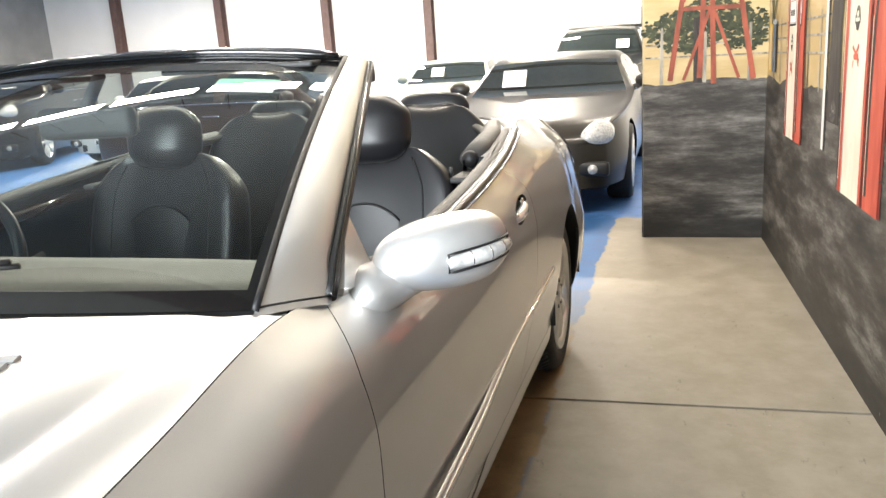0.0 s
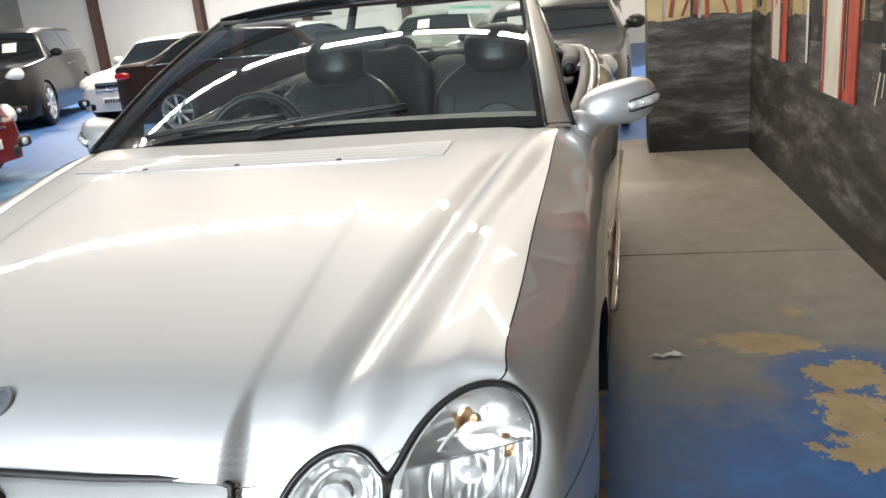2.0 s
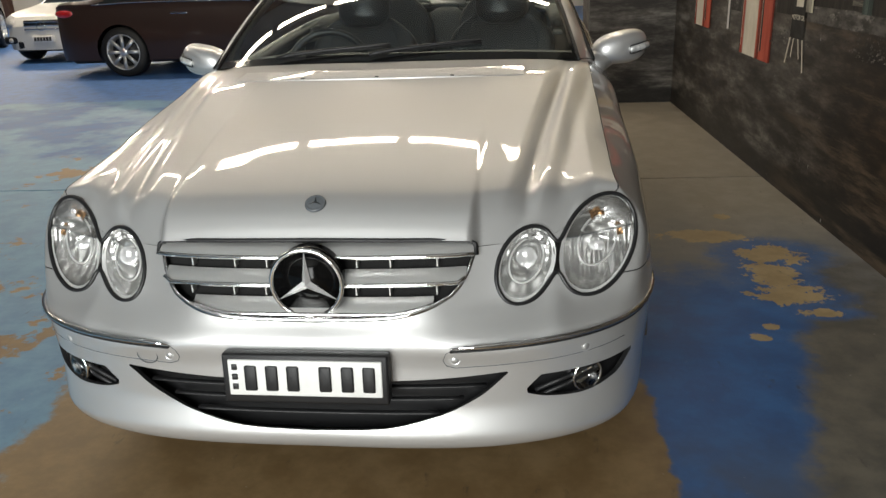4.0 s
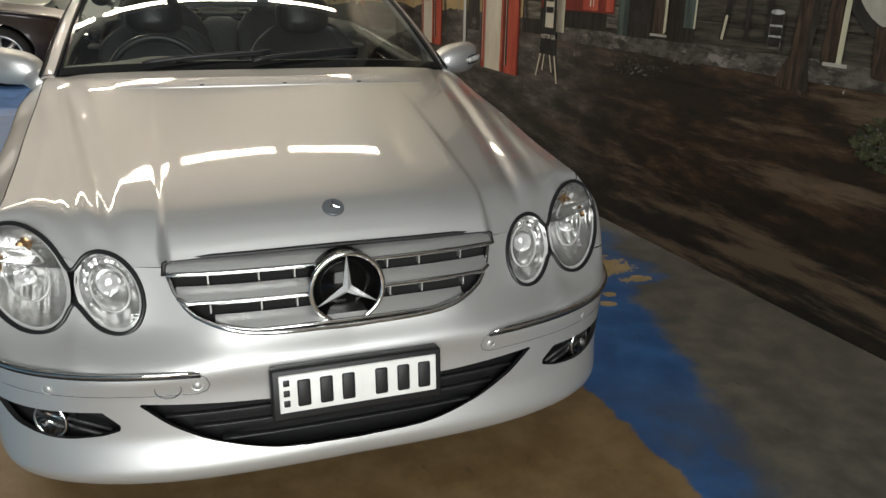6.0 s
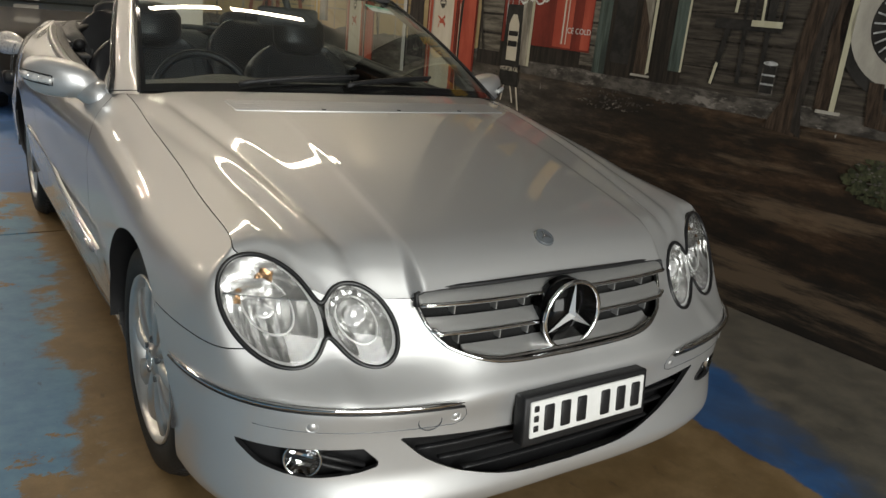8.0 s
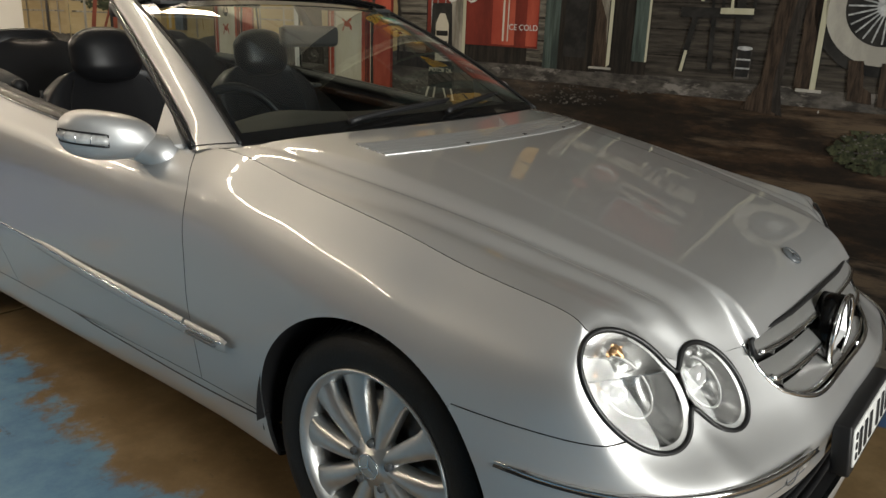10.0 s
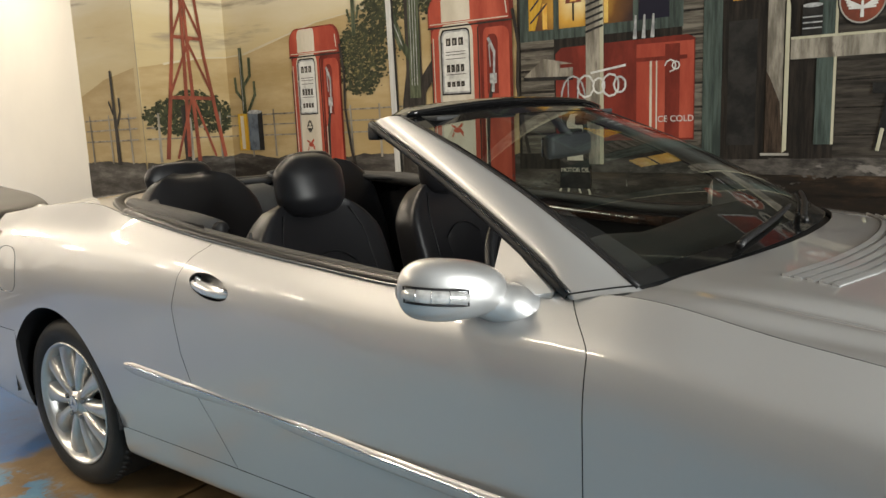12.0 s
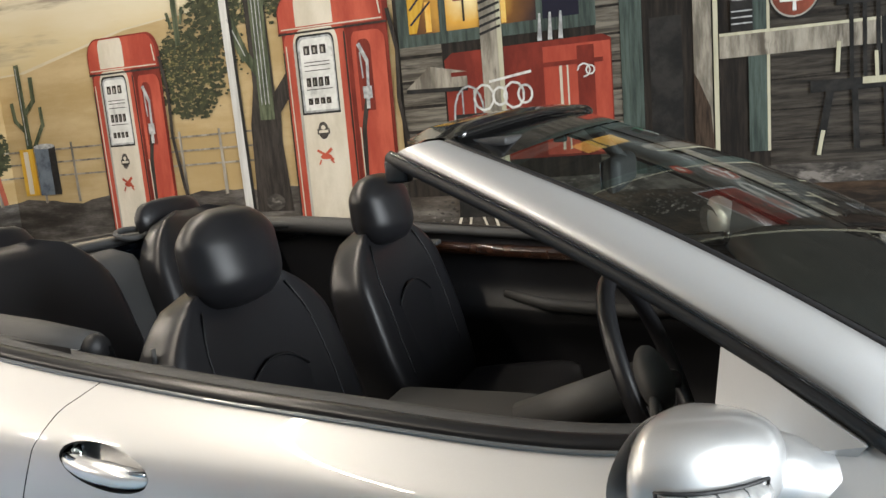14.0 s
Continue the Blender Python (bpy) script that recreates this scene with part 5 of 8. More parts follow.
grid(bm, header, 40, 28)
hd = part("header_rail", bm, M_HEADER, car, "black header rail above the windscreen")
bm = bmesh.new()
tube(bm, [screen_top(x) + Vector((0, -0.015, 0.008)) for x in np.linspace(-0.99, 0.99, 40)], 0.006, 8)
part("header_trim", bm, M_GLOSSBLACK, hd)
for x in (-0.33, 0.33):
    bm = bmesh.new()
    box(bm, x - 0.19, 1.20, 1.292, x + 0.19, 1.335, 1.305, 0.005)
    part("sun_visor", bm, M_TRIM, hd)
bm = bmesh.new()
box(bm, -0.130, 1.085, 1.165, 0.130, 1.125, 1.238, 0.02, seg=3)
rv = part("rear_view_mirror", bm, M_TRIM, car, "grey interior mirror")
bm = bmesh.new()
box(bm, -0.120, 1.1255, 1.173, 0.120, 1.128, 1.230, 0.001)
part("mirror_glass", bm, M_MIRROR, rv)
bm = bmesh.new()
cyl(bm, (0, 1.10, 1.225), (0, 1.17, 1.305), 0.014)
part("mirror_stem", bm, M_TRIM, rv)

# scuttle behind the bonnet, wipers
bm = bmesh.new()
grid(bm, lambda u, v: bonnet_point((2 * u - 1) * 0.97, 1.0).lerp(screen((2 * u - 1) * 0.98, 0.0) + Vector((0, 0.02, 0.004)), v) + Vector((0, 0, -0.022 * (1 - v))), 40, 6)
part("scuttle", bm, M_BLACK, car, "black scuttle panel")
for x0, x1, v1 in ((-0.60, 0.02, 0.07), (-0.08, 0.50, 0.085)):
    bm = bmesh.new()
    pts = [screen(x0 + (x1 - x0) * k / 12, 0.02 + v1 * (k / 12) ** 0.7) + Vector((0, -0.012, 0.016)) for k in range(13)]
    tube(bm, pts, [0.009 - 0.004 * k / 12 for k in range(13)], 8)
    wp = part("wiper", bm, M_BLACK, car, "black windscreen wiper")
    bm = bmesh.new()
    tube(bm, [p + Vector((0, 0.014, -0.010)) for p in pts[3:]], 0.005, 6)
    part("wiper_blade", bm, M_RUBBER, wp)

# louvres across the bonnet's rear: flat square-ended ribs, slots and shade painted between
for k in range(5):
    bm = bmesh.new()
    slot_shade = bmesh.new()
    rows, gaps = [], []
    for j in range(41):
        u = -0.68 + 1.36 * j / 40
        e = 0.790 + 0.021 * k + 0.012 * u * u
        p, q = bonnet_point(u, e), bonnet_point(u, e + 0.0125)
        up_ = Vector((0, 0, 1))
        rows.append([bm.verts.new(v) for v in (p - up_ * 0.002, p + up_ * 0.0022, p.lerp(q, 0.12) + up_ * 0.0034, p.lerp(q, 0.85) + up_ * 0.0058, q + up_ * 0.0050, q - up_ * 0.002)])
        # grey strip on the bonnet skin, coloured for the gap's shade
        g = bonnet_point(u, e + 0.0185)
        gaps.append([slot_shade.verts.new(q + up_ * 0.0012), slot_shade.verts.new(q.lerp(g, 0.6) + up_ * 0.0012)])
    for a, b in zip(rows, rows[1:]):
        for m in range(5):
            bm.faces.new((a[m], b[m], b[m + 1], a[m + 1]))
    bm.faces.new(rows[0])
    bm.faces.new(rows[-1][::-1])
    for a, b in zip(gaps, gaps[1:]):
        slot_shade.faces.new((a[0], b[0], b[1], a[1]))
    bmesh.ops.recalc_face_normals(bm, faces=list(bm.faces))
    rib = part("bonnet_louvre", bm, M_SILVER, car, smooth=False)
    part("slot_shade", slot_shade, M_TRIM, rib)
for u in (-0.33, 0.02, 0.36):
    p = bonnet_point(u, 0.80)
    bm = bmesh.new()
    box(bm, p.x - 0.007, p.y - 0.006, p.z - 0.002, p.x + 0.007, p.y + 0.006, p.z + 0.006, 0.002)
    part("washer_nozzle", bm, M_BLACK, car)

# ---------------------------------------------------------------- rear deck
DECK = [p for p in TOP if p.y > 1.95]


def cabin(p):
    q = (abs(p.x) / 0.660) ** 3.2 + (max(p.y - 1.80, 0) / 0.850) ** 3.2
    return q ** (1 / 3.2) - 1


bm = bmesh.new()
rows = []
for i, p in enumerate(DECK):
    rows.append([bm.verts.new((p.x * q, p.y + (0.0 if p.y < 3.3 else 0.0), p.z + 0.022 * (1 - q * q))) for q in np.linspace(-0.995, 0.995, 49)])
for a, b in zip(rows, rows[1:]):
    for j in range(48):
        try:
            bm.faces.new((a[j], a[j + 1], b[j + 1], b[j]))
        except ValueError:
            pass
bmesh.ops.remove_doubles(bm, verts=list(bm.verts), dist=1e-4)
cut(bm, cabin)
flange(bm, 0.02)
deck = part("rear_deck", bm, (M_SILVER, M_BLACK), car, "silver boot lid and roof cover")


def deck_z(x, y):
    t = min(DECK, key=lambda p: abs(p.y - y))
    q = min(abs(x) / max(t.x, 0.05), 1)
    return t.z + 0.022 * (1 - q * q)


def loop(grow, reach, n=60, lift=0.004):
    """The line round the back of the cabin."""
    pts = []
    for k in range(n + 1):
        a = math.pi * k / n
        c, s_ = math.cos(a), math.sin(a)
        x = (0.660 + grow) * math.copysign(abs(c) ** (2 / 3.2), c)
        y = 1.80 + reach * abs(s_) ** (2 / 3.2)
        if y > 1.97:
            pts.append(Vector((x, y, deck_z(x, y) + lift)))
    return pts


bm = bmesh.new()
tube(bm, loop(0.075, 1.03, lift=0.000), 0.020, 8, flat=0.45)
part("roof_cover_seal", bm, M_BLACK, car, "black seal round the roof cover")
bm = bmesh.new()
tube(bm, loop(0.004, 0.854, lift=-0.002), 0.016, 8, flat=0.8)
part("cabin_edge", bm, M_TRIM, car)

# belt mouldings along the doors
for s in (1, -1):
    line = [Vector((s * p.x, p.y, p.z)) for p in TOP if 0.90 < p.y < 2.40]
    for name, dx, dz, r, m, lab in (("belt_strip", 0.003, 0.003, 0.0050, M_SLATE, "dark satin belt strip"), ("belt_seal", -0.018, 0.006, 0.017, M_SEAL, "black window seal"), ("door_top", -0.052, 0.000, 0.024, M_TRIM, "dark door capping")):
        bm = bmesh.new()
        tube(bm, [p + Vector((s * dx, 0, dz)) for p in line], r, 8, flat=0.7)
        part(name, bm, m, car, lab)
    # door card, and the inside of the flank behind it
    bm = bmesh.new()

    def card(u, v, s=s):
        y = 0.80 + 1.15 * u
        zt = float(np.interp(y, [p.y for p in line], [p.z for p in line])) - 0.012
        z = 0.26 + (zt - 0.26) * v
        bulge = 0.035 * math.exp(-((v - 0.62) / 0.09) ** 2) + 0.05 * math.exp(-((v - 0.10) / 0.15) ** 2)
        return Vector((s * (0.738 - bulge), y, z))

    grid(bm, card, 24, 24, flip=s > 0)
    dc = part("door_card", bm, M_LEATHER, car, "black leather door lining")
    bm = bmesh.new()
    tube(bm, [(s * 0.700, 1.00, 0.700), (s * 0.690, 1.2, 0.705), (s * 0.690, 1.45, 0.725), (s * 0.70, 1.60, 0.760)], [0.012, 0.022, 0.022, 0.012], 10)
    part("armrest", bm, M_TRIM, dc)
    bm = bmesh.new()
    tube(bm, [(s * 0.722, 0.78, 0.865), (s * 0.718, 1.2, 0.872), (s * 0.718, 1.6, 0.898), (s * 0.722, 1.9, 0.92)], 0.012, 8, flat=1.8)
    part("wood_strip", bm, M_WOOD, dc)
    # rear side lining with its chrome edge
    bm = bmesh.new()
    grid(bm, lambda u, v: Vector((s * (0.735 - 0.09 * u - 0.015 * math.sin(3 * v)), 1.93 + 0.75 * u, 0.35 + (0.66 + 0.03 * u) * v)), 14, 12, flip=s > 0)
    rl = part("rear_side_lining", bm, M_LEATHER, car, "black rear side lining")
    bm = bmesh.new()
    tube(bm, [(s * 0.700, 2.02, 0.955), (s * 0.685, 2.16, 0.985), (s * 0.675, 2.30, 0.985), (s * 0.665, 2.45, 0.955)], 0.006, 8)
    part("chrome_trim", bm, M_CHROME, rl)
    # capping behind the door with the belt guide
    bm = bmesh.new()
    pts = [Vector((s * 0.655, 1.965, 0.985)), Vector((s * 0.655, 2.10, 1.000)), Vector((s * 0.645, 2.30, 1.018)), Vector((s * 0.60, 2.52, 1.035))]
    tube(bm, pts, [0.036, 0.042, 0.040, 0.03], 12, flat=0.8)
    part("quarter_trim", bm, M_TRIM, car, "grey plastic quarter trim")
    bm = bmesh.new()
    cyl(bm, (s * 0.655, 1.942, 0.985), (s * 0.655, 1.972, 0.985), 0.022, 0.03, 16)
    part("belt_guide", bm, M_BLACK, car)
    bm = bmesh.new()
    box(bm, s * 0.655 - 0.024, 1.80, 0.935, s * 0.655 + 0.024, 1.95, 0.952, 0.006)
    cyl(bm, (s * 0.62, 1.86, 0.945), (s * 0.62, 1.86, 0.975), 0.005)
    part("door_pin", bm, M_TRIM, car)
    bm = bmesh.new()
    t0, t1 = Vector((s * 0.640, 1.955, 0.985)), Vector((s * 0.60, 1.88, 0.42))
    grid(bm, lambda u, v: t0.lerp(t1, v) + Vector((0, (u - 0.5) * 0.046, 0)), 1, 8)
    part("seat_belt", bm, M_BELT, car, "black seat belt")

# floor pan, tunnel, dash
bm = bmesh.new()
box(bm, -0.74, 0.45, 0.22, 0.74, 2.75, 0.27, 0.01)
box(bm, -0.60, -0.55, 0.20, 0.60, 0.50, 0.23, 0.01)
box(bm, -0.60, 2.7, 0.24, 0.60, 3.6, 0.30, 0.01)
part("floor_pan", bm, M_CARPET, car)
bm = bmesh.new()
box(bm, -0.69, 0.40, 0.25, 0.69, 0.46, 0.86, 0.01)
box(bm, -0.50, -0.45, 0.35, 0.50, 0.35, 0.62, 0.02)
part("bulkhead", bm, M_BLACK, car)
bm = bmesh.new()


def dash(u, v):
    x = (2 * u - 1) * 0.72
    prof = [(0.47, 0.955), (0.56, 0.985), (0.70, 0.985), (0.80, 0.965), (0.84, 0.925), (0.80, 0.85), (0.78, 0.72), (0.74, 0.55)]
    k = v * (len(prof) - 1)
    i = min(int(k), len(prof) - 2)
    y = prof[i][0] + (prof[i + 1][0] - prof[i][0]) * (k - i)
    z = prof[i][1] + (prof[i + 1][1] - prof[i][1]) * (k - i)
    hood_ = 0.030 * math.exp(-((x + 0.36) / 0.16) ** 2) * math.exp(-((v - 0.45) / 0.2) ** 2)
    return Vector((x, y + 0.14 * (abs(x) / 0.72) ** 2 * (1 - v) * 0.9 + 0.02, z + hood_ - 0.025 * (abs(x) / 0.72) ** 3))


grid(bm, dash, 40, 28, flip=True)
part("dashboard", bm, M_DASH, car, "dark grey dashboard")
bm = bmesh.new()
box(bm, -0.11, 0.80, 0.26, 0.11, 2.05, 0.56, 0.03, seg=3)
box(bm, -0.10, 1.32, 0.55, 0.10, 1.72, 0.66, 0.03, seg=3)
part("centre_console", bm, M_TRIM, car)
# steering wheel on the right-hand side
SW = Matrix.Translation((-0.365, 1.010, 0.868)) @ pose(0, 0, 0, 68, 0, 0)
bm = bmesh.new()
tube(bm, [SW @ Vector((0.188 * math.cos(a), 0.188 * math.sin(a), 0)) for a in [2 * math.pi * k / 48 for k in range(48)]], 0.0155, 10, closed=True, up=(0, -0.9, 0.4))
sw = part("steering_wheel", bm, M_LEATHER, car, "black leather steering wheel")
bm = bmesh.new()
t = bmesh.new()
bmesh.ops.create_uvsphere(t, u_segments=24, v_segments=12, radius=1)
bmesh.ops.scale(t, vec=(0.070, 0.060, 0.028), verts=list(t.verts))
join(bm, t, SW)
part("wheel_boss", bm, M_TRIM, sw)
for a in (200, 340, 270):
    q = radians(a)
    bm = bmesh.new()
    tube(bm, [SW @ Vector((0.05 * math.cos(q), 0.05 * math.sin(q), 0)), SW @ Vector((0.186 * math.cos(q), 0.186 * math.sin(q), 0))], 0.019, 8, flat=0.5, up=(0, -0.9, 0.4))
    part("spoke", bm, M_TRIM, sw)
bm = bmesh.new()
cyl(bm, SW @ Vector((0, 0, -0.02)), SW @ Vector((0, 0, -0.26)), 0.04)
part("steering_column", bm, M_TRIM, car)


# ---------------------------------------------------------------- seats
def loft(bm, rings, flip=False):
    """Closed rings of points joined to a skin with capped ends."""
    rs = [[bm.verts.new(p) for p in r] for r in rings]
    n = len(rs[0])
    for a, b in zip(rs, rs[1:]):
        for k in range(n):
            bm.faces.new((a[k], a[(k + 1) % n], b[(k + 1) % n], b[k]))
    for r, f in ((rs[0], True), (rs[-1], False)):
        bm.faces.new(r[::-1] if f else r)
    bmesh.ops.recalc_face_normals(bm, faces=list(bm.faces))


def pad(bm, c0, c1, up, widths, depths, n=28, power=0.72, bolster=0.0, steps=18):
    """A stuffed pad from c0 to c1; up is the way that its face looks."""
    c0, c1, up = Vector(c0), Vector(c1), Vector(up).normalized()
    ax = (c1 - c0).normalized()
    side = ax.cross(up).normalized()
    rings = []
    for i in range(steps + 1):
        v = i / steps
        end = (1 - abs(2 * v - 1) ** 7) ** 0.4 if 0 < i < steps else 0.12
        w = float(pchip(np.linspace(0, 1, len(widths)), widths, v)) * (0.35 + 0.65 * end)
        d = float(pchip(np.linspace(0, 1, len(depths)), depths, v)) * (0.25 + 0.75 * end)
        ring = []
        for k in range(n):
            a = 2 * math.pi * k / n
            ca, sa = math.cos(a), math.sin(a)
            x = math.copysign(abs(ca) ** power, ca) * w
            y = math.copysign(abs(sa) ** power, sa) * d
            if sa > 0:
                y += bolster * (abs(x) / w) ** 3 * (1 - 0.2 * v) - bolster * 0.35 * (1 - (x / w) ** 2)
            ring.append(c0.lerp(c1, v) + side * x + up * y)
        rings.append(ring)
    loft(bm, rings)


def front_seat(x):
    bm = bmesh.new()
    pad(bm, (x, 1.30, 0.50), (x, 1.80, 0.44), (0, 0.1, 1), (0.25, 0.26, 0.25), (0.08, 0.09, 0.09), bolster=0.05)
    seat = tagged(part("front_seat", bm, M_LEATHER, car, "black leather front seat"))
    face = Vector((0, -0.97, 0.24))
    bm = bmesh.new()
    pad(bm, (x, 1.74, 0.44), (x, 1.905, 1.045), face, (0.240, 0.268, 0.285, 0.278, 0.185), (0.080, 0.092, 0.090, 0.082, 0.062), bolster=0.050, steps=26, n=36)
    part("backrest", bm, M_LEATHER, seat)
    bm = bmesh.new()
    ax = (Vector((x, 1.905, 1.045)) - Vector((x, 1.74, 0.44)))
    # inset panel, arched at its top
    def inset(u, v):
        q = 2 * u - 1
        h = 0.25 + 0.45 * v * (1 - 0.18 * q * q * v)
        p = Vector((x, 1.74, 0.44)) + ax * h
        return p + Vector((q * 0.150 * (1 - 0.25 * v**3), 0, 0)) + face * (0.071 + 0.007 * math.cos(q * 1.4))
    grid(bm, inset, 14, 14, flip=True)
    part("centre_panel", bm, M_LEATHER, seat)
    bm = bmesh.new()
    tube(bm, [inset(k / 12, 1) + face * 0.002 for k in range(13)], 0.0035, 6)
    part("piping", bm, M_BLACK, seat)
    # seams that run down both shoulders of the back
    for q in (-1, 1):
        bm = bmesh.new()
        pts = []
        for k in range(15):
            h = 0.30 + 0.62 * k / 14
            wide = float(pchip(np.linspace(0, 1, 5), (0.240, 0.268, 0.285, 0.278, 0.185), h))
            deep = float(pchip(np.linspace(0, 1, 5), (0.080, 0.092, 0.090, 0.082, 0.062), h))
            f = 0.66
            y = deep * (1 - f ** (2 / 0.72)) ** 0.36 + 0.050 * f**3 * (1 - 0.2 * h) - 0.050 * 0.35 * (1 - f * f)
            pts.append(Vector((x, 1.74, 0.44)) + ax * h + Vector((q * f * wide, 0, 0)) + face * (y + 0.0006))
        tube(bm, pts, 0.0028, 6)
        part("seam", bm, M_BLACK, seat)
    bm = bmesh.new()
    pad(bm, (x, 1.845, 0.995), (x, 1.870, 1.200), (0, -0.99, 0.10), (0.100, 0.136, 0.138, 0.088), (0.054, 0.076, 0.070, 0.042), steps=20, n=32, power=0.97)
    hr = part("headrest", bm, M_LEATHER, seat, "black leather headrest")
    for dx in (-0.055, 0.055):
        bm = bmesh.new()
        cyl(bm, (x + dx, 1.880, 0.96), (x + dx, 1.868, 1.06), 0.0065)
        part("headrest_post", bm, M_CHROME, seat)


def rear_seat(x):
    bm = bmesh.new()
    pad(bm, (x, 2.00, 0.46), (x, 2.45, 0.42), (0, 0.1, 1), (0.25, 0.26, 0.25), (0.08, 0.09, 0.08), bolster=0.04)
    seat = part("rear_seat", bm, M_LEATHER, car, "black leather rear seat with a rounded back")
    face = Vector((0, -0.94, 0.34))
    bm = bmesh.new()
    pad(bm, (x, 2.36, 0.46), (x, 2.555, 1.120), face, (0.230, 0.255, 0.275, 0.265, 0.185), (0.08, 0.085, 0.085, 0.08, 0.06), bolster=0.035, steps=26, n=36)
    part("backrest", bm, M_LEATHER, seat)
    bm = bmesh.new()
    pad(bm, (x * 0.98, 2.605, 1.045), (x * 0.98, 2.625, 1.165), (0, -0.97, 0.25), (0.135, 0.150, 0.120), (0.038, 0.040, 0.03), power=0.85)
    part("roll_bar_cover", bm, M_LEATHER, seat, "black padded roll bar cover")


for x in (-0.365, 0.365):
    front_seat(x)
for x in (-0.345, 0.345):
    rear_seat(x)
bm = bmesh.new()
pad(bm, (0, 2.43, 0.46), (0, 2.60, 1.045), (0, -0.94, 0.34), (0.13, 0.14, 0.13), (0.05, 0.06, 0.05))
part("rear_centre_pad", bm, M_TRIM, car)
bm = bmesh.new()
grid(bm, lambda u, v: Vector(((2 * u - 1) * 0.60, 2.58 + 0.07 * v - 0.02 * abs(2 * u - 1) ** 3, 1.035 - 0.015 * v - 0.03 * abs(2 * u - 1) ** 3)), 30, 6)
part("rear_shelf", bm, M_TRIM, car)
# loop trims on top of the rear backs
for s in (1, -1):
    bm = bmesh.new()
    tube(bm, [(s * 0.16 + 0.055 * math.cos(a), 2.615 + 0.03 * math.sin(a), 1.075 + 0.012 * math.sin(a)) for a in [2 * math.pi * k / 24 for k in range(24)]], 0.009, 8, closed=True)
    part("belt_outlet", bm, M_TRIM, car)

# tail lamps and rear plate
for s in (1, -1):
    bm = bmesh.new()
    ids = [i for i in range(NU) if SKIN[i, NV - 8, 1] > 3.25 and SKIN[i, NV - 8, 0] > 0.42]
    vs = {}
    for i in ids:
        for j in range(NV - 16, NV - 5):
            q = []
            for a, b in ((i, j), (i + 1, j), (i + 1, j + 1), (i, j + 1)):
                if (a, b) not in vs:
                    p = SKIN[a, b]
                    vs[a, b] = bm.verts.new((s * (p[0] + 0.004), p[1] + 0.004, p[2]))
                q.append(vs[a, b])
            bm.faces.new(q if s > 0 else q[::-1])
    part("tail_lamp", bm, M_RED, car, "red tail lamp")


# ---------------------------------------------------------------- the wall painting
mural = tagged(new("mural"), "painted desert filling-station scene covering the wall", "mural", kind="structure")


def paint(name, a, b, scale=9.0, stretch=(1, 1, 1), contrast=(0.35, 0.68), rough=0.62, c=None):
    """Brushed wall paint between two tones, with streaks and fine grain."""
    n = Nodes(name)
    s = n.noise(scale, 7, 0.65, stretch)
    col = n.mix(n.step(s, *contrast), a, b)
    if c:
        col = n.mix(n.step(n.noise(scale * 0.6, 6, 0.7, stretch, (5, 3, 1)), 0.55, 0.66), col, c)
    col = n.mix(n.math("MULTIPLY", n.noise(90, 3), 0.18), col, tuple(q * 0.5 for q in a))
    return n.done(col, rough, n.noise(160, 3), 0.001, 0.15, 0.22)


P_SKY = None
n = Nodes("painted_sky")
_s = n.noise(1.1, 5, 0.55, (0.55, 0.55, 2.6))
_c = n.ramp(n.math("ADD", n.math("MULTIPLY", n.z, 0.33), n.math("MULTIPLY", n.math("SUBTRACT", _s, 0.5), 0.5)), [(0.45, (0.42, 0.315, 0.15)), (0.62, (0.51, 0.42, 0.24)), (0.74, (0.57, 0.51, 0.37)), (0.90, (0.52, 0.485, 0.40))])
P_SKY = n.done(n.mix(n.math("MULTIPLY", n.step(n.noise(1.7, 5, 0.6, (0.5, 0.5, 4.5), (2, 9, 4)), 0.55, 0.72), n.step(n.z, 1.75, 2.0)), _c, (0.24, 0.20, 0.15)), 0.6, n.noise(150, 3), 0.001, 0.15)
P_DUNE = paint("painted_dune", (0.375, 0.270, 0.125), (0.50, 0.385, 0.215), 1.6, (0.6, 0.6, 3))
P_RIDGE = paint("painted_ridge", (0.52, 0.46, 0.32), (0.58, 0.52, 0.38), 4)
n = Nodes("painted_ground")
_a = n.noise(2.3, 9, 0.72, (0.55, 0.55, 2.4))
_b = n.noise(9.0, 8, 0.7, (0.5, 0.5, 1.9), (4, 7, 2))
_g = n.ramp(n.math("ADD", n.math("MULTIPLY", _a, 0.7), n.math("MULTIPLY", _b, 0.3)), [(0.34, (0.010, 0.010, 0.010)), (0.46, (0.035, 0.030, 0.025)), (0.53, (0.075, 0.068, 0.060)), (0.60, (0.15, 0.14, 0.125)), (0.70, (0.26, 0.245, 0.21))])
_w = n.ramp(n.math("ADD", n.math("MULTIPLY", _a, 0.6), n.math("MULTIPLY", _b, 0.4)), [(0.38, (0.007, 0.006, 0.005)), (0.49, (0.018, 0.012, 0.008)), (0.56, (0.045, 0.026, 0.015)), (0.63, (0.085, 0.058, 0.036)), (0.72, (0.16, 0.13, 0.10))])
_k = n.mix(n.step(n.y, 2.6, 0.8), _g, _w)
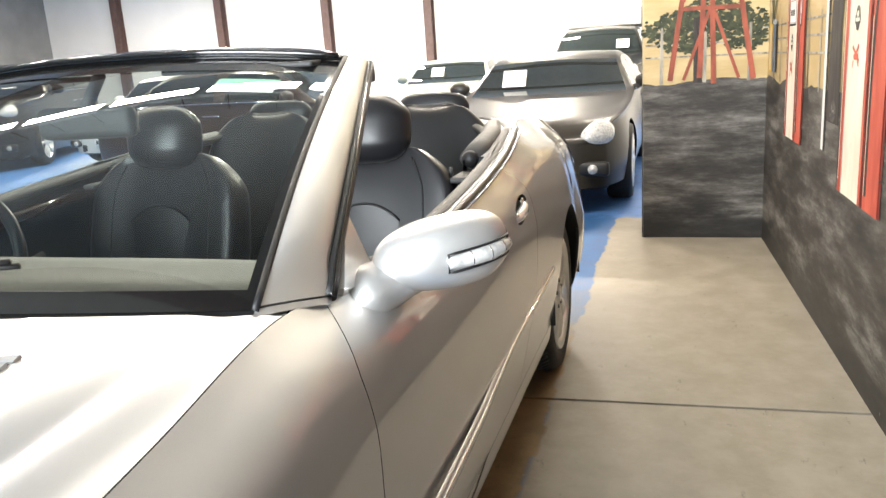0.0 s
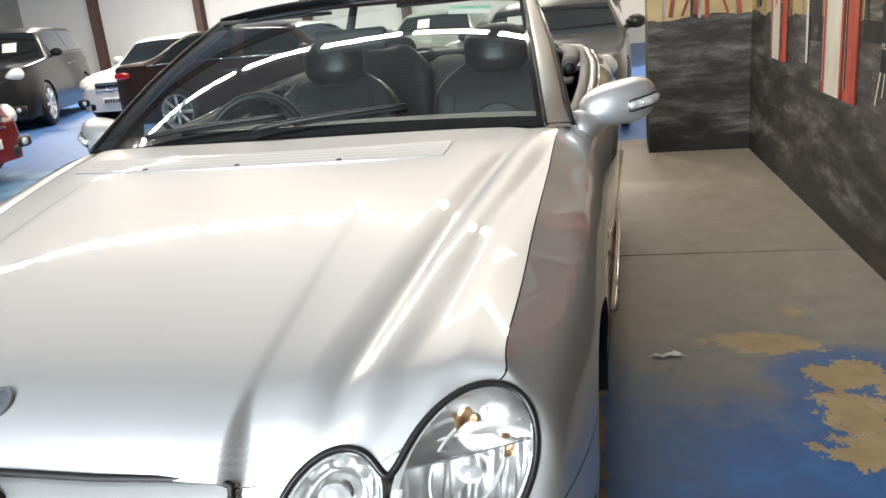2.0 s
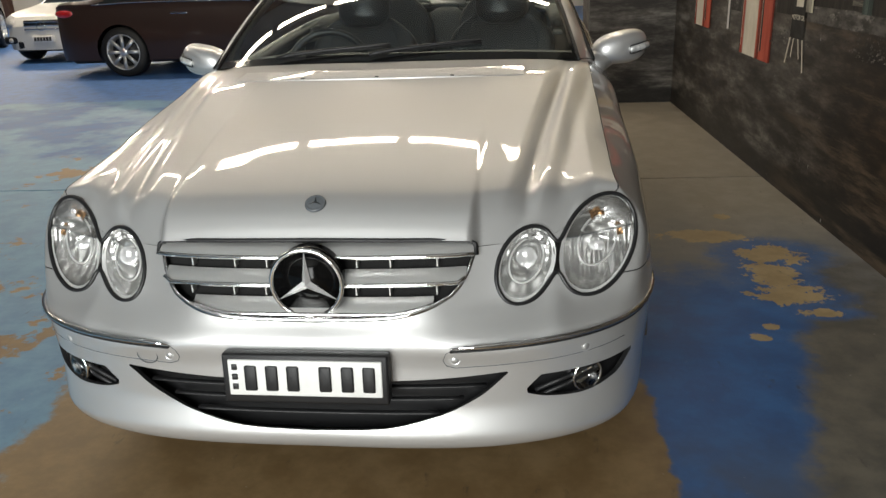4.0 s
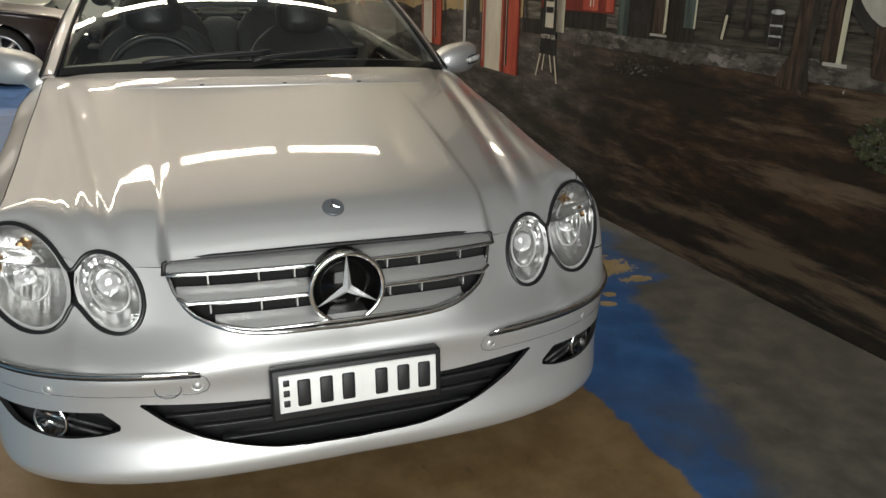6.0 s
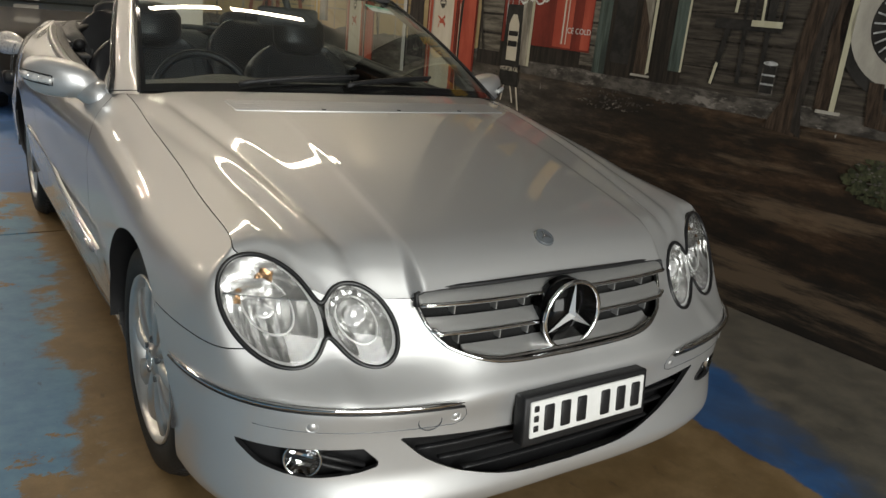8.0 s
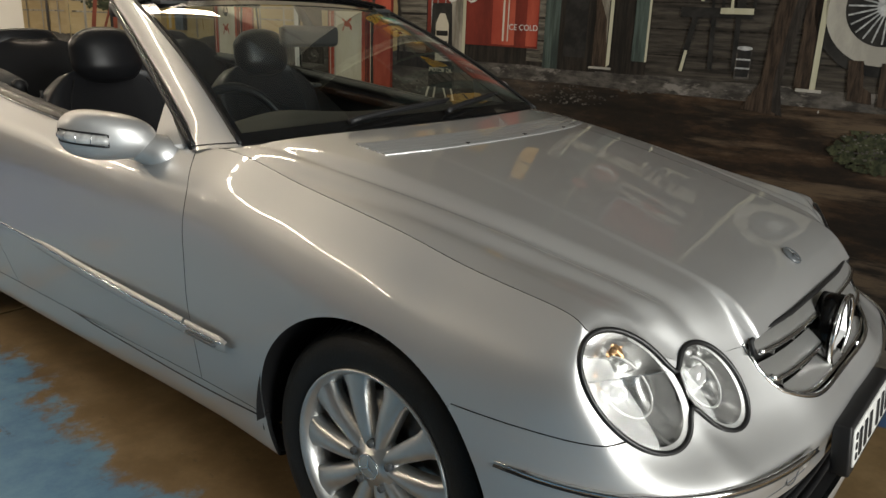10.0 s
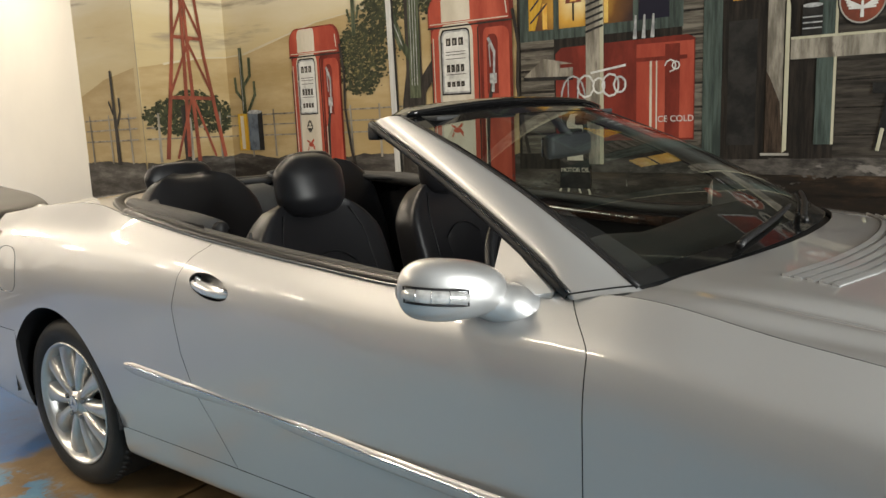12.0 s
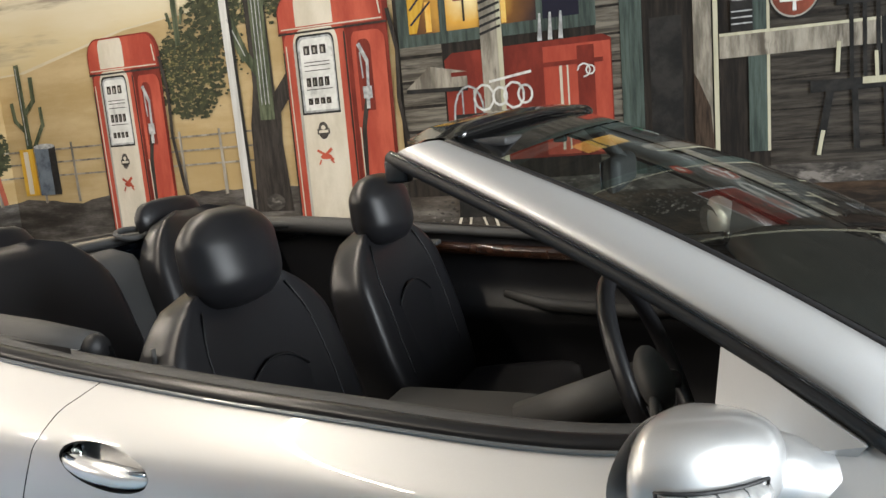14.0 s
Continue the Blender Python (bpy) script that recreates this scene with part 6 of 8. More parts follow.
# a black foot along the floor, tan tracks above it, flaked spots
_k = n.mix(n.math("MULTIPLY", n.step(n.math("ADD", n.z, n.math("MULTIPLY", n.math("SUBTRACT", _a, 0.5), 0.5)), 0.30, 0.12), 0.8), _k, (0.012, 0.011, 0.010))
_t = n.math("MULTIPLY", n.step(n.noise(1.6, 7, 0.7, (0.35, 0.35, 3.2), (2, 5, 1)), 0.50, 0.62), n.step(n.y, 2.8, 1.2))
_k = n.mix(n.math("MULTIPLY", _t, 0.55), _k, (0.15, 0.105, 0.068))
_k = n.mix(n.step(n.noise(17, 3, 0.6, (1, 1, 0.3), (1, 8, 3)), 0.73, 0.76), _k, (0.34, 0.33, 0.31))
P_GROUND = n.done(_k, 0.55, _b, 0.002, 0.3, 0.25)
P_RED = paint("painted_red", (0.33, 0.050, 0.030), (0.52, 0.11, 0.065), 6, (1, 1, 0.25))
P_DKRED = paint("painted_dark_red", (0.13, 0.018, 0.012), (0.24, 0.035, 0.022), 6, (1, 1, 0.4))
P_CREAM = paint("painted_cream", (0.52, 0.47, 0.37), (0.66, 0.61, 0.51), 5, (1, 1, 0.4))
P_WHITE = paint("painted_white", (0.58, 0.58, 0.55), (0.74, 0.74, 0.71), 14, c=(0.40, 0.40, 0.38))
P_BLACK = paint("painted_black", (0.010, 0.010, 0.010), (0.032, 0.030, 0.028), 8)
P_GREEN = paint("painted_green", (0.032, 0.042, 0.022), (0.12, 0.14, 0.085), 18, (2.5, 2.5, 0.35))
P_LEAF = paint("painted_leaf", (0.018, 0.022, 0.012), (0.065, 0.07, 0.035), 30)
P_LEAF2 = paint("painted_leaf_light", (0.10, 0.10, 0.045), (0.24, 0.20, 0.085), 30)
P_TRUNK = paint("painted_trunk", (0.018, 0.015, 0.013), (0.05, 0.042, 0.036), 16, (3, 3, 0.4))
P_BARK = paint("painted_bark", (0.018, 0.012, 0.009), (0.075, 0.050, 0.034), 14, (4, 4, 0.5))
P_POLE = paint("painted_pole", (0.45, 0.45, 0.43), (0.62, 0.62, 0.60), 8, (5, 5, 0.3))
P_POST = paint("painted_post", (0.14, 0.125, 0.10), (0.40, 0.365, 0.30), 7, (3, 3, 0.5), c=(0.10, 0.085, 0.068))
P_LIGHTW = paint("painted_lit_edge", (0.44, 0.42, 0.30), (0.54, 0.52, 0.39), 9, (4, 4, 0.35))
P_TEAL = paint("painted_teal", (0.028, 0.040, 0.036), (0.085, 0.115, 0.10), 10, (4, 4, 0.3))
P_DARKW = paint("painted_dark_wood", (0.008, 0.007, 0.006), (0.032, 0.025, 0.020), 9, (4, 4, 0.4))
P_RUST = paint("painted_rust", (0.16, 0.045, 0.028), (0.33, 0.085, 0.05), 8, (1, 1, 0.4))
# plank paint darkened in its colour for the less lit end of the wall
P_PLANKDIM = paint("painted_planks_dimmed", (0.017, 0.0145, 0.012), (0.082, 0.071, 0.058), 6, (0.5, 0.5, 6), c=(0.02, 0.017, 0.014))
# white with weaker light mixed into its colour; also serves pump details
P_DIMWHITE = paint("painted_dim_white", (0.30, 0.285, 0.25), (0.42, 0.40, 0.35), 7, (1, 1, 0.4))
P_PLANK = paint("painted_planks", (0.055, 0.048, 0.038), (0.21, 0.19, 0.155), 6, (0.5, 0.5, 6), c=(0.035, 0.03, 0.025))
P_BLUE = paint("painted_night_blue", (0.008, 0.010, 0.022), (0.025, 0.03, 0.075), 6)
P_YELLOW = paint("painted_yellow", (0.50, 0.27, 0.02), (0.62, 0.40, 0.06), 12, (3, 3, 0.5))
P_GLOW = paint("painted_lamplight", (0.72, 0.36, 0.05), (0.82, 0.62, 0.20), 5)
n = Nodes("painted_window_glow")
_d = n.math("SQRT", n.math("ADD", n.math("POWER", n.math("SUBTRACT", n.y, 2.07), 2.0), n.math("POWER", n.math("SUBTRACT", n.z, 1.92), 2.0)))
_d = n.math("ADD", _d, n.math("MULTIPLY", n.math("SUBTRACT", n.noise(6, 5), 0.5), 0.10))
P_WINGLOW = n.done(n.ramp(_d, [(0.05, (0.80, 0.66, 0.34)), (0.13, (0.62, 0.34, 0.06)), (0.24, (0.16, 0.07, 0.02)), (0.36, (0.010, 0.010, 0.022))]), 0.6, None, 0.001, 0.1, 0.22)
P_STEEL = paint("painted_steel", (0.26, 0.27, 0.27), (0.52, 0.53, 0.53), 30)
P_STONE = paint("painted_stone", (0.030, 0.027, 0.024), (0.12, 0.108, 0.095), 12, (0.8, 0.8, 2), c=(0.22, 0.20, 0.18))
P_BARREL = paint("painted_drum", (0.05, 0.065, 0.085), (0.15, 0.18, 0.21), 9)
_layer = {"n": 0}


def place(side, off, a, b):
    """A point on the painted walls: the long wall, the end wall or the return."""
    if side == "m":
        # laid square to the car, stretched onto the wall to fit the camera's view
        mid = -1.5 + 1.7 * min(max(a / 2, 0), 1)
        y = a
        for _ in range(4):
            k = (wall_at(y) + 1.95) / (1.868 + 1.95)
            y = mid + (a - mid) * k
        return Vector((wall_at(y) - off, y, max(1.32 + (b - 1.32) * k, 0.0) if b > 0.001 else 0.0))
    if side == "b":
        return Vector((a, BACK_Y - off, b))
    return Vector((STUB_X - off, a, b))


def fig(name, layer, *shapes, side="m", parent=None, smooth=False):
    """A painted figure: (paint, outline) pairs, each a thin film over the last."""
    out = None
    for k, (m, pts) in enumerate(shapes):
        bm = bmesh.new()
        off = 0.002 + 0.0012 * (layer + 0.35 * k)
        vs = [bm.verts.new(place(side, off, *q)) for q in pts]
        f = bm.faces.new(vs)
        f.normal_update()
        want = Vector((0, -1, 0)) if side == "b" else Vector((-1, 0, 0))
        if f.normal.dot(want) < 0:
            f.normal_flip()
        o = obj(name if out is None else name + "_detail", bm, m, mural if out is None else out, smooth=False)
        out = out or o
    return out


def many(name, layer, m, polys, side="m", parent=None):
    """Many small strokes of one colour as one film."""
    bm = bmesh.new()
    want = Vector((0, -1, 0)) if side == "b" else Vector((-1, 0, 0))
    for k, pts in enumerate(polys):
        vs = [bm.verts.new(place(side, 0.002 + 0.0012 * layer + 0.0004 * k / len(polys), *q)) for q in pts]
        f = bm.faces.new(vs)
        f.normal_update()
        if f.normal.dot(want) < 0:
            f.normal_flip()
    return tagged(obj(name, bm, m, parent or mural, smooth=False), kind="stuff" if len(polys) > 60 else "")


def rect(a0, b0, a1, b1):
    return [(a0, b0), (a1, b0), (a1, b1), (a0, b1)]


def oval(a, b, ra, rb, n=28):
    return [(a + ra * math.cos(2 * math.pi * k / n), b + rb * math.sin(2 * math.pi * k / n)) for k in range(n)]


def bar(p, q, w, w2=None):
    """A stroke between two points."""
    d = Vector((q[0] - p[0], q[1] - p[1])).normalized()
    h, h2 = w / 2, (w2 or w) / 2
    return [(p[0] - d.y * h, p[1] + d.x * h), (p[0] + d.y * h, p[1] - d.x * h), (q[0] + d.y * h2, q[1] - d.x * h2), (q[0] - d.y * h2, q[1] + d.x * h2)]


def wavy(a0, a1, top, low, amp, n=40, seed=1.0):
    """A region with an uneven upper edge."""
    up = [(a0 + (a1 - a0) * k / n, top + amp * (noise.noise(Vector((a0 + (a1 - a0) * k / n * 3, seed, 0))) + 0.5 * noise.noise(Vector((k * 1.7, seed, 3))))) for k in range(n + 1)]
    return up + [(a1, low), (a0, low)]


rnd = random.Random(7)


def leaves(cy, cz, ry, rz, n, size):
    out = []
    for _ in range(n):
        a, r = rnd.uniform(0, 6.283), math.sqrt(rnd.random())
        y, z = cy + ry * r * math.cos(a) * rnd.uniform(0.8, 1.15), cz + rz * r * math.sin(a) * rnd.uniform(0.8, 1.15)
        q, s_ = rnd.uniform(0, 6.283), size * rnd.uniform(0.6, 1.4)
        out.append([(y + s_ * math.cos(q + t), z + s_ * 0.6 * math.sin(q + t)) for t in (0, 1.3, 2.6, 4.2)])
    return out


H = CEIL - 0.02
# skies, dunes and ground
fig("painted_sky", 0, (P_SKY, rect(2.3, 1.0, BACK_Y + 0.1, H)))
fig("painted_sky", 0, (P_SKY, rect(STUB_X + 0.002, 1.0, WALL_X - 0.001, H)), side="b")
fig("painted_sky", 0, (P_SKY, rect(BACK_Y - 0.002, 1.0, STUB_END, H)), side="s")
fig("painted_dune", 1, (P_DUNE, [(2.3, 1.0), (5.18, 1.0), (5.18, 1.815), (4.9, 1.825), (4.5, 1.905), (4.1, 1.985), (3.6, 2.03), (3.0, 1.98), (2.3, 1.9)]))
fig("painted_dune", 1, (P_DUNE, [(1.05, 1.0), (1.867, 1.0), (1.867, 1.815), (1.55, 1.80), (1.25, 1.75), (1.05, 1.72)]), side="b")
fig("painted_dune", 1, (P_DUNE, [(5.10, 1.0), (5.85, 1.0), (5.85, 1.55), (5.5, 1.66), (5.10, 1.72)]), side="s")
many("painted_ridge", 2, P_RIDGE, [bar((5.18, 1.818), (4.9, 1.828), 0.012), bar((4.9, 1.828), (4.5, 1.908), 0.018), bar((4.5, 1.908), (4.1, 1.988), 0.014), bar((4.1, 1.988), (3.6, 2.032), 0.01)])
many("painted_ridge", 2, P_RIDGE, [bar((1.867, 1.815), (1.55, 1.80), 0.012), bar((1.55, 1.80), (1.25, 1.75), 0.016)], side="b")
fig("painted_ground", 3, (P_GROUND, wavy(2.2, 5.18, 1.055, 0.0005, 0.05)))
fig("painted_ground", 3, (P_GROUND, wavy(-6.9, 2.2, 0.98, 0.0005, 0.03, 60)))
fig("painted_ground", 3, (P_GROUND, wavy(STUB_X + 0.003, WALL_X - 0.001, 1.05, 0.0005, 0.03, 20)), side="b")
fig("painted_ground", 3, (P_GROUND, wavy(BACK_Y, STUB_END, 1.05, 0.0005, 0.03, 20)), side="s")
# fences
for sd, a0, a1 in (("m", 3.15, 5.16), ("b", 1.06, 1.85), ("s", 5.12, 5.84)):
    lines = [bar((a0, z), (a1, z - 0.012), 0.010) for z in (1.372, 1.295, 1.215)]
    k = a0 + 0.1
    while k < a1:
        lines.append(bar((k, 1.04), (k + 0.005, 1.40), 0.022, 0.016))
        k += 0.27
    many("painted_fence", 4, P_POST, lines, side=sd)


def dome(ya, yb, z0, z1, ra, rb, h=None):
    """An outline with a flat foot and two rounded upper corners, from ya to the smaller yb."""
    h = h or max(ra, rb)
    left = [(ya - ra + ra * math.cos(q), z1 - h + h * math.sin(q)) for q in [math.pi / 2 * k / 7 for k in range(8)]]
    right = [(yb + rb - rb * math.sin(q), z1 - h + h * math.cos(q)) for q in [math.pi / 2 * k / 7 for k in range(8)]]
    return [(yb, z0), (ya, z0)] + left + right


def pump(y0, y1, zb, zt, k):
    """A painted petrol pump with a rounded cap: dial, hose and nozzle; y0 is its far edge, y1 the near one."""
    w = y0 - y1
    f = y0 - 0.62 * w
    cap = zt - 0.20
    o = fig("painted_pump", 6,
            (P_DKRED, dome(y0 - 0.03 * w, y1, zb, zt - 0.12, 0.10 * w, 0.12 * w)),
            (P_DKRED, dome(y0, y1 - 0.02 * w, cap, zt, 0.16 * w, 0.16 * w, 0.11)),
            (P_RED, dome(y0 - 0.01 * w, y1 + 0.03 * w, cap + 0.012, zt - 0.008, 0.15 * w, 0.14 * w, 0.10)),
            (P_CREAM, dome(y0 - 0.17 * w, f + 0.10 * w, cap + 0.012, zt - 0.010, 0.05 * w, 0.03 * w, 0.05)),
            (P_RED, dome(y0 - 0.04 * w, f - 0.01 * w, zb, cap + 0.03, 0.12 * w, 0.07 * w, 0.10)),
            (P_CREAM, dome(y0 - 0.13 * w, f + 0.07 * w, zb, cap + 0.015, 0.09 * w, 0.07 * w, 0.08)),
            (P_DIMWHITE, dome(y0 - 0.13 * w, y0 - 0.155 * w, zb, cap - 0.05, 0.01 * w, 0.01 * w)),
            (P_RED, dome(f - 0.05 * w, y1 + 0.03 * w, zb, cap - 0.03, 0.04 * w, 0.08 * w, 0.06)),
            (P_DKRED, dome(f - 0.09 * w, f - 0.22 * w, cap - 0.42, cap - 0.07, 0.05 * w, 0.05 * w, 0.05)))
    many("painted_dial", 9, P_BLACK, [dome(y0 - 0.155 * w, f + 0.105 * w, zt - 0.615, zt - 0.215, 0.05 * w, 0.05 * w, 0.04)], parent=o)
    many("painted_dial_face", 9.4, P_STEEL, [dome(y0 - 0.17 * w, f + 0.115 * w, zt - 0.605, zt - 0.225, 0.05 * w, 0.05 * w, 0.04)], parent=o)
    many("painted_dial_face", 9.8, P_WHITE, [dome(y0 - 0.19 * w, f + 0.125 * w, zt - 0.595, zt - 0.235, 0.045 * w, 0.045 * w, 0.035)], parent=o)
    marks, holes = [], []
    for z, h, n in ((zt - 0.315, 0.045, 3), (zt - 0.475, 0.045, 4), (zt - 0.565, 0.032, 4)):
        for c in range(n):
            y = y0 - (0.225 + 0.23 / n * c) * w
            marks.append(rect(y, z, y - 0.17 / n * w, z + h))
            holes.append(rect(y - 0.015 * w, z + 0.007, y - (0.17 / n - 0.022) * w, z + h - 0.012))
    for z in (zt - 0.355, zt - 0.372, zt - 0.397, zt - 0.492):
        marks.append(rect(y0 - 0.22 * w, z, f + 0.16 * w, z + 0.004))
    many("painted_dial_marks", 10.2, P_TRUNK, marks, parent=o)
    many("painted_dial_holes", 10.6, P_DIMWHITE, holes, parent=o)
    my = y0 - 0.335 * w
    many("painted_shield", 9, P_STONE, [oval(my, zt - 0.70, 0.050 * w, 0.045, 16), rect(my + 0.06 * w, zt - 0.720, my - 0.06 * w, zt - 0.690)], parent=o)
    many("painted_shield_light", 9.5, P_CREAM, [oval(my, zt - 0.685, 0.022 * w, 0.012, 10), rect(my + 0.045 * w, zt - 0.712, my - 0.045 * w, zt - 0.699)], parent=o)
    many("painted_red_mark", 9, P_RED, [oval(my, zt - 0.835, 0.055 * w, 0.014, 14), bar((my + 0.08 * w, zt - 0.80), (my - 0.07 * w, zt - 0.852), 0.013), bar((my - 0.06 * w, zt - 0.795), (my + 0.03 * w, zt - 0.84), 0.016), bar((my + 0.05 * w, zt - 0.85), (my + 0.07 * w, zt - 0.875), 0.009), bar((my - 0.04 * w, zt - 0.85), (my - 0.07 * w, zt - 0.87), 0.009)], parent=o)
    seam = [bar((f, zb), (f + 0.004, cap - 0.02), 0.009), bar((y0 - 0.035 * w, zb + 0.01), (y0 - 0.035 * w, cap - 0.09), 0.008), bar((y0, cap), (y1, cap), 0.010)]
    pts = [(f - 0.15 * w, cap - 0.36), (f - 0.10 * w, cap - 0.50), (f - 0.08 * w, cap - 0.75), (f - 0.10 * w, zb + 0.05)]
    hose = [bar(a, b, 0.026) for a, b in zip(pts, pts[1:])]
    pts = [(y1 - 0.01 * w, cap + 0.06), (y1 - 0.07 * w, zt - 0.34), (y1 - 0.05 * w, zt - 0.58), (y1 - 0.12 * w, zt - 0.85), (y1 - 0.17 * w, zt - 0.98)]
    hose += [bar(a, b, 0.022) for a, b in zip(pts, pts[1:])]
    many("painted_hose", 9, P_TRUNK, seam + hose, parent=o)
    many("painted_nozzle", 10, P_STEEL, [bar((f - 0.11 * w, cap - 0.09), (f - 0.18 * w, cap - 0.18), 0.020), bar((f - 0.18 * w, cap - 0.17), (f - 0.17 * w, cap - 0.30), 0.015), rect(f - 0.12 * w, cap - 0.36, f - 0.20 * w, cap - 0.30), bar((f - 0.12 * w, cap - 0.13), (f - 0.13 * w, cap - 0.26), 0.008), bar((f - 0.16 * w, cap - 0.34), (f - 0.155 * w, cap - 0.41), 0.020)], parent=o)
    many("painted_highlight", 10, P_CREAM, [bar((y0 - 0.075 * w, zb + 0.05), (y0 - 0.065 * w, cap - 0.06), 0.007), bar((f - 0.07 * w, zb + 0.05), (f - 0.065 * w, cap - 0.5), 0.006), bar((y0 - 0.03 * w, cap + 0.022), (y1 + 0.04 * w, cap + 0.020), 0.006), bar((y1 + 0.05 * w, cap + 0.04), (y1 + 0.07 * w, zt - 0.07), 0.008)], parent=o)


pump(4.375, 3.865, 0.76, 1.960, 0)
pump(3.075, 2.455, 0.68, 2.040, 1)
# lamp post with a round sign
o = fig("painted_pole", 6, (P_POLE, [(3.405, 0.80), (3.345, 0.80), (3.385, 2.8), (3.435, 2.8)]), (P_BLACK, [(3.355, 0.80), (3.335, 0.80), (3.375, 2.8), (3.392, 2.8)]))
fig("painted_round_sign", 8, (P_CREAM, oval(3.455, 2.225, 0.075, 0.085)), (P_DKRED, oval(3.455, 2.225, 0.06, 0.07)), (P_CREAM, oval(3.455, 2.225, 0.045, 0.03)))
# tree and tall cactus behind the pole
many("painted_foliage", 4, P_LEAF, leaves(3.68, 1.70, 0.23, 0.23, 950, 0.017) + leaves(3.22, 2.05, 0.42, 0.13, 620, 0.018) + leaves(3.5, 1.95, 0.16, 0.17, 330, 0.017) + leaves(3.60, 1.78, 0.30, 0.28, 260, 0.012))
many("painted_foliage_light", 4.6, P_LEAF2, leaves(3.68, 1.72, 0.20, 0.19, 190, 0.009) + leaves(3.2, 2.06, 0.35, 0.10, 120, 0.009))
fig("painted_trunk", 5, (P_TRUNK, [(3.33, 0.93), (3.10, 0.93), (3.125, 1.30), (3.115, 1.45), (2.99, 1.60), (3.05, 1.66), (3.14, 1.56), (3.15, 2.6), (3.27, 2.6), (3.27, 1.6), (3.31, 1.4)]))
many("painted_cactus", 5.5, P_GREEN, [bar((3.20, 1.42), (3.19, 2.7), 0.09), bar((3.19, 2.0), (3.05, 2.12), 0.05), bar((3.06, 2.1), (3.05, 2.45), 0.06), bar((3.40, 2.0), (3.29, 1.74), 0.06), bar((3.29, 1.76), (3.22, 1.66), 0.05), bar((3.42, 2.28), (3.41, 1.95), 0.055)])
many("painted_cactus", 5.5, P_GREEN, [bar((3.72, 1.86), (3.72, 2.16), 0.035), bar((3.69, 1.97), (3.665, 2.06), 0.02), bar((3.75, 1.95), (3.775, 2.04), 0.02)])
many("painted_cactus", 5.5, P_GREEN, [bar((4.94, 1.36), (4.945, 1.88), 0.052, 0.04), bar((4.94, 1.58), (4.85, 1.66), 0.03), bar((4.85, 1.65), (4.845, 1.80), 0.034), bar((4.95, 1.48), (5.02, 1.55), 0.028), bar((5.02, 1.54), (5.03, 1.66), 0.03), bar((4.90, 1.38), (4.80, 1.52), 0.028), bar((4.80, 1.50), (4.805, 1.62), 0.028)])
many("painted_cactus_light", 5.8, P_STEEL, [bar((3.225 - 0.022 * k, 1.50), (3.215 - 0.022 * k, 2.68), 0.005) for k in range(3)] + [bar((3.41, 1.98), (3.405, 2.26), 0.006), bar((3.055, 2.12), (3.045, 2.43), 0.006), bar((4.95, 1.40), (4.952, 1.86), 0.006), bar((3.385, 1.96), (3.295, 1.76), 0.006)])
fig("painted_drum", 6, (P_BARREL, rect(4.905, 1.09, 4.735, 1.385)), (P_BLACK, rect(4.79, 1.09, 4.735, 1.385)), (P_STEEL, oval(4.82, 1.385, 0.085, 0.016, 16)))
fig("painted_drum", 6, (P_YELLOW, rect(5.03, 1.09, 4.915, 1.375)), (P_CREAM, rect(5.0, 1.10, 4.96, 1.36)))
fig("painted_stone", 6, (P_STONE, oval(3.21, 0.98, 0.06, 0.045, 12)))
# end wall: wind pump, trees
many("painted_foliage", 4, P_LEAF, leaves(1.30, 1.37, 0.24, 0.13, 520, 0.018) + leaves(1.66, 1.37, 0.17, 0.13, 380, 0.018) + leaves(1.47, 1.46, 0.22, 0.10, 260, 0.018), side="b")
many("painted_trunk", 4.5, P_TRUNK, [bar((1.39, 1.04), (1.38, 1.45), 0.055, 0.04)], side="b")
legs = [((1.215, 1.06), (1.33, 1.85), (1.43, 2.9)), ((1.727, 1.05), (1.60, 1.82), (1.49, 2.9)), ((1.488, 1.03), (1.465, 1.8), (1.46, 2.9)), ((1.40, 1.07), (1.43, 1.9), (1.45, 2.9))]
st = []
for q in legs:
    st += [bar(q[0], q[1], 0.034, 0.028), bar(q[1], q[2], 0.028, 0.02)]
for z, a, b in ((1.51, 1.275, 1.66), (1.95, 1.34, 1.585), (2.35, 1.38, 1.54)):
    st.append(bar((a - 0.01, z), (b + 0.01, z - 0.01), 0.026))
for a, b in (((1.275, 1.51), (1.49, 1.95)), ((1.66, 1.51), (1.45, 1.95)), ((1.34, 1.95), (1.53, 2.35)), ((1.585, 1.95), (1.40, 2.35)), ((1.30, 1.06), (1.46, 1.5)), ((1.64, 1.06), (1.48, 1.5))):
    st.append(bar(a, b, 0.020))
many("painted_wind_pump", 6, P_RUST, st, side="b")
many("painted_cactus", 5, P_TRUNK, [bar((5.40, 1.03), (5.41, 1.72), 0.05, 0.03), bar((5.40, 1.30), (5.33, 1.42), 0.024), bar((5.33, 1.42), (5.33, 1.52), 0.022), bar((5.42, 1.4), (5.47, 1.5), 0.022)], side="s")

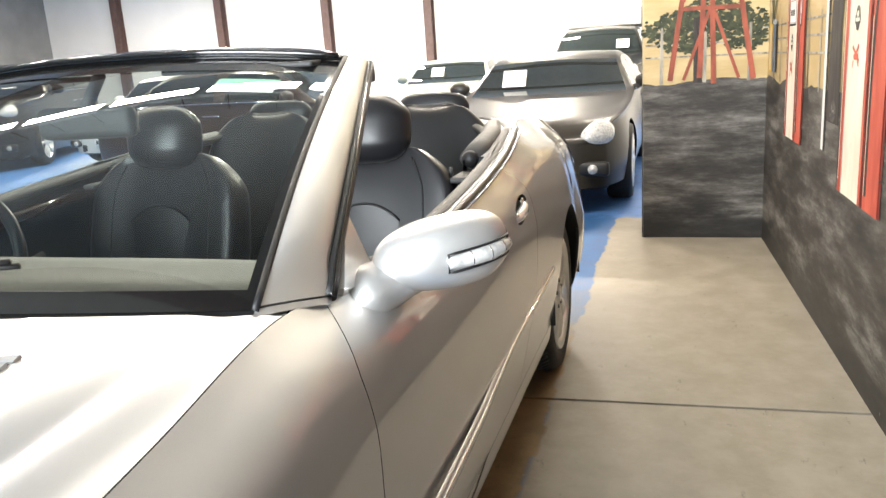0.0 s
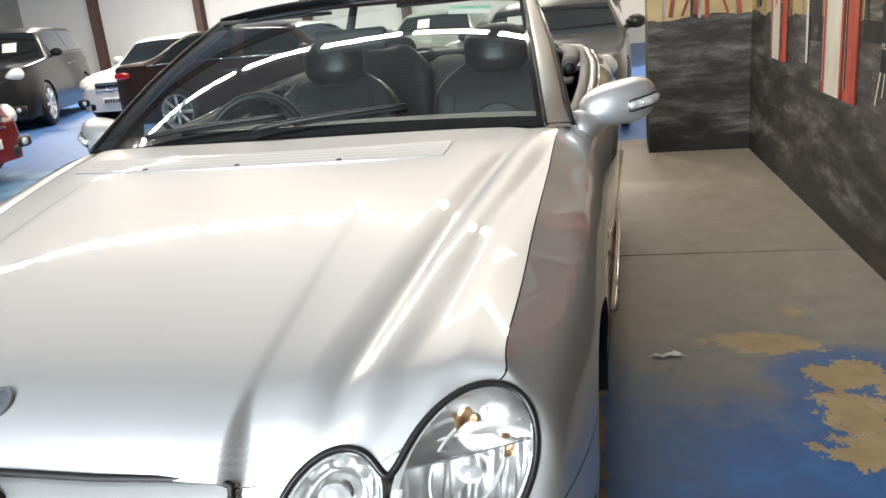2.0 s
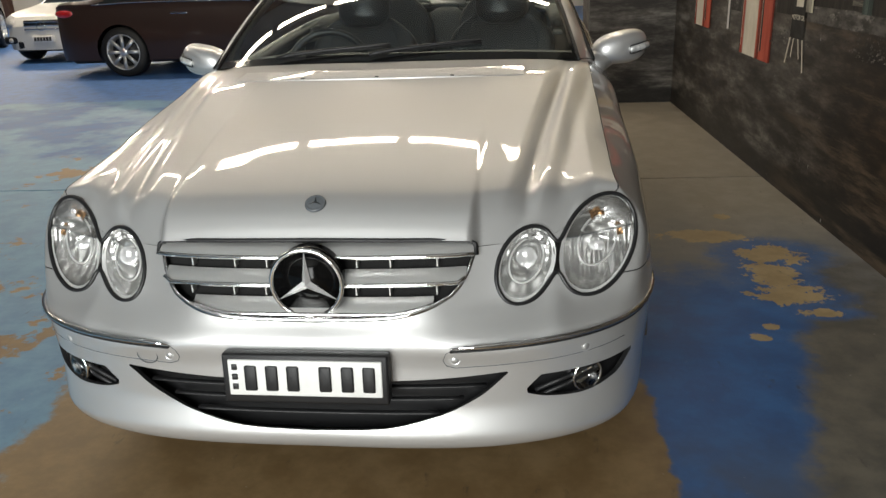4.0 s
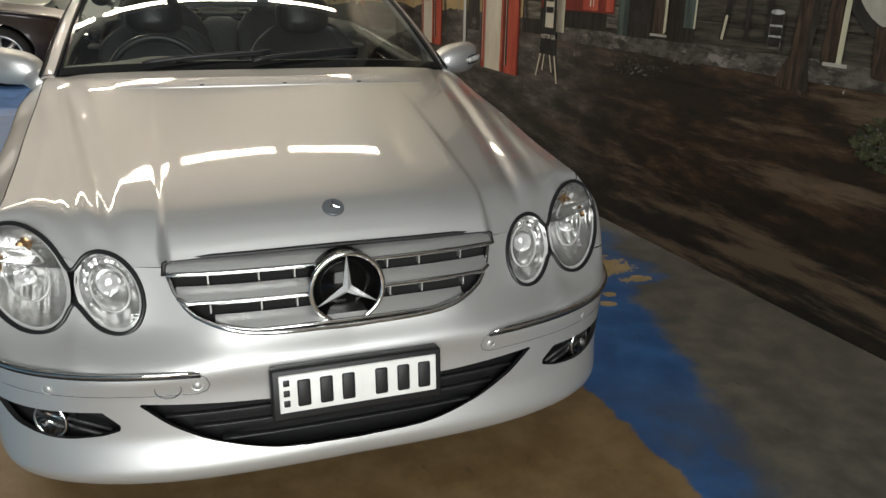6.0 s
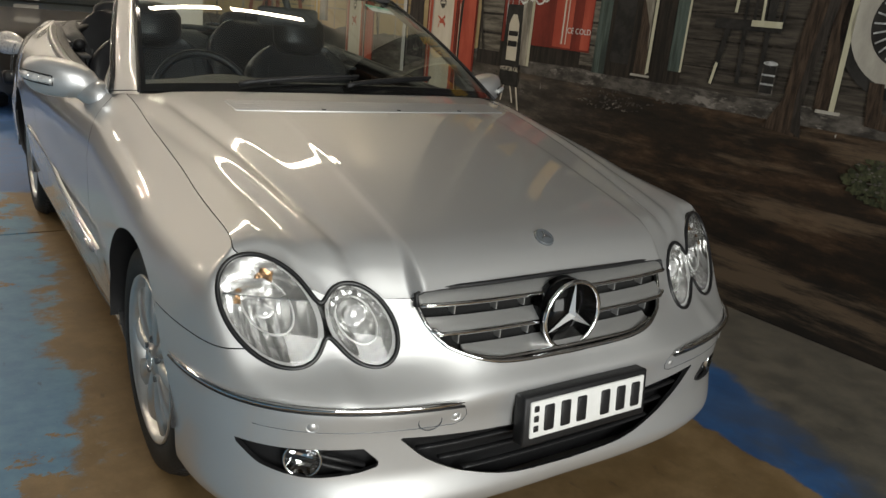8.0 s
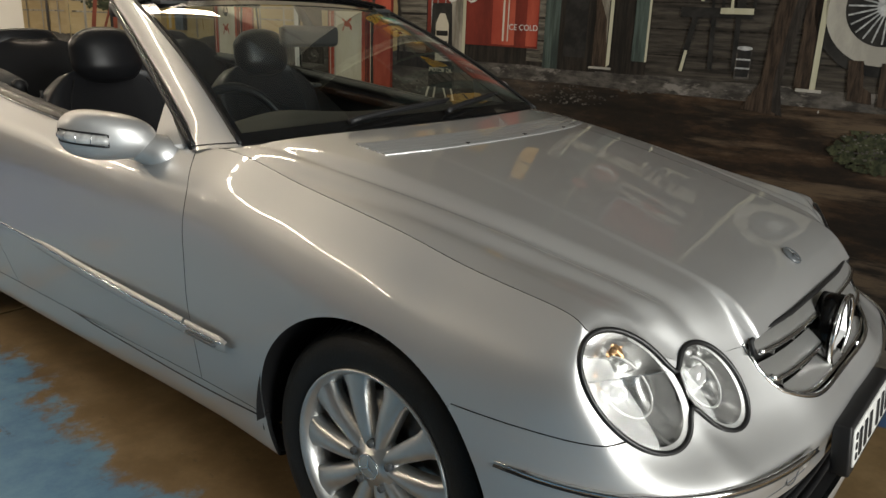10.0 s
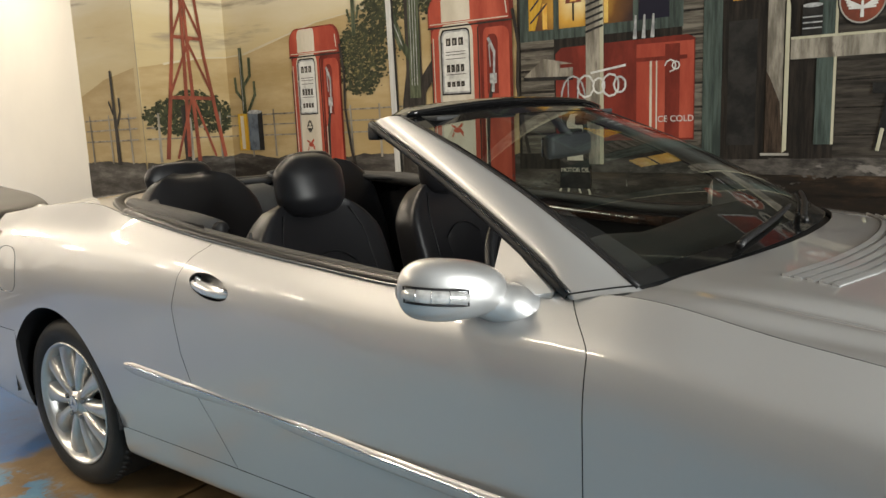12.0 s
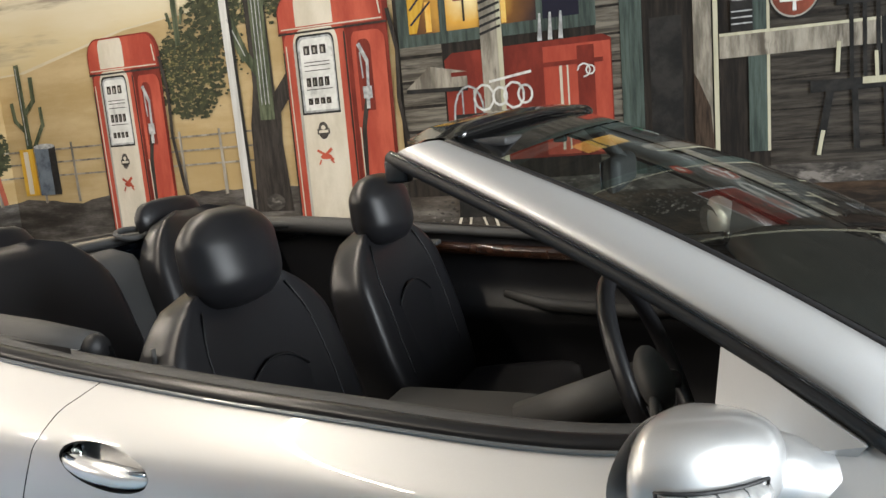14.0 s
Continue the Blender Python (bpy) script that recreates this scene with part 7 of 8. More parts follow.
# the timber store: walls, window, door, posts
fig("painted_store_wall", 4, (P_DARKW, rect(-6.9, 0.97, 2.42, H)))
# dimmed plank paint stands in for weaker light towards the door end
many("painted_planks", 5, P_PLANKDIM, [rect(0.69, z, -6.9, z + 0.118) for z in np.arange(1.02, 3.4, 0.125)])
many("painted_planks", 5, P_PLANK, [rect(2.40, z, 2.18, z + 0.105) for z in np.arange(1.06, 1.72, 0.12)] + [rect(1.43, z, 1.32, z + 0.11) for z in np.arange(1.06, 3.2, 0.12)])
fig("painted_window", 6, (P_TEAL, rect(2.40, 1.70, 1.425, 2.75)), (P_WINGLOW, rect(2.34, 1.755, 1.50, 2.70)))
many("painted_lamplight", 7, P_GLOW, [rect(2.25, 1.76, 2.22, 1.90), rect(1.87, 1.76, 1.845, 1.92)])
many("painted_curtain", 7.4, P_YELLOW, [[(2.34, 1.76), (2.30, 1.76), (2.25, 1.92), (2.20, 2.15), (2.34, 2.15)], [(1.50, 1.84), (1.56, 1.90), (1.70, 2.15), (1.50, 2.15)]])
many("painted_curtain_fold", 7.8, P_BLUE, [bar((2.33, 1.80 + 0.07 * k), (2.22 + 0.01 * k, 1.90 + 0.07 * k), 0.010) for k in range(4)] + [bar((1.51, 1.90 + 0.06 * k), (1.62 + 0.02 * k, 2.02 + 0.06 * k), 0.010) for k in range(3)])
fig("painted_table_lamp", 8, (P_RUST, [(2.105, 1.885), (2.005, 1.885), (2.03, 2.0), (2.08, 2.0)]), (P_GLOW, [(2.075, 1.893), (2.035, 1.893), (2.045, 1.99), (2.065, 1.99)]), (P_TRUNK, rect(2.06, 1.79, 2.05, 1.885)))
many("painted_window_bars", 8, P_TEAL, [rect(2.18, 1.74, 2.145, 2.72), rect(1.70, 1.74, 1.67, 2.72), rect(2.36, 2.115, 1.47, 2.15)])
fig("painted_drink_cooler", 7, (P_DKRED, [(2.17, 1.13), (1.36, 1.13), (1.36, 1.64), (1.40, 1.66), (2.13, 1.65), (2.17, 1.62)]), (P_RED, rect(1.68, 1.14, 1.365, 1.63)), (P_DKRED, rect(1.52, 1.14, 1.44, 1.62)), (P_CREAM, rect(1.605, 1.16, 1.592, 1.56)), (P_CREAM, rect(1.57, 1.16, 1.562, 1.56)), (P_DKRED, rect(2.14, 1.54, 1.40, 1.56)))
# a looping white flourish in place of lettering
curl = []
for base, size in ((1.98, 0.05), (1.90, 0.035), (1.83, 0.05), (1.775, 0.035)):
    for k in range(10):
        a, b = 0.7 * k, 0.7 * (k + 1)
        curl.append(bar((base + size * math.cos(a), 1.43 + size * 1.2 * math.sin(a)), (base + size * math.cos(b), 1.43 + size * 1.2 * math.sin(b)), 0.011))
curl.append(bar((1.95, 1.50), (1.74, 1.53), 0.012))
many("painted_flourish", 10, P_WHITE, curl)
many("painted_flourish", 10, P_WHITE, [bar((1.49 + 0.03 * math.cos(0.8 * k), 1.51 + 0.03 * math.sin(0.8 * k)), (1.49 + 0.03 * math.cos(0.8 * k + 0.8), 1.51 + 0.03 * math.sin(0.8 * k + 0.8)), 0.007) for k in range(6)] + [bar((1.46 + 0.02 * math.cos(0.8 * k), 1.51 + 0.02 * math.sin(0.8 * k)), (1.46 + 0.02 * math.cos(0.8 * k + 0.8), 1.51 + 0.02 * math.sin(0.8 * k + 0.8)), 0.007) for k in range(8)])


def lettering(text, y, z, size, m, layer, spread=1.0):
    """Painted words on the long wall, read from inside the hall."""
    cu = bpy.data.curves.new("painted_words", "FONT")
    cu.body, cu.size, cu.align_x, cu.extrude = text, size, "CENTER", 0.0002
    cu.space_character = spread
    me = bpy.data.meshes.new_from_object(new("words_tmp", cu))
    bpy.data.objects.remove(bpy.data.objects["words_tmp"])
    me.materials.append(m)
    o = new("painted_words", me)
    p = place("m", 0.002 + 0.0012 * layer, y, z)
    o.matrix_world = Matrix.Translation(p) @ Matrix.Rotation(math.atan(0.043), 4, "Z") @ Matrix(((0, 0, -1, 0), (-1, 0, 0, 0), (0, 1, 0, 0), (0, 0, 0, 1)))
    o.parent = mural
    return o


lettering("ICE COLD", 1.465, 1.225, 0.046, P_WHITE, 10)
many("painted_bottles", 9, P_STEEL, [bar((1.69 - 0.05 * k, 1.66), (1.685 - 0.05 * k, 1.78), 0.022, 0.010) for k in range(3)])
fig("painted_awning", 8, (P_POST, [(2.38, 1.50), (2.06, 1.49), (2.06, 1.56), (2.25, 1.60)]), (P_BLACK, [(2.38, 1.50), (2.06, 1.49), (2.06, 1.47), (2.38, 1.48)]))
many("painted_garden_chair", 9, P_STEEL, [bar((2.06 + 0.075 * math.cos(a), 1.36 + 0.13 * math.sin(a)), (2.06 + 0.075 * math.cos(a + 0.4), 1.36 + 0.13 * math.sin(a + 0.4)), 0.010) for a in np.arange(0, 3.1, 0.4)] + [bar((1.985, 1.36), (1.99, 1.12), 0.010), bar((2.135, 1.36), (2.13, 1.12), 0.010), bar((2.09, 1.47), (2.09, 1.2), 0.008), bar((2.03, 1.47), (2.03, 1.2), 0.008), rect(2.13, 1.20, 1.99, 1.25)])
fig("painted_porch_post", 9, (P_POST, rect(1.98, 1.00, 1.895, H)), (P_LIGHTW, rect(1.895, 1.00, 1.872, H)))
many("painted_rope", 10.5, P_BLACK, [bar((1.98, 1.72 + 0.035 * k), (1.875, 1.75 + 0.035 * k), 0.012) for k in range(6)])
fig("painted_door_frame", 7, (P_TEAL, rect(1.318, 1.03, 1.222, H)))
fig("painted_door", 6, (P_DARKW, rect(1.222, 1.03, 0.98, H)), (P_GLOW, rect(1.175, 1.795, 1.065, 2.06)), (P_GLOW, rect(1.175, 2.09, 1.065, 2.35)), (P_BLACK, rect(1.19, 1.10, 1.05, 1.70)))
fig("painted_porch_post", 9, (P_POST, [(1.002, 1.06), (0.925, 1.06), (0.925, 1.80), (0.947, 1.845), (1.002, 1.81)]), (P_BARK, [(1.002, 1.06), (0.915, 1.06), (0.935, 1.30), (0.985, 1.42), (1.002, 1.45)]), (P_LIGHTW, [(0.918, 1.06), (0.898, 1.075), (0.898, 1.74), (0.918, 1.83)]), (P_DIMWHITE, rect(1.02, 1.048, 0.885, 1.060)))
fig("painted_post_shadow", 8.5, (P_DARKW, rect(1.0, 1.80, 0.89, H)))
fig("painted_frame", 7, (P_TEAL, rect(0.775, 1.10, 0.695, H)), (P_LIGHTW, rect(0.70, 1.10, 0.688, H)))
fig("painted_rail", 9, (P_POST, rect(0.893, 1.497, -2.6, 1.592)), (P_LIGHTW, rect(0.893, 1.588, -2.6, 1.60)))
fig("painted_can", 10, (P_BLACK, rect(0.845, 1.60, 0.755, 1.735)), (P_STEEL, oval(0.80, 1.735, 0.045, 0.010, 14)))
many("painted_can_rings", 11, P_STEEL, [rect(0.843, z, 0.757, z + 0.006) for z in (1.63, 1.655, 1.68)])
fig("painted_round_sign", 8, (P_BLACK, oval(0.59, 1.742, 0.105, 0.115)), (P_DIMWHITE, oval(0.59, 1.742, 0.099, 0.108)), (P_RUST, oval(0.59, 1.742, 0.092, 0.101)))
many("painted_wings", 10, P_WHITE, [bar((0.585, 1.70), (0.665 - 0.006 * k, 1.745 - 0.014 * k), 0.009) for k in range(4)] + [bar((0.595, 1.70), (0.515 + 0.006 * k, 1.745 - 0.014 * k), 0.009) for k in range(4)] + [bar((0.59, 1.66), (0.59, 1.75), 0.016, 0.008), rect(0.65, 1.785, 0.53, 1.80)])
fig("painted_oval_sign", 8, (P_BLACK, oval(0.20, 1.79, 0.285, 0.118)), (P_DIMWHITE, oval(0.20, 1.79, 0.27, 0.105)), (P_RUST, oval(0.20, 1.815, 0.085, 0.070, 14)))
many("painted_sign_bars", 10.2, P_BLACK, [rect(0.43 - 0.062 * k, 1.768, 0.376 - 0.062 * k, 1.822) for k in range(8)] + [rect(0.33, 1.715, 0.10, 1.735)])
fig("painted_square_sign", 8, (P_STEEL, rect(0.425, 1.905, -0.10, 2.35)), (P_DKRED, rect(0.405, 1.925, -0.08, 2.33)))
lettering("OIL", 0.16, 1.955, 0.16, P_BLACK, 10)
fig("painted_small_sign", 8, (P_RED, oval(0.68, 2.0, 0.06, 0.06, 16)), (P_CREAM, oval(0.68, 2.0, 0.035, 0.02, 12)))


def chair(y, lit):
    """A painted wooden chair."""
    strokes = [bar((y + 0.07, 1.07), (y + 0.02, 1.34), 0.030), bar((y - 0.20, 1.09), (y - 0.18, 1.60), 0.026), bar((y - 0.08, 1.09), (y - 0.07, 1.34), 0.024), rect(y + 0.10, 1.325, y - 0.26, 1.372)]
    strokes += [bar((y - 0.06 - 0.05 * k, 1.37), (y - 0.055 - 0.05 * k, 1.70), 0.016) for k in range(5)] + [rect(y - 0.0, 1.66, y - 0.32, 1.73)]
    o = many("painted_chair", 9.5, P_BLACK, strokes)
    many("painted_chair_light", 10.5, P_LIGHTW, [bar((y + 0.068, 1.07), (y + 0.05, 1.17), 0.016), bar((y - 0.005, 1.40), (y - 0.01, 1.52), 0.016), rect(y - 0.10, 1.345, y - 0.26, 1.372), bar((y - 0.155, 1.36), (y - 0.15, 1.47), 0.014)] if lit else [bar((y + 0.068, 1.07), (y + 0.05, 1.17), 0.014)], parent=o)


chair(0.43, True)
chair(-1.1, True)
fig("painted_can", 10, (P_STONE, rect(0.225, 1.055, 0.150, 1.195)), (P_BLACK, rect(0.218, 1.065, 0.157, 1.185)), (P_STEEL, rect(0.222, 1.10, 0.153, 1.108)), (P_STEEL, rect(0.222, 1.14, 0.153, 1.148)), (P_STEEL, oval(0.187, 1.195, 0.038, 0.010, 14)))
fig("painted_bent_trunk", 10, (P_BARK, [(0.17, 0.92), (-0.03, 0.90), (0.0, 1.05), (-0.045, 1.30), (-0.10, 1.60), (-0.13, 2.1), (-0.02, 2.1), (0.03, 1.60), (0.075, 1.30), (0.09, 1.05)]), (P_TRUNK, [(0.02, 0.92), (-0.03, 0.90), (0.0, 1.05), (-0.045, 1.30), (-0.10, 1.60), (-0.13, 2.1), (-0.09, 2.1), (-0.05, 1.60), (-0.0, 1.30), (0.03, 1.05)]))
fig("painted_porch_post", 9, (P_BARK, rect(-0.06, 1.03, -0.125, H)), (P_LIGHTW, rect(-0.128, 1.03, -0.152, H)), (P_DIMWHITE, rect(-0.07, 1.02, -0.18, 1.034)))
wy, wz = -0.385, 1.395
# its white band is toned down for the dim end of the wall
fig("painted_wheel", 9, (P_BLACK, oval(wy, wz, 0.29, 0.29, 40)), (P_DIMWHITE, oval(wy, wz, 0.245, 0.245, 40)), (P_BLACK, oval(wy, wz, 0.165, 0.165, 40)))
many("painted_spokes", 11, P_STEEL, [bar((wy, wz), (wy + 0.155 * math.cos(a), wz + 0.155 * math.sin(a)), 0.007) for a in np.arange(0, 6.2, 0.262)] + [oval(wy, wz, 0.045, 0.045, 16)])
many("painted_boots", 11, P_BARK, [[(-0.29, 1.00), (-0.39, 0.99), (-0.38, 1.04), (-0.345, 1.06), (-0.33, 1.17), (-0.27, 1.17), (-0.28, 1.06)], [(-0.41, 0.985), (-0.54, 0.97), (-0.53, 1.02), (-0.475, 1.05), (-0.47, 1.165), (-0.40, 1.165), (-0.405, 1.06)]])
many("painted_bush", 9, P_LEAF, leaves(-0.43, 0.79, 0.17, 0.085, 260, 0.018))
many("painted_bush_light", 9.6, P_STONE, leaves(-0.43, 0.80, 0.15, 0.07, 60, 0.008))
# kerb of the porch
fig("painted_porch_edge", 5.5, (P_STONE, wavy(-3.5, 1.95, 1.035, 0.955, 0.012, 50, 4.0)))
fig("painted_kerb", 6.2, (P_GROUND, wavy(-3.5, 1.95, 0.945, 0.86, 0.02, 70, 9.0)))
many("painted_grass", 7, P_STONE, leaves(0.72, 0.985, 0.16, 0.045, 130, 0.010) + leaves(1.15, 0.9, 0.3, 0.06, 120, 0.008) + leaves(2.3, 0.86, 0.5, 0.08, 140, 0.009))
# folding board sign on the pavement
fig("painted_board_sign", 10, (P_BLACK, [(2.15, 0.86), (1.955, 0.86), (1.98, 1.36), (2.13, 1.36)]), (P_CREAM, [(2.10, 1.02), (2.0, 1.02), (2.0, 1.24), (2.03, 1.30), (2.07, 1.30), (2.10, 1.24)]), (P_BLACK, rect(2.095, 1.17, 2.005, 1.20)), (P_BLACK, rect(2.095, 1.105, 2.005, 1.14)))
lettering("MOTOR OIL", 2.05, 0.955, 0.036, P_CREAM, 12, 0.9)
many("painted_board_legs", 9.5, P_CREAM, [bar((2.14, 0.87), (2.19, 0.72), 0.014), bar((1.97, 0.87), (1.92, 0.70), 0.014), bar((2.09, 0.87), (2.11, 0.76), 0.012), bar((2.03, 0.87), (1.99, 0.76), 0.012)])


# ---------------------------------------------------------------- the other cars in the hall
def car_paint(name, c):
    m = mat(name, c, rough=0.34, metal=0.0, coat=0.35, noise_amt=0.05, noise_scale=3)
    m.node_tree.nodes["Principled BSDF"].inputs["Specular IOR Level"].default_value = 0.25
    return m


M_DKGLASS = mat("tinted_glass", (0.012, 0.016, 0.016), rough=0.03, coat=1.0)


def parked_car(name, label, at, rz, colour, length, width, height, nose, belt, kind, paper=None, lamps=True, cool=False):
    """A parked car whose nose looks along -y of its own frame; nose and belt are heights."""
    e = thing(name, label, "car", at, rz, group="parked cars")
    m = car_paint(name + "_paint", colour)
    w = width / 2
    if kind == "coupe":
        st, tops, cab = (0.0, 0.04, 0.12, 0.34, 0.50, 0.62, 0.74, 0.90, 0.97, 1.0), (nose * 0.80 / height, nose / height, (nose + 0.06) / height, (belt + 0.02) / height, 0.97, 1.0, 0.97, (belt + 0.10) / height, (belt + 0.06) / height, 0.66), (0.325, 0.475, 0.70, 0.90)
    elif kind == "suv":
        st, tops, cab = (0.0, 0.03, 0.10, 0.27, 0.37, 0.55, 0.80, 0.94, 0.985, 1.0), (nose * 0.82 / height, nose / height, (nose + 0.05) / height, (belt + 0.03) / height, 0.96, 1.0, 0.995, 0.96, 0.70, 0.55), (0.265, 0.365, 0.90, 0.975)
    else:
        st, tops, cab = (0.0, 0.04, 0.12, 0.31, 0.45, 0.58, 0.72, 0.86, 0.97, 1.0), (nose * 0.80 / height, nose / height, (nose + 0.06) / height, (belt + 0.02) / height, 0.97, 1.0, 0.975, (belt + 0.12) / height, (belt + 0.08) / height, 0.64), (0.305, 0.435, 0.72, 0.865)
    wb = (0.185 * length, 0.775 * length)
    r = 0.33 if kind != "suv" else 0.38

    def shape(u, v):
        """u along the car, v from the sill up the side and over the roof to the middle."""
        top = height * float(pchip(st, tops, u))
        bl = min(belt + 0.05 * u, top - 0.015)
        plan = (1 - abs(2 * u - 1) ** 7) ** 0.45 if 0 < u < 1 else 0.0
        hw = w * (0.62 + 0.38 * plan)
        y = length * u
        bow = (0.10 if u < 0.5 else -0.08) * (1 - abs(2 * u - 1) ** 0.4) * 0
        if v < 0.55:
            q = v / 0.55
            z = 0.22 + (bl - 0.22) * q
            x = hw * (0.93 + 0.07 * math.sin(math.pi * min(q * 0.9 + 0.12, 1)))
        else:
            q = (v - 0.55) / 0.45
            tall = top - bl
            lean = min(tall / (height - belt), 1)
            if q < 0.55:
                k = q / 0.55
                z = bl + tall * (0.04 + 0.90 * k)
                x = hw * 0.955 - hw * (0.04 + 0.22 * lean) * k
            else:
                k = (q - 0.55) / 0.45
                x = (hw * 0.955 - hw * (0.04 + 0.22 * lean)) * (1 - k)
                z = bl + tall * (0.94 + 0.06 * math.sin(math.pi / 2 * k))
        nose_in = 0.16 * (abs(x) / w) ** 2.5 * (1 - smooth01(0.0, 0.2, u)) - 0.14 * (abs(x) / w) ** 2.5 * smooth01(0.85, 1.0, u)
        return Vector((x, y + nose_in, z))

    nu, nv = 64, 26
    pts = [[shape(i / nu, j / nv) for j in range(nv + 1)] for i in range(nu + 1)]
    a, b, c_, d_ = cab
    body, glass = bmesh.new(), {}
    for s in (1, -1):
        for i in range(nu):
            u = (i + 0.5) / nu
            for j in range(nv):
                v = (j + 0.5) / nv
                side_win = 0.585 < v < 0.775 and a + 0.05 + (v - 0.585) * 0.45 < u < d_ - 0.03 - (v - 0.585) * 0.35
                pillar = abs(u - (b + c_) / 2) < 0.009
                screen_ = v > 0.80 and (a + 0.012 < u < b - 0.006 or c_ + 0.012 < u < d_ - 0.012)
                key = None
                if screen_:
                    key = ("windscreen" if u < b else "rear_window", 0, 0)
                elif side_win and not pillar:
                    key = ("side_window", s, u < (b + c_) / 2)
                t = body if key is None else glass.setdefault(key, bmesh.new())
                q = [pts[i][j], pts[i + 1][j], pts[i + 1][j + 1], pts[i][j + 1]]
                t.faces.new([t.verts.new((s * p.x, p.y, p.z)) for p in (q if s > 0 else q[::-1])])
    # close the nose and the tail
    for row, u in ((pts[0], 0.0), (pts[-1], 1.0)):
        for j in range(nv):
            for k in range(10):
                q = []
                for jj, kk in ((j, k), (j, k + 1), (j + 1, k + 1), (j + 1, k)):
                    x = row[jj].x * (2 * kk / 10 - 1)
                    bend = 0.16 * (abs(x) / w) ** 2.5 if u < 0.5 else -0.14 * (abs(x) / w) ** 2.5
                    q.append(body.verts.new((x, length * u + bend, row[jj].z)))
                body.faces.new(q)
    for t in (body, *glass.values()):
        bmesh.ops.remove_doubles(t, verts=list(t.verts), dist=1e-4)
    for cy in wb:
        cut(body, lambda p, cy=cy: math.hypot(p.y - cy, p.z - r) - (r + 0.035) if abs(p.x) > 0.5 else 1.0)
    bmesh.ops.recalc_face_normals(body, faces=list(body.faces))
    bd = part("body", body, m, e)
    for key, t in glass.items():
        part(key[0], t, M_DKGLASS, e, "dark reflective glass")
    bm = bmesh.new()
    box(bm, -w * 0.80, 0.25, 0.17, w * 0.80, length - 0.25, 0.42, 0.05)
    part("underbody", bm, M_BLACK, e)
    for cy in wb:
        for s in (1, -1):
            tr = Matrix.Translation((s * (w - 0.02), cy, r)) @ Matrix.Diagonal((s, 1, 1, 1))
            bm = bmesh.new()
            lathe(bm, [(r * 0.68, -0.20), (r * 0.95, -0.21), (r, -0.17), (r, -0.04), (r * 0.95, 0.0), (r * 0.72, 0.004)], 40, "x", tr)
            wh = part("wheel", bm, M_RUBBER, e, "black tyre on a silver alloy wheel")
            bm = bmesh.new()
            lathe(bm, [(r * 0.60, -0.10), (r * 0.66, -0.01), (r * 0.71, 0.004), (r * 0.73, -0.005)], 40, "x", tr)
            lathe(bm, [(0.0, 0.0), (r * 0.16, -0.002), (r * 0.2, -0.02)], 20, "x", tr)
            for k in range(8):
                q = 2 * math.pi * k / 8
                p0, p1 = tr @ Vector((-0.012, r * 0.12 * math.cos(q), r * 0.12 * math.sin(q))), tr @ Vector((-0.006, r * 0.67 * math.cos(q), r * 0.67 * math.sin(q)))
                tube(bm, [p0, p1], [0.022, 0.030], 6, flat=0.5, up=(1, 0, 0))
            part("rim", bm, M_ALLOY, wh)
            bm = bmesh.new()
            cyl(bm, tr @ Vector((-0.12, 0, 0)), tr @ Vector((-0.10, 0, 0)), r * 0.66, r * 0.66, 24)
            part("wheel_back", bm, M_BLACK, wh)
    # face of the car
    fz = nose - 0.13
    yf = lambda x, z: min((p for row in pts[:8] for p in row[:15]), key=lambda p: abs(p.x - abs(x)) + 1.6 * abs(p.z - z)).y
    gy = yf(0.1, fz)
    bm = bmesh.new()
    box(bm, -w * 0.36, gy - 0.03, fz - 0.10, w * 0.36, gy + 0.06, fz + 0.075, 0.02)
    gr = part("grille", bm, M_BLACK, e)
    for k in range(3):
        bm = bmesh.new()
        box(bm, -w * 0.35, gy - 0.045, fz - 0.075 + 0.055 * k, w * 0.35, gy - 0.02, fz - 0.055 + 0.055 * k, 0.004)
        part("slat", bm, M_CHROME, gr)
    bm = bmesh.new()
    tube(bm, [(0.075 * math.cos(q), gy - 0.05, fz - 0.01 + 0.075 * math.sin(q)) for q in [2 * math.pi * k / 24 for k in range(24)]], 0.007, 6, closed=True, up=(0, 1, 0))
    star(bm, 0.07, 0.01, Vector((0, gy - 0.048, fz - 0.01)), 90)
    part("emblem", bm, M_CHROME, e)
    bm = bmesh.new()
    box(bm, -0.19, gy - 0.06, fz - 0.27, 0.19, gy - 0.02, fz - 0.17, 0.004)
    npl = part("number_plate", bm, M_PLATE, e)
    for k in range(6):
        bm = bmesh.new()
        box(bm, -0.155 + 0.052 * k, gy - 0.064, fz - 0.25, -0.118 + 0.052 * k, gy - 0.058, fz - 0.19)
        part("character_bar", bm, M_BLACK, npl, smooth=False)
    bm = bmesh.new()
    box(bm, -w * 0.55, gy - 0.02, 0.24, w * 0.55, gy + 0.08, 0.36, 0.02)
    part("air_intake", bm, M_BLACK, e)
    for s in (1, -1):
        hx, hz = w * 0.70, nose - 0.10
        hy = yf(hx, hz)
        bm = bmesh.new()
        t = bmesh.new()
        bmesh.ops.create_uvsphere(t, u_segments=20, v_segments=12, radius=1)
        bmesh.ops.scale(t, vec=(0.16, 0.085, 0.10), verts=list(t.verts))
        for v in t.verts:
            v.co.z *= 1.0 + 2.2 * v.co.x
        join(bm, t, Matrix.Translation((s * hx, hy + 0.030, hz)) @ Matrix.Diagonal((s, 1, 1, 1)) @ pose(0, 0, 0, -18, -16, 34))
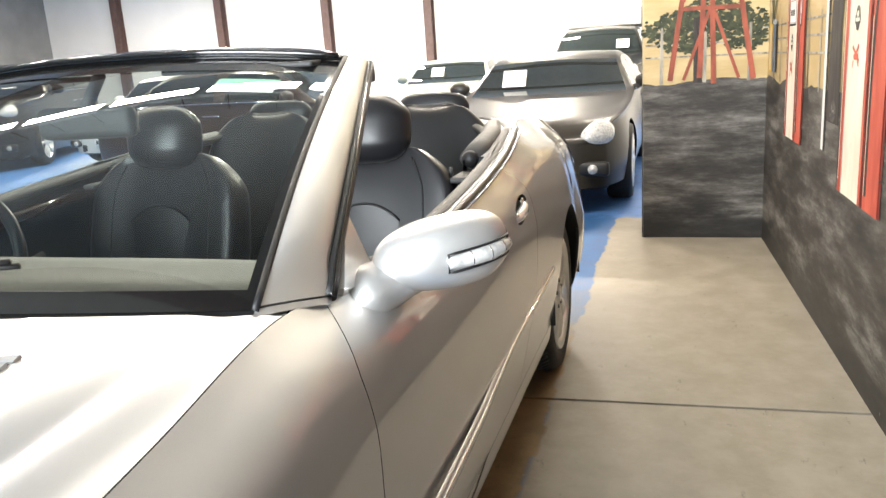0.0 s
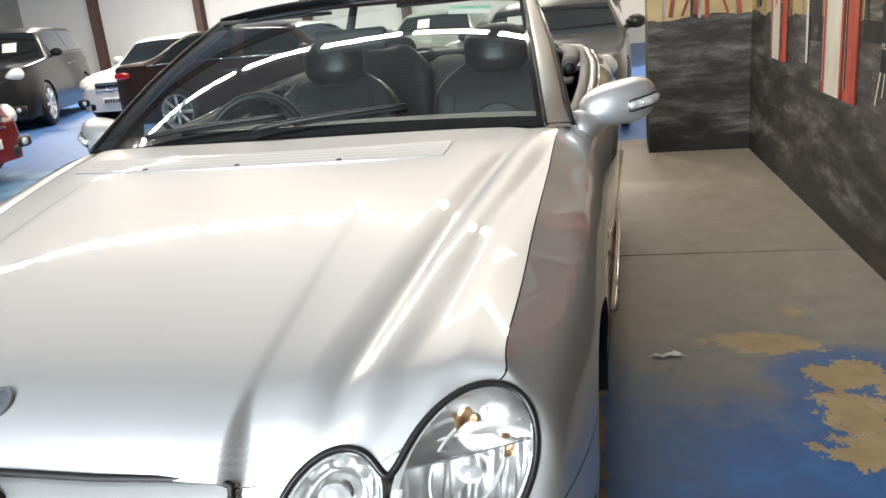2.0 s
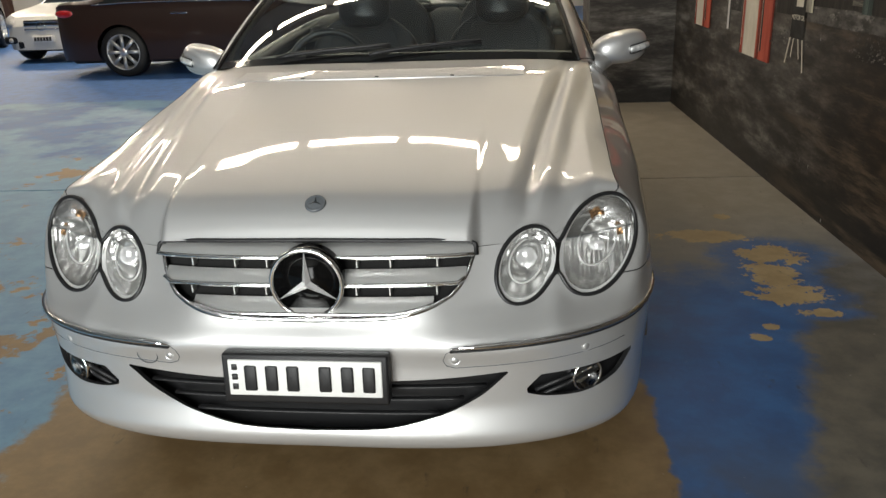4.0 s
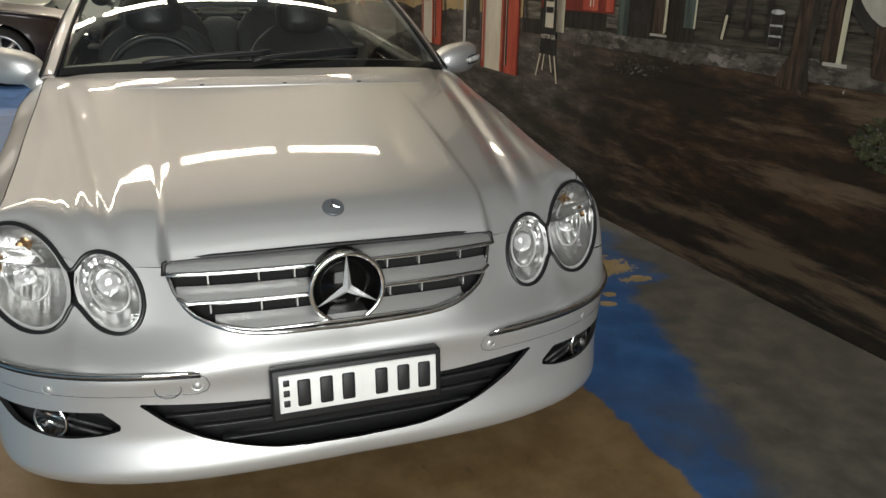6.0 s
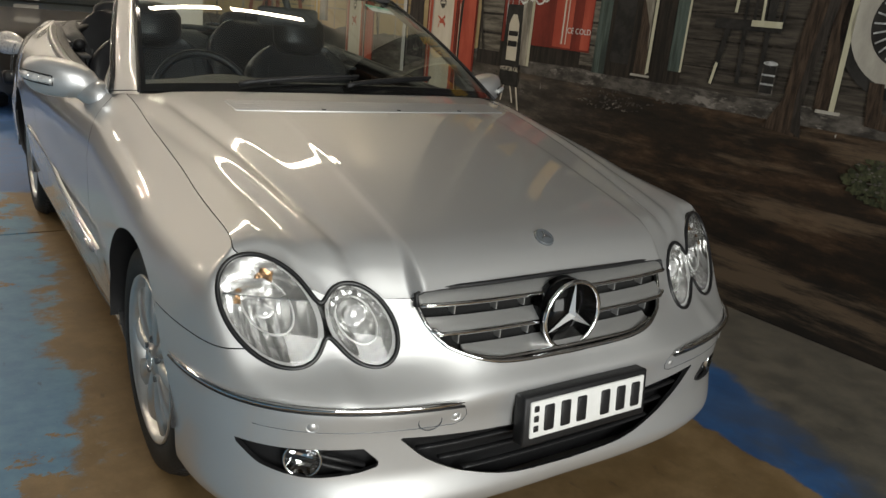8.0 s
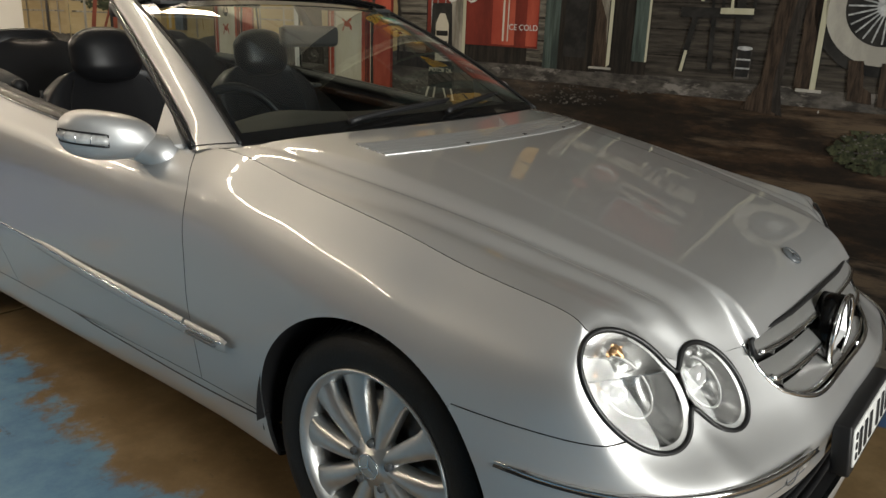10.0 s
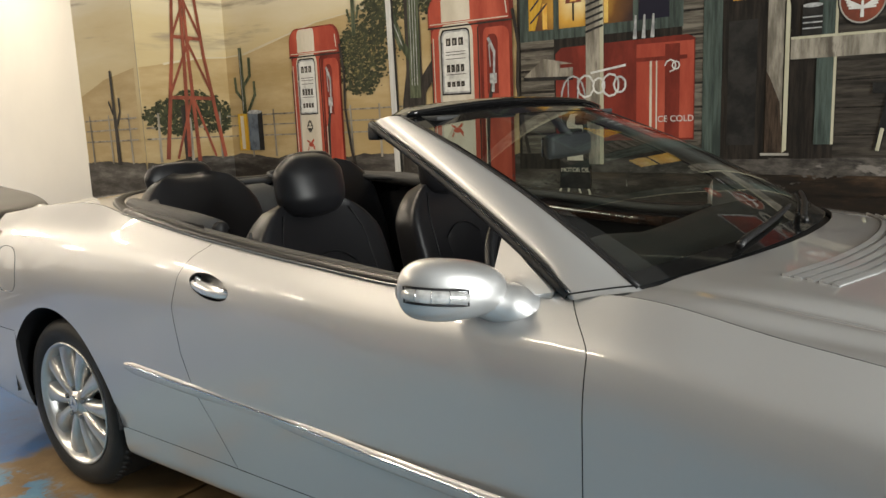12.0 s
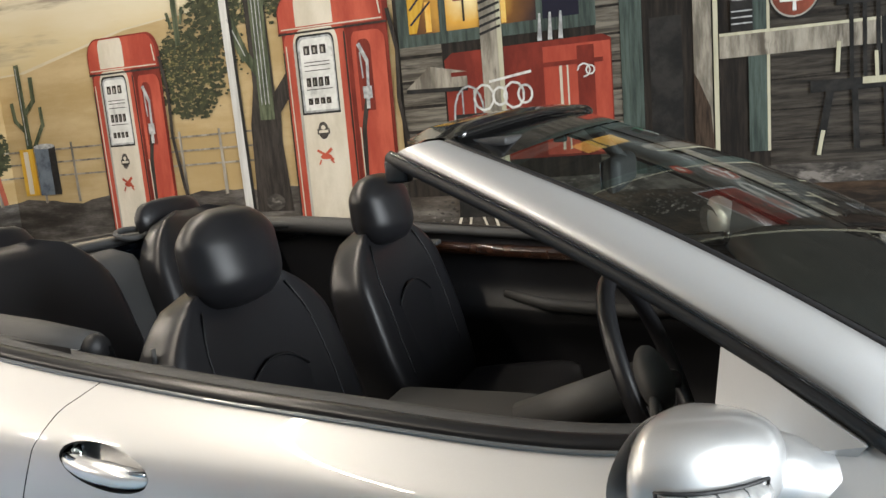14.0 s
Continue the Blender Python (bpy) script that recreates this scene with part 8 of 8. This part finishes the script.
        hl = part("headlamp", bm, M_INDIC, e, "clear headlamp")
        bm = bmesh.new()
        for q, rr in ((-0.05, 0.045), (0.06, 0.04)):
            cyl(bm, (s * (hx + q), hy - 0.040 + (0.045 if q > 0 else 0), hz + 0.1 * q), (s * (hx + q), hy + 0.02, hz), rr * 0.8, rr, 20)
        part("reflector", bm, M_CHROME, hl)
        bm = bmesh.new()
        fx = w * 0.68
        fy = yf(fx, 0.36)
        box(bm, s * fx - 0.13, fy - 0.012, 0.315, s * fx + 0.13, fy + 0.05, 0.435, 0.03)
        fg = part("fog_recess", bm, M_BLACK, e)
        bm = bmesh.new()
        cyl(bm, (s * fx, fy - 0.028, 0.375), (s * fx, fy + 0.02, 0.375), 0.036, 0.042, 20)
        part("fog_lamp", bm, M_INDIC, fg)
        # door mirror
        my = length * (a + 0.075)
        bm = bmesh.new()
        t = bmesh.new()
        bmesh.ops.create_uvsphere(t, u_segments=16, v_segments=10, radius=1)
        bmesh.ops.scale(t, vec=(0.11, 0.07, 0.075), verts=list(t.verts))
        bmesh.ops.translate(t, vec=(s * (w + 0.06), my, belt + 0.10), verts=list(t.verts))
        join(bm, t)
        tube(bm, [(s * (w - 0.08), my, belt + 0.03), (s * (w + 0.0), my, belt + 0.06)], 0.03, 8)
        part("door_mirror", bm, m, e)
        # tail lamp, handles, window strip
        bm = bmesh.new()
        t = bmesh.new()
        bmesh.ops.create_uvsphere(t, u_segments=16, v_segments=10, radius=1)
        bmesh.ops.scale(t, vec=(0.045, 0.17, 0.055), verts=list(t.verts))
        p = shape(0.955, 0.47)
        join(bm, t, Matrix.Translation((s * (p.x - 0.012), p.y, p.z)) @ pose(0, 0, 0, 0, 0, s * 16))
        part("tail_lamp", bm, M_RED, e, "red tail lamp")
        for q in ((b + c_) / 2 + 0.02, a + 0.30 if kind != "coupe" else None):
            if q:
                p = shape(q, 0.46)
                bm = bmesh.new()
                box(bm, s * p.x - 0.012, p.y - 0.10, p.z - 0.012, s * p.x + 0.022, p.y + 0.10, p.z + 0.012, 0.008)
                part("door_handle", bm, M_CHROME, e)
        bm = bmesh.new()
        tube(bm, [Vector((s * (shape(u, 0.56).x + 0.004), shape(u, 0.56).y, shape(u, 0.56).z)) for u in np.linspace(a + 0.06, d_ - 0.02, 20)], 0.009, 6)
        part("window_strip", bm, M_CHROME, e)
    if paper:
        u0 = a + (b - a) * 0.35
        p = shape(u0, 0.93)
        bm = bmesh.new()
        grid(bm, lambda q, v: Vector((paper + 0.24 * (q - 0.5), p.y - 0.015 + 0.13 * v, p.z + 0.02 + 0.16 * v)), 4, 4)
        part("price_card", bm, M_WHITE, e, "white paper card behind the windscreen")


parked_car("parked_coupe", "dark bronze-grey coupe with a chrome grille", (0.02, 5.75, 0), 0, (0.028, 0.025, 0.021), 4.65, 1.78, 1.30, 0.74, 0.88, "coupe", paper=-0.35)
parked_car("parked_sedan", "dark brown four-door sedan with alloy wheels", (-1.15, 8.72, 0), 90, (0.030, 0.017, 0.014), 4.95, 1.84, 1.37, 0.76, 0.90, "sedan")
parked_car("parked_hatchback", "white compact car with a dark grille", (-7.35, 9.75, 0), 0, (0.62, 0.62, 0.60), 4.3, 1.74, 1.36, 0.74, 0.88, "sedan")
parked_car("parked_four_wheel_drive", "black four-wheel drive with chrome grille", (-9.55, 9.15, 0), 25, (0.010, 0.010, 0.010), 4.9, 1.94, 1.74, 1.04, 1.14, "suv", paper=0.3)
parked_car("parked_saloon", "silver-green saloon with a price card", (-2.8, 12.0, 0), 0, (0.16, 0.18, 0.16), 4.5, 1.76, 1.33, 0.74, 0.88, "sedan", paper=-0.2)
parked_car("parked_utility", "black utility vehicle with a tall grey canopy", (-0.2, 13.5, 0), 0, (0.010, 0.010, 0.011), 5.1, 1.88, 1.76, 1.02, 1.14, "suv", paper=0.45)
parked_car("parked_red_car", "dark red car with a polished body", (-5.30, 4.9, 0), 95, (0.13, 0.008, 0.006), 4.2, 1.74, 1.42, 0.76, 0.92, "sedan")
bm = bmesh.new()
box(bm, -0.95, 16.2, 1.75, 0.55, 18.2, 2.10, 0.03)
tagged(obj("canopy_box", bm, M_ROOF, smooth=False), "grey canopy box on the roof of the utility vehicle", "canopy")
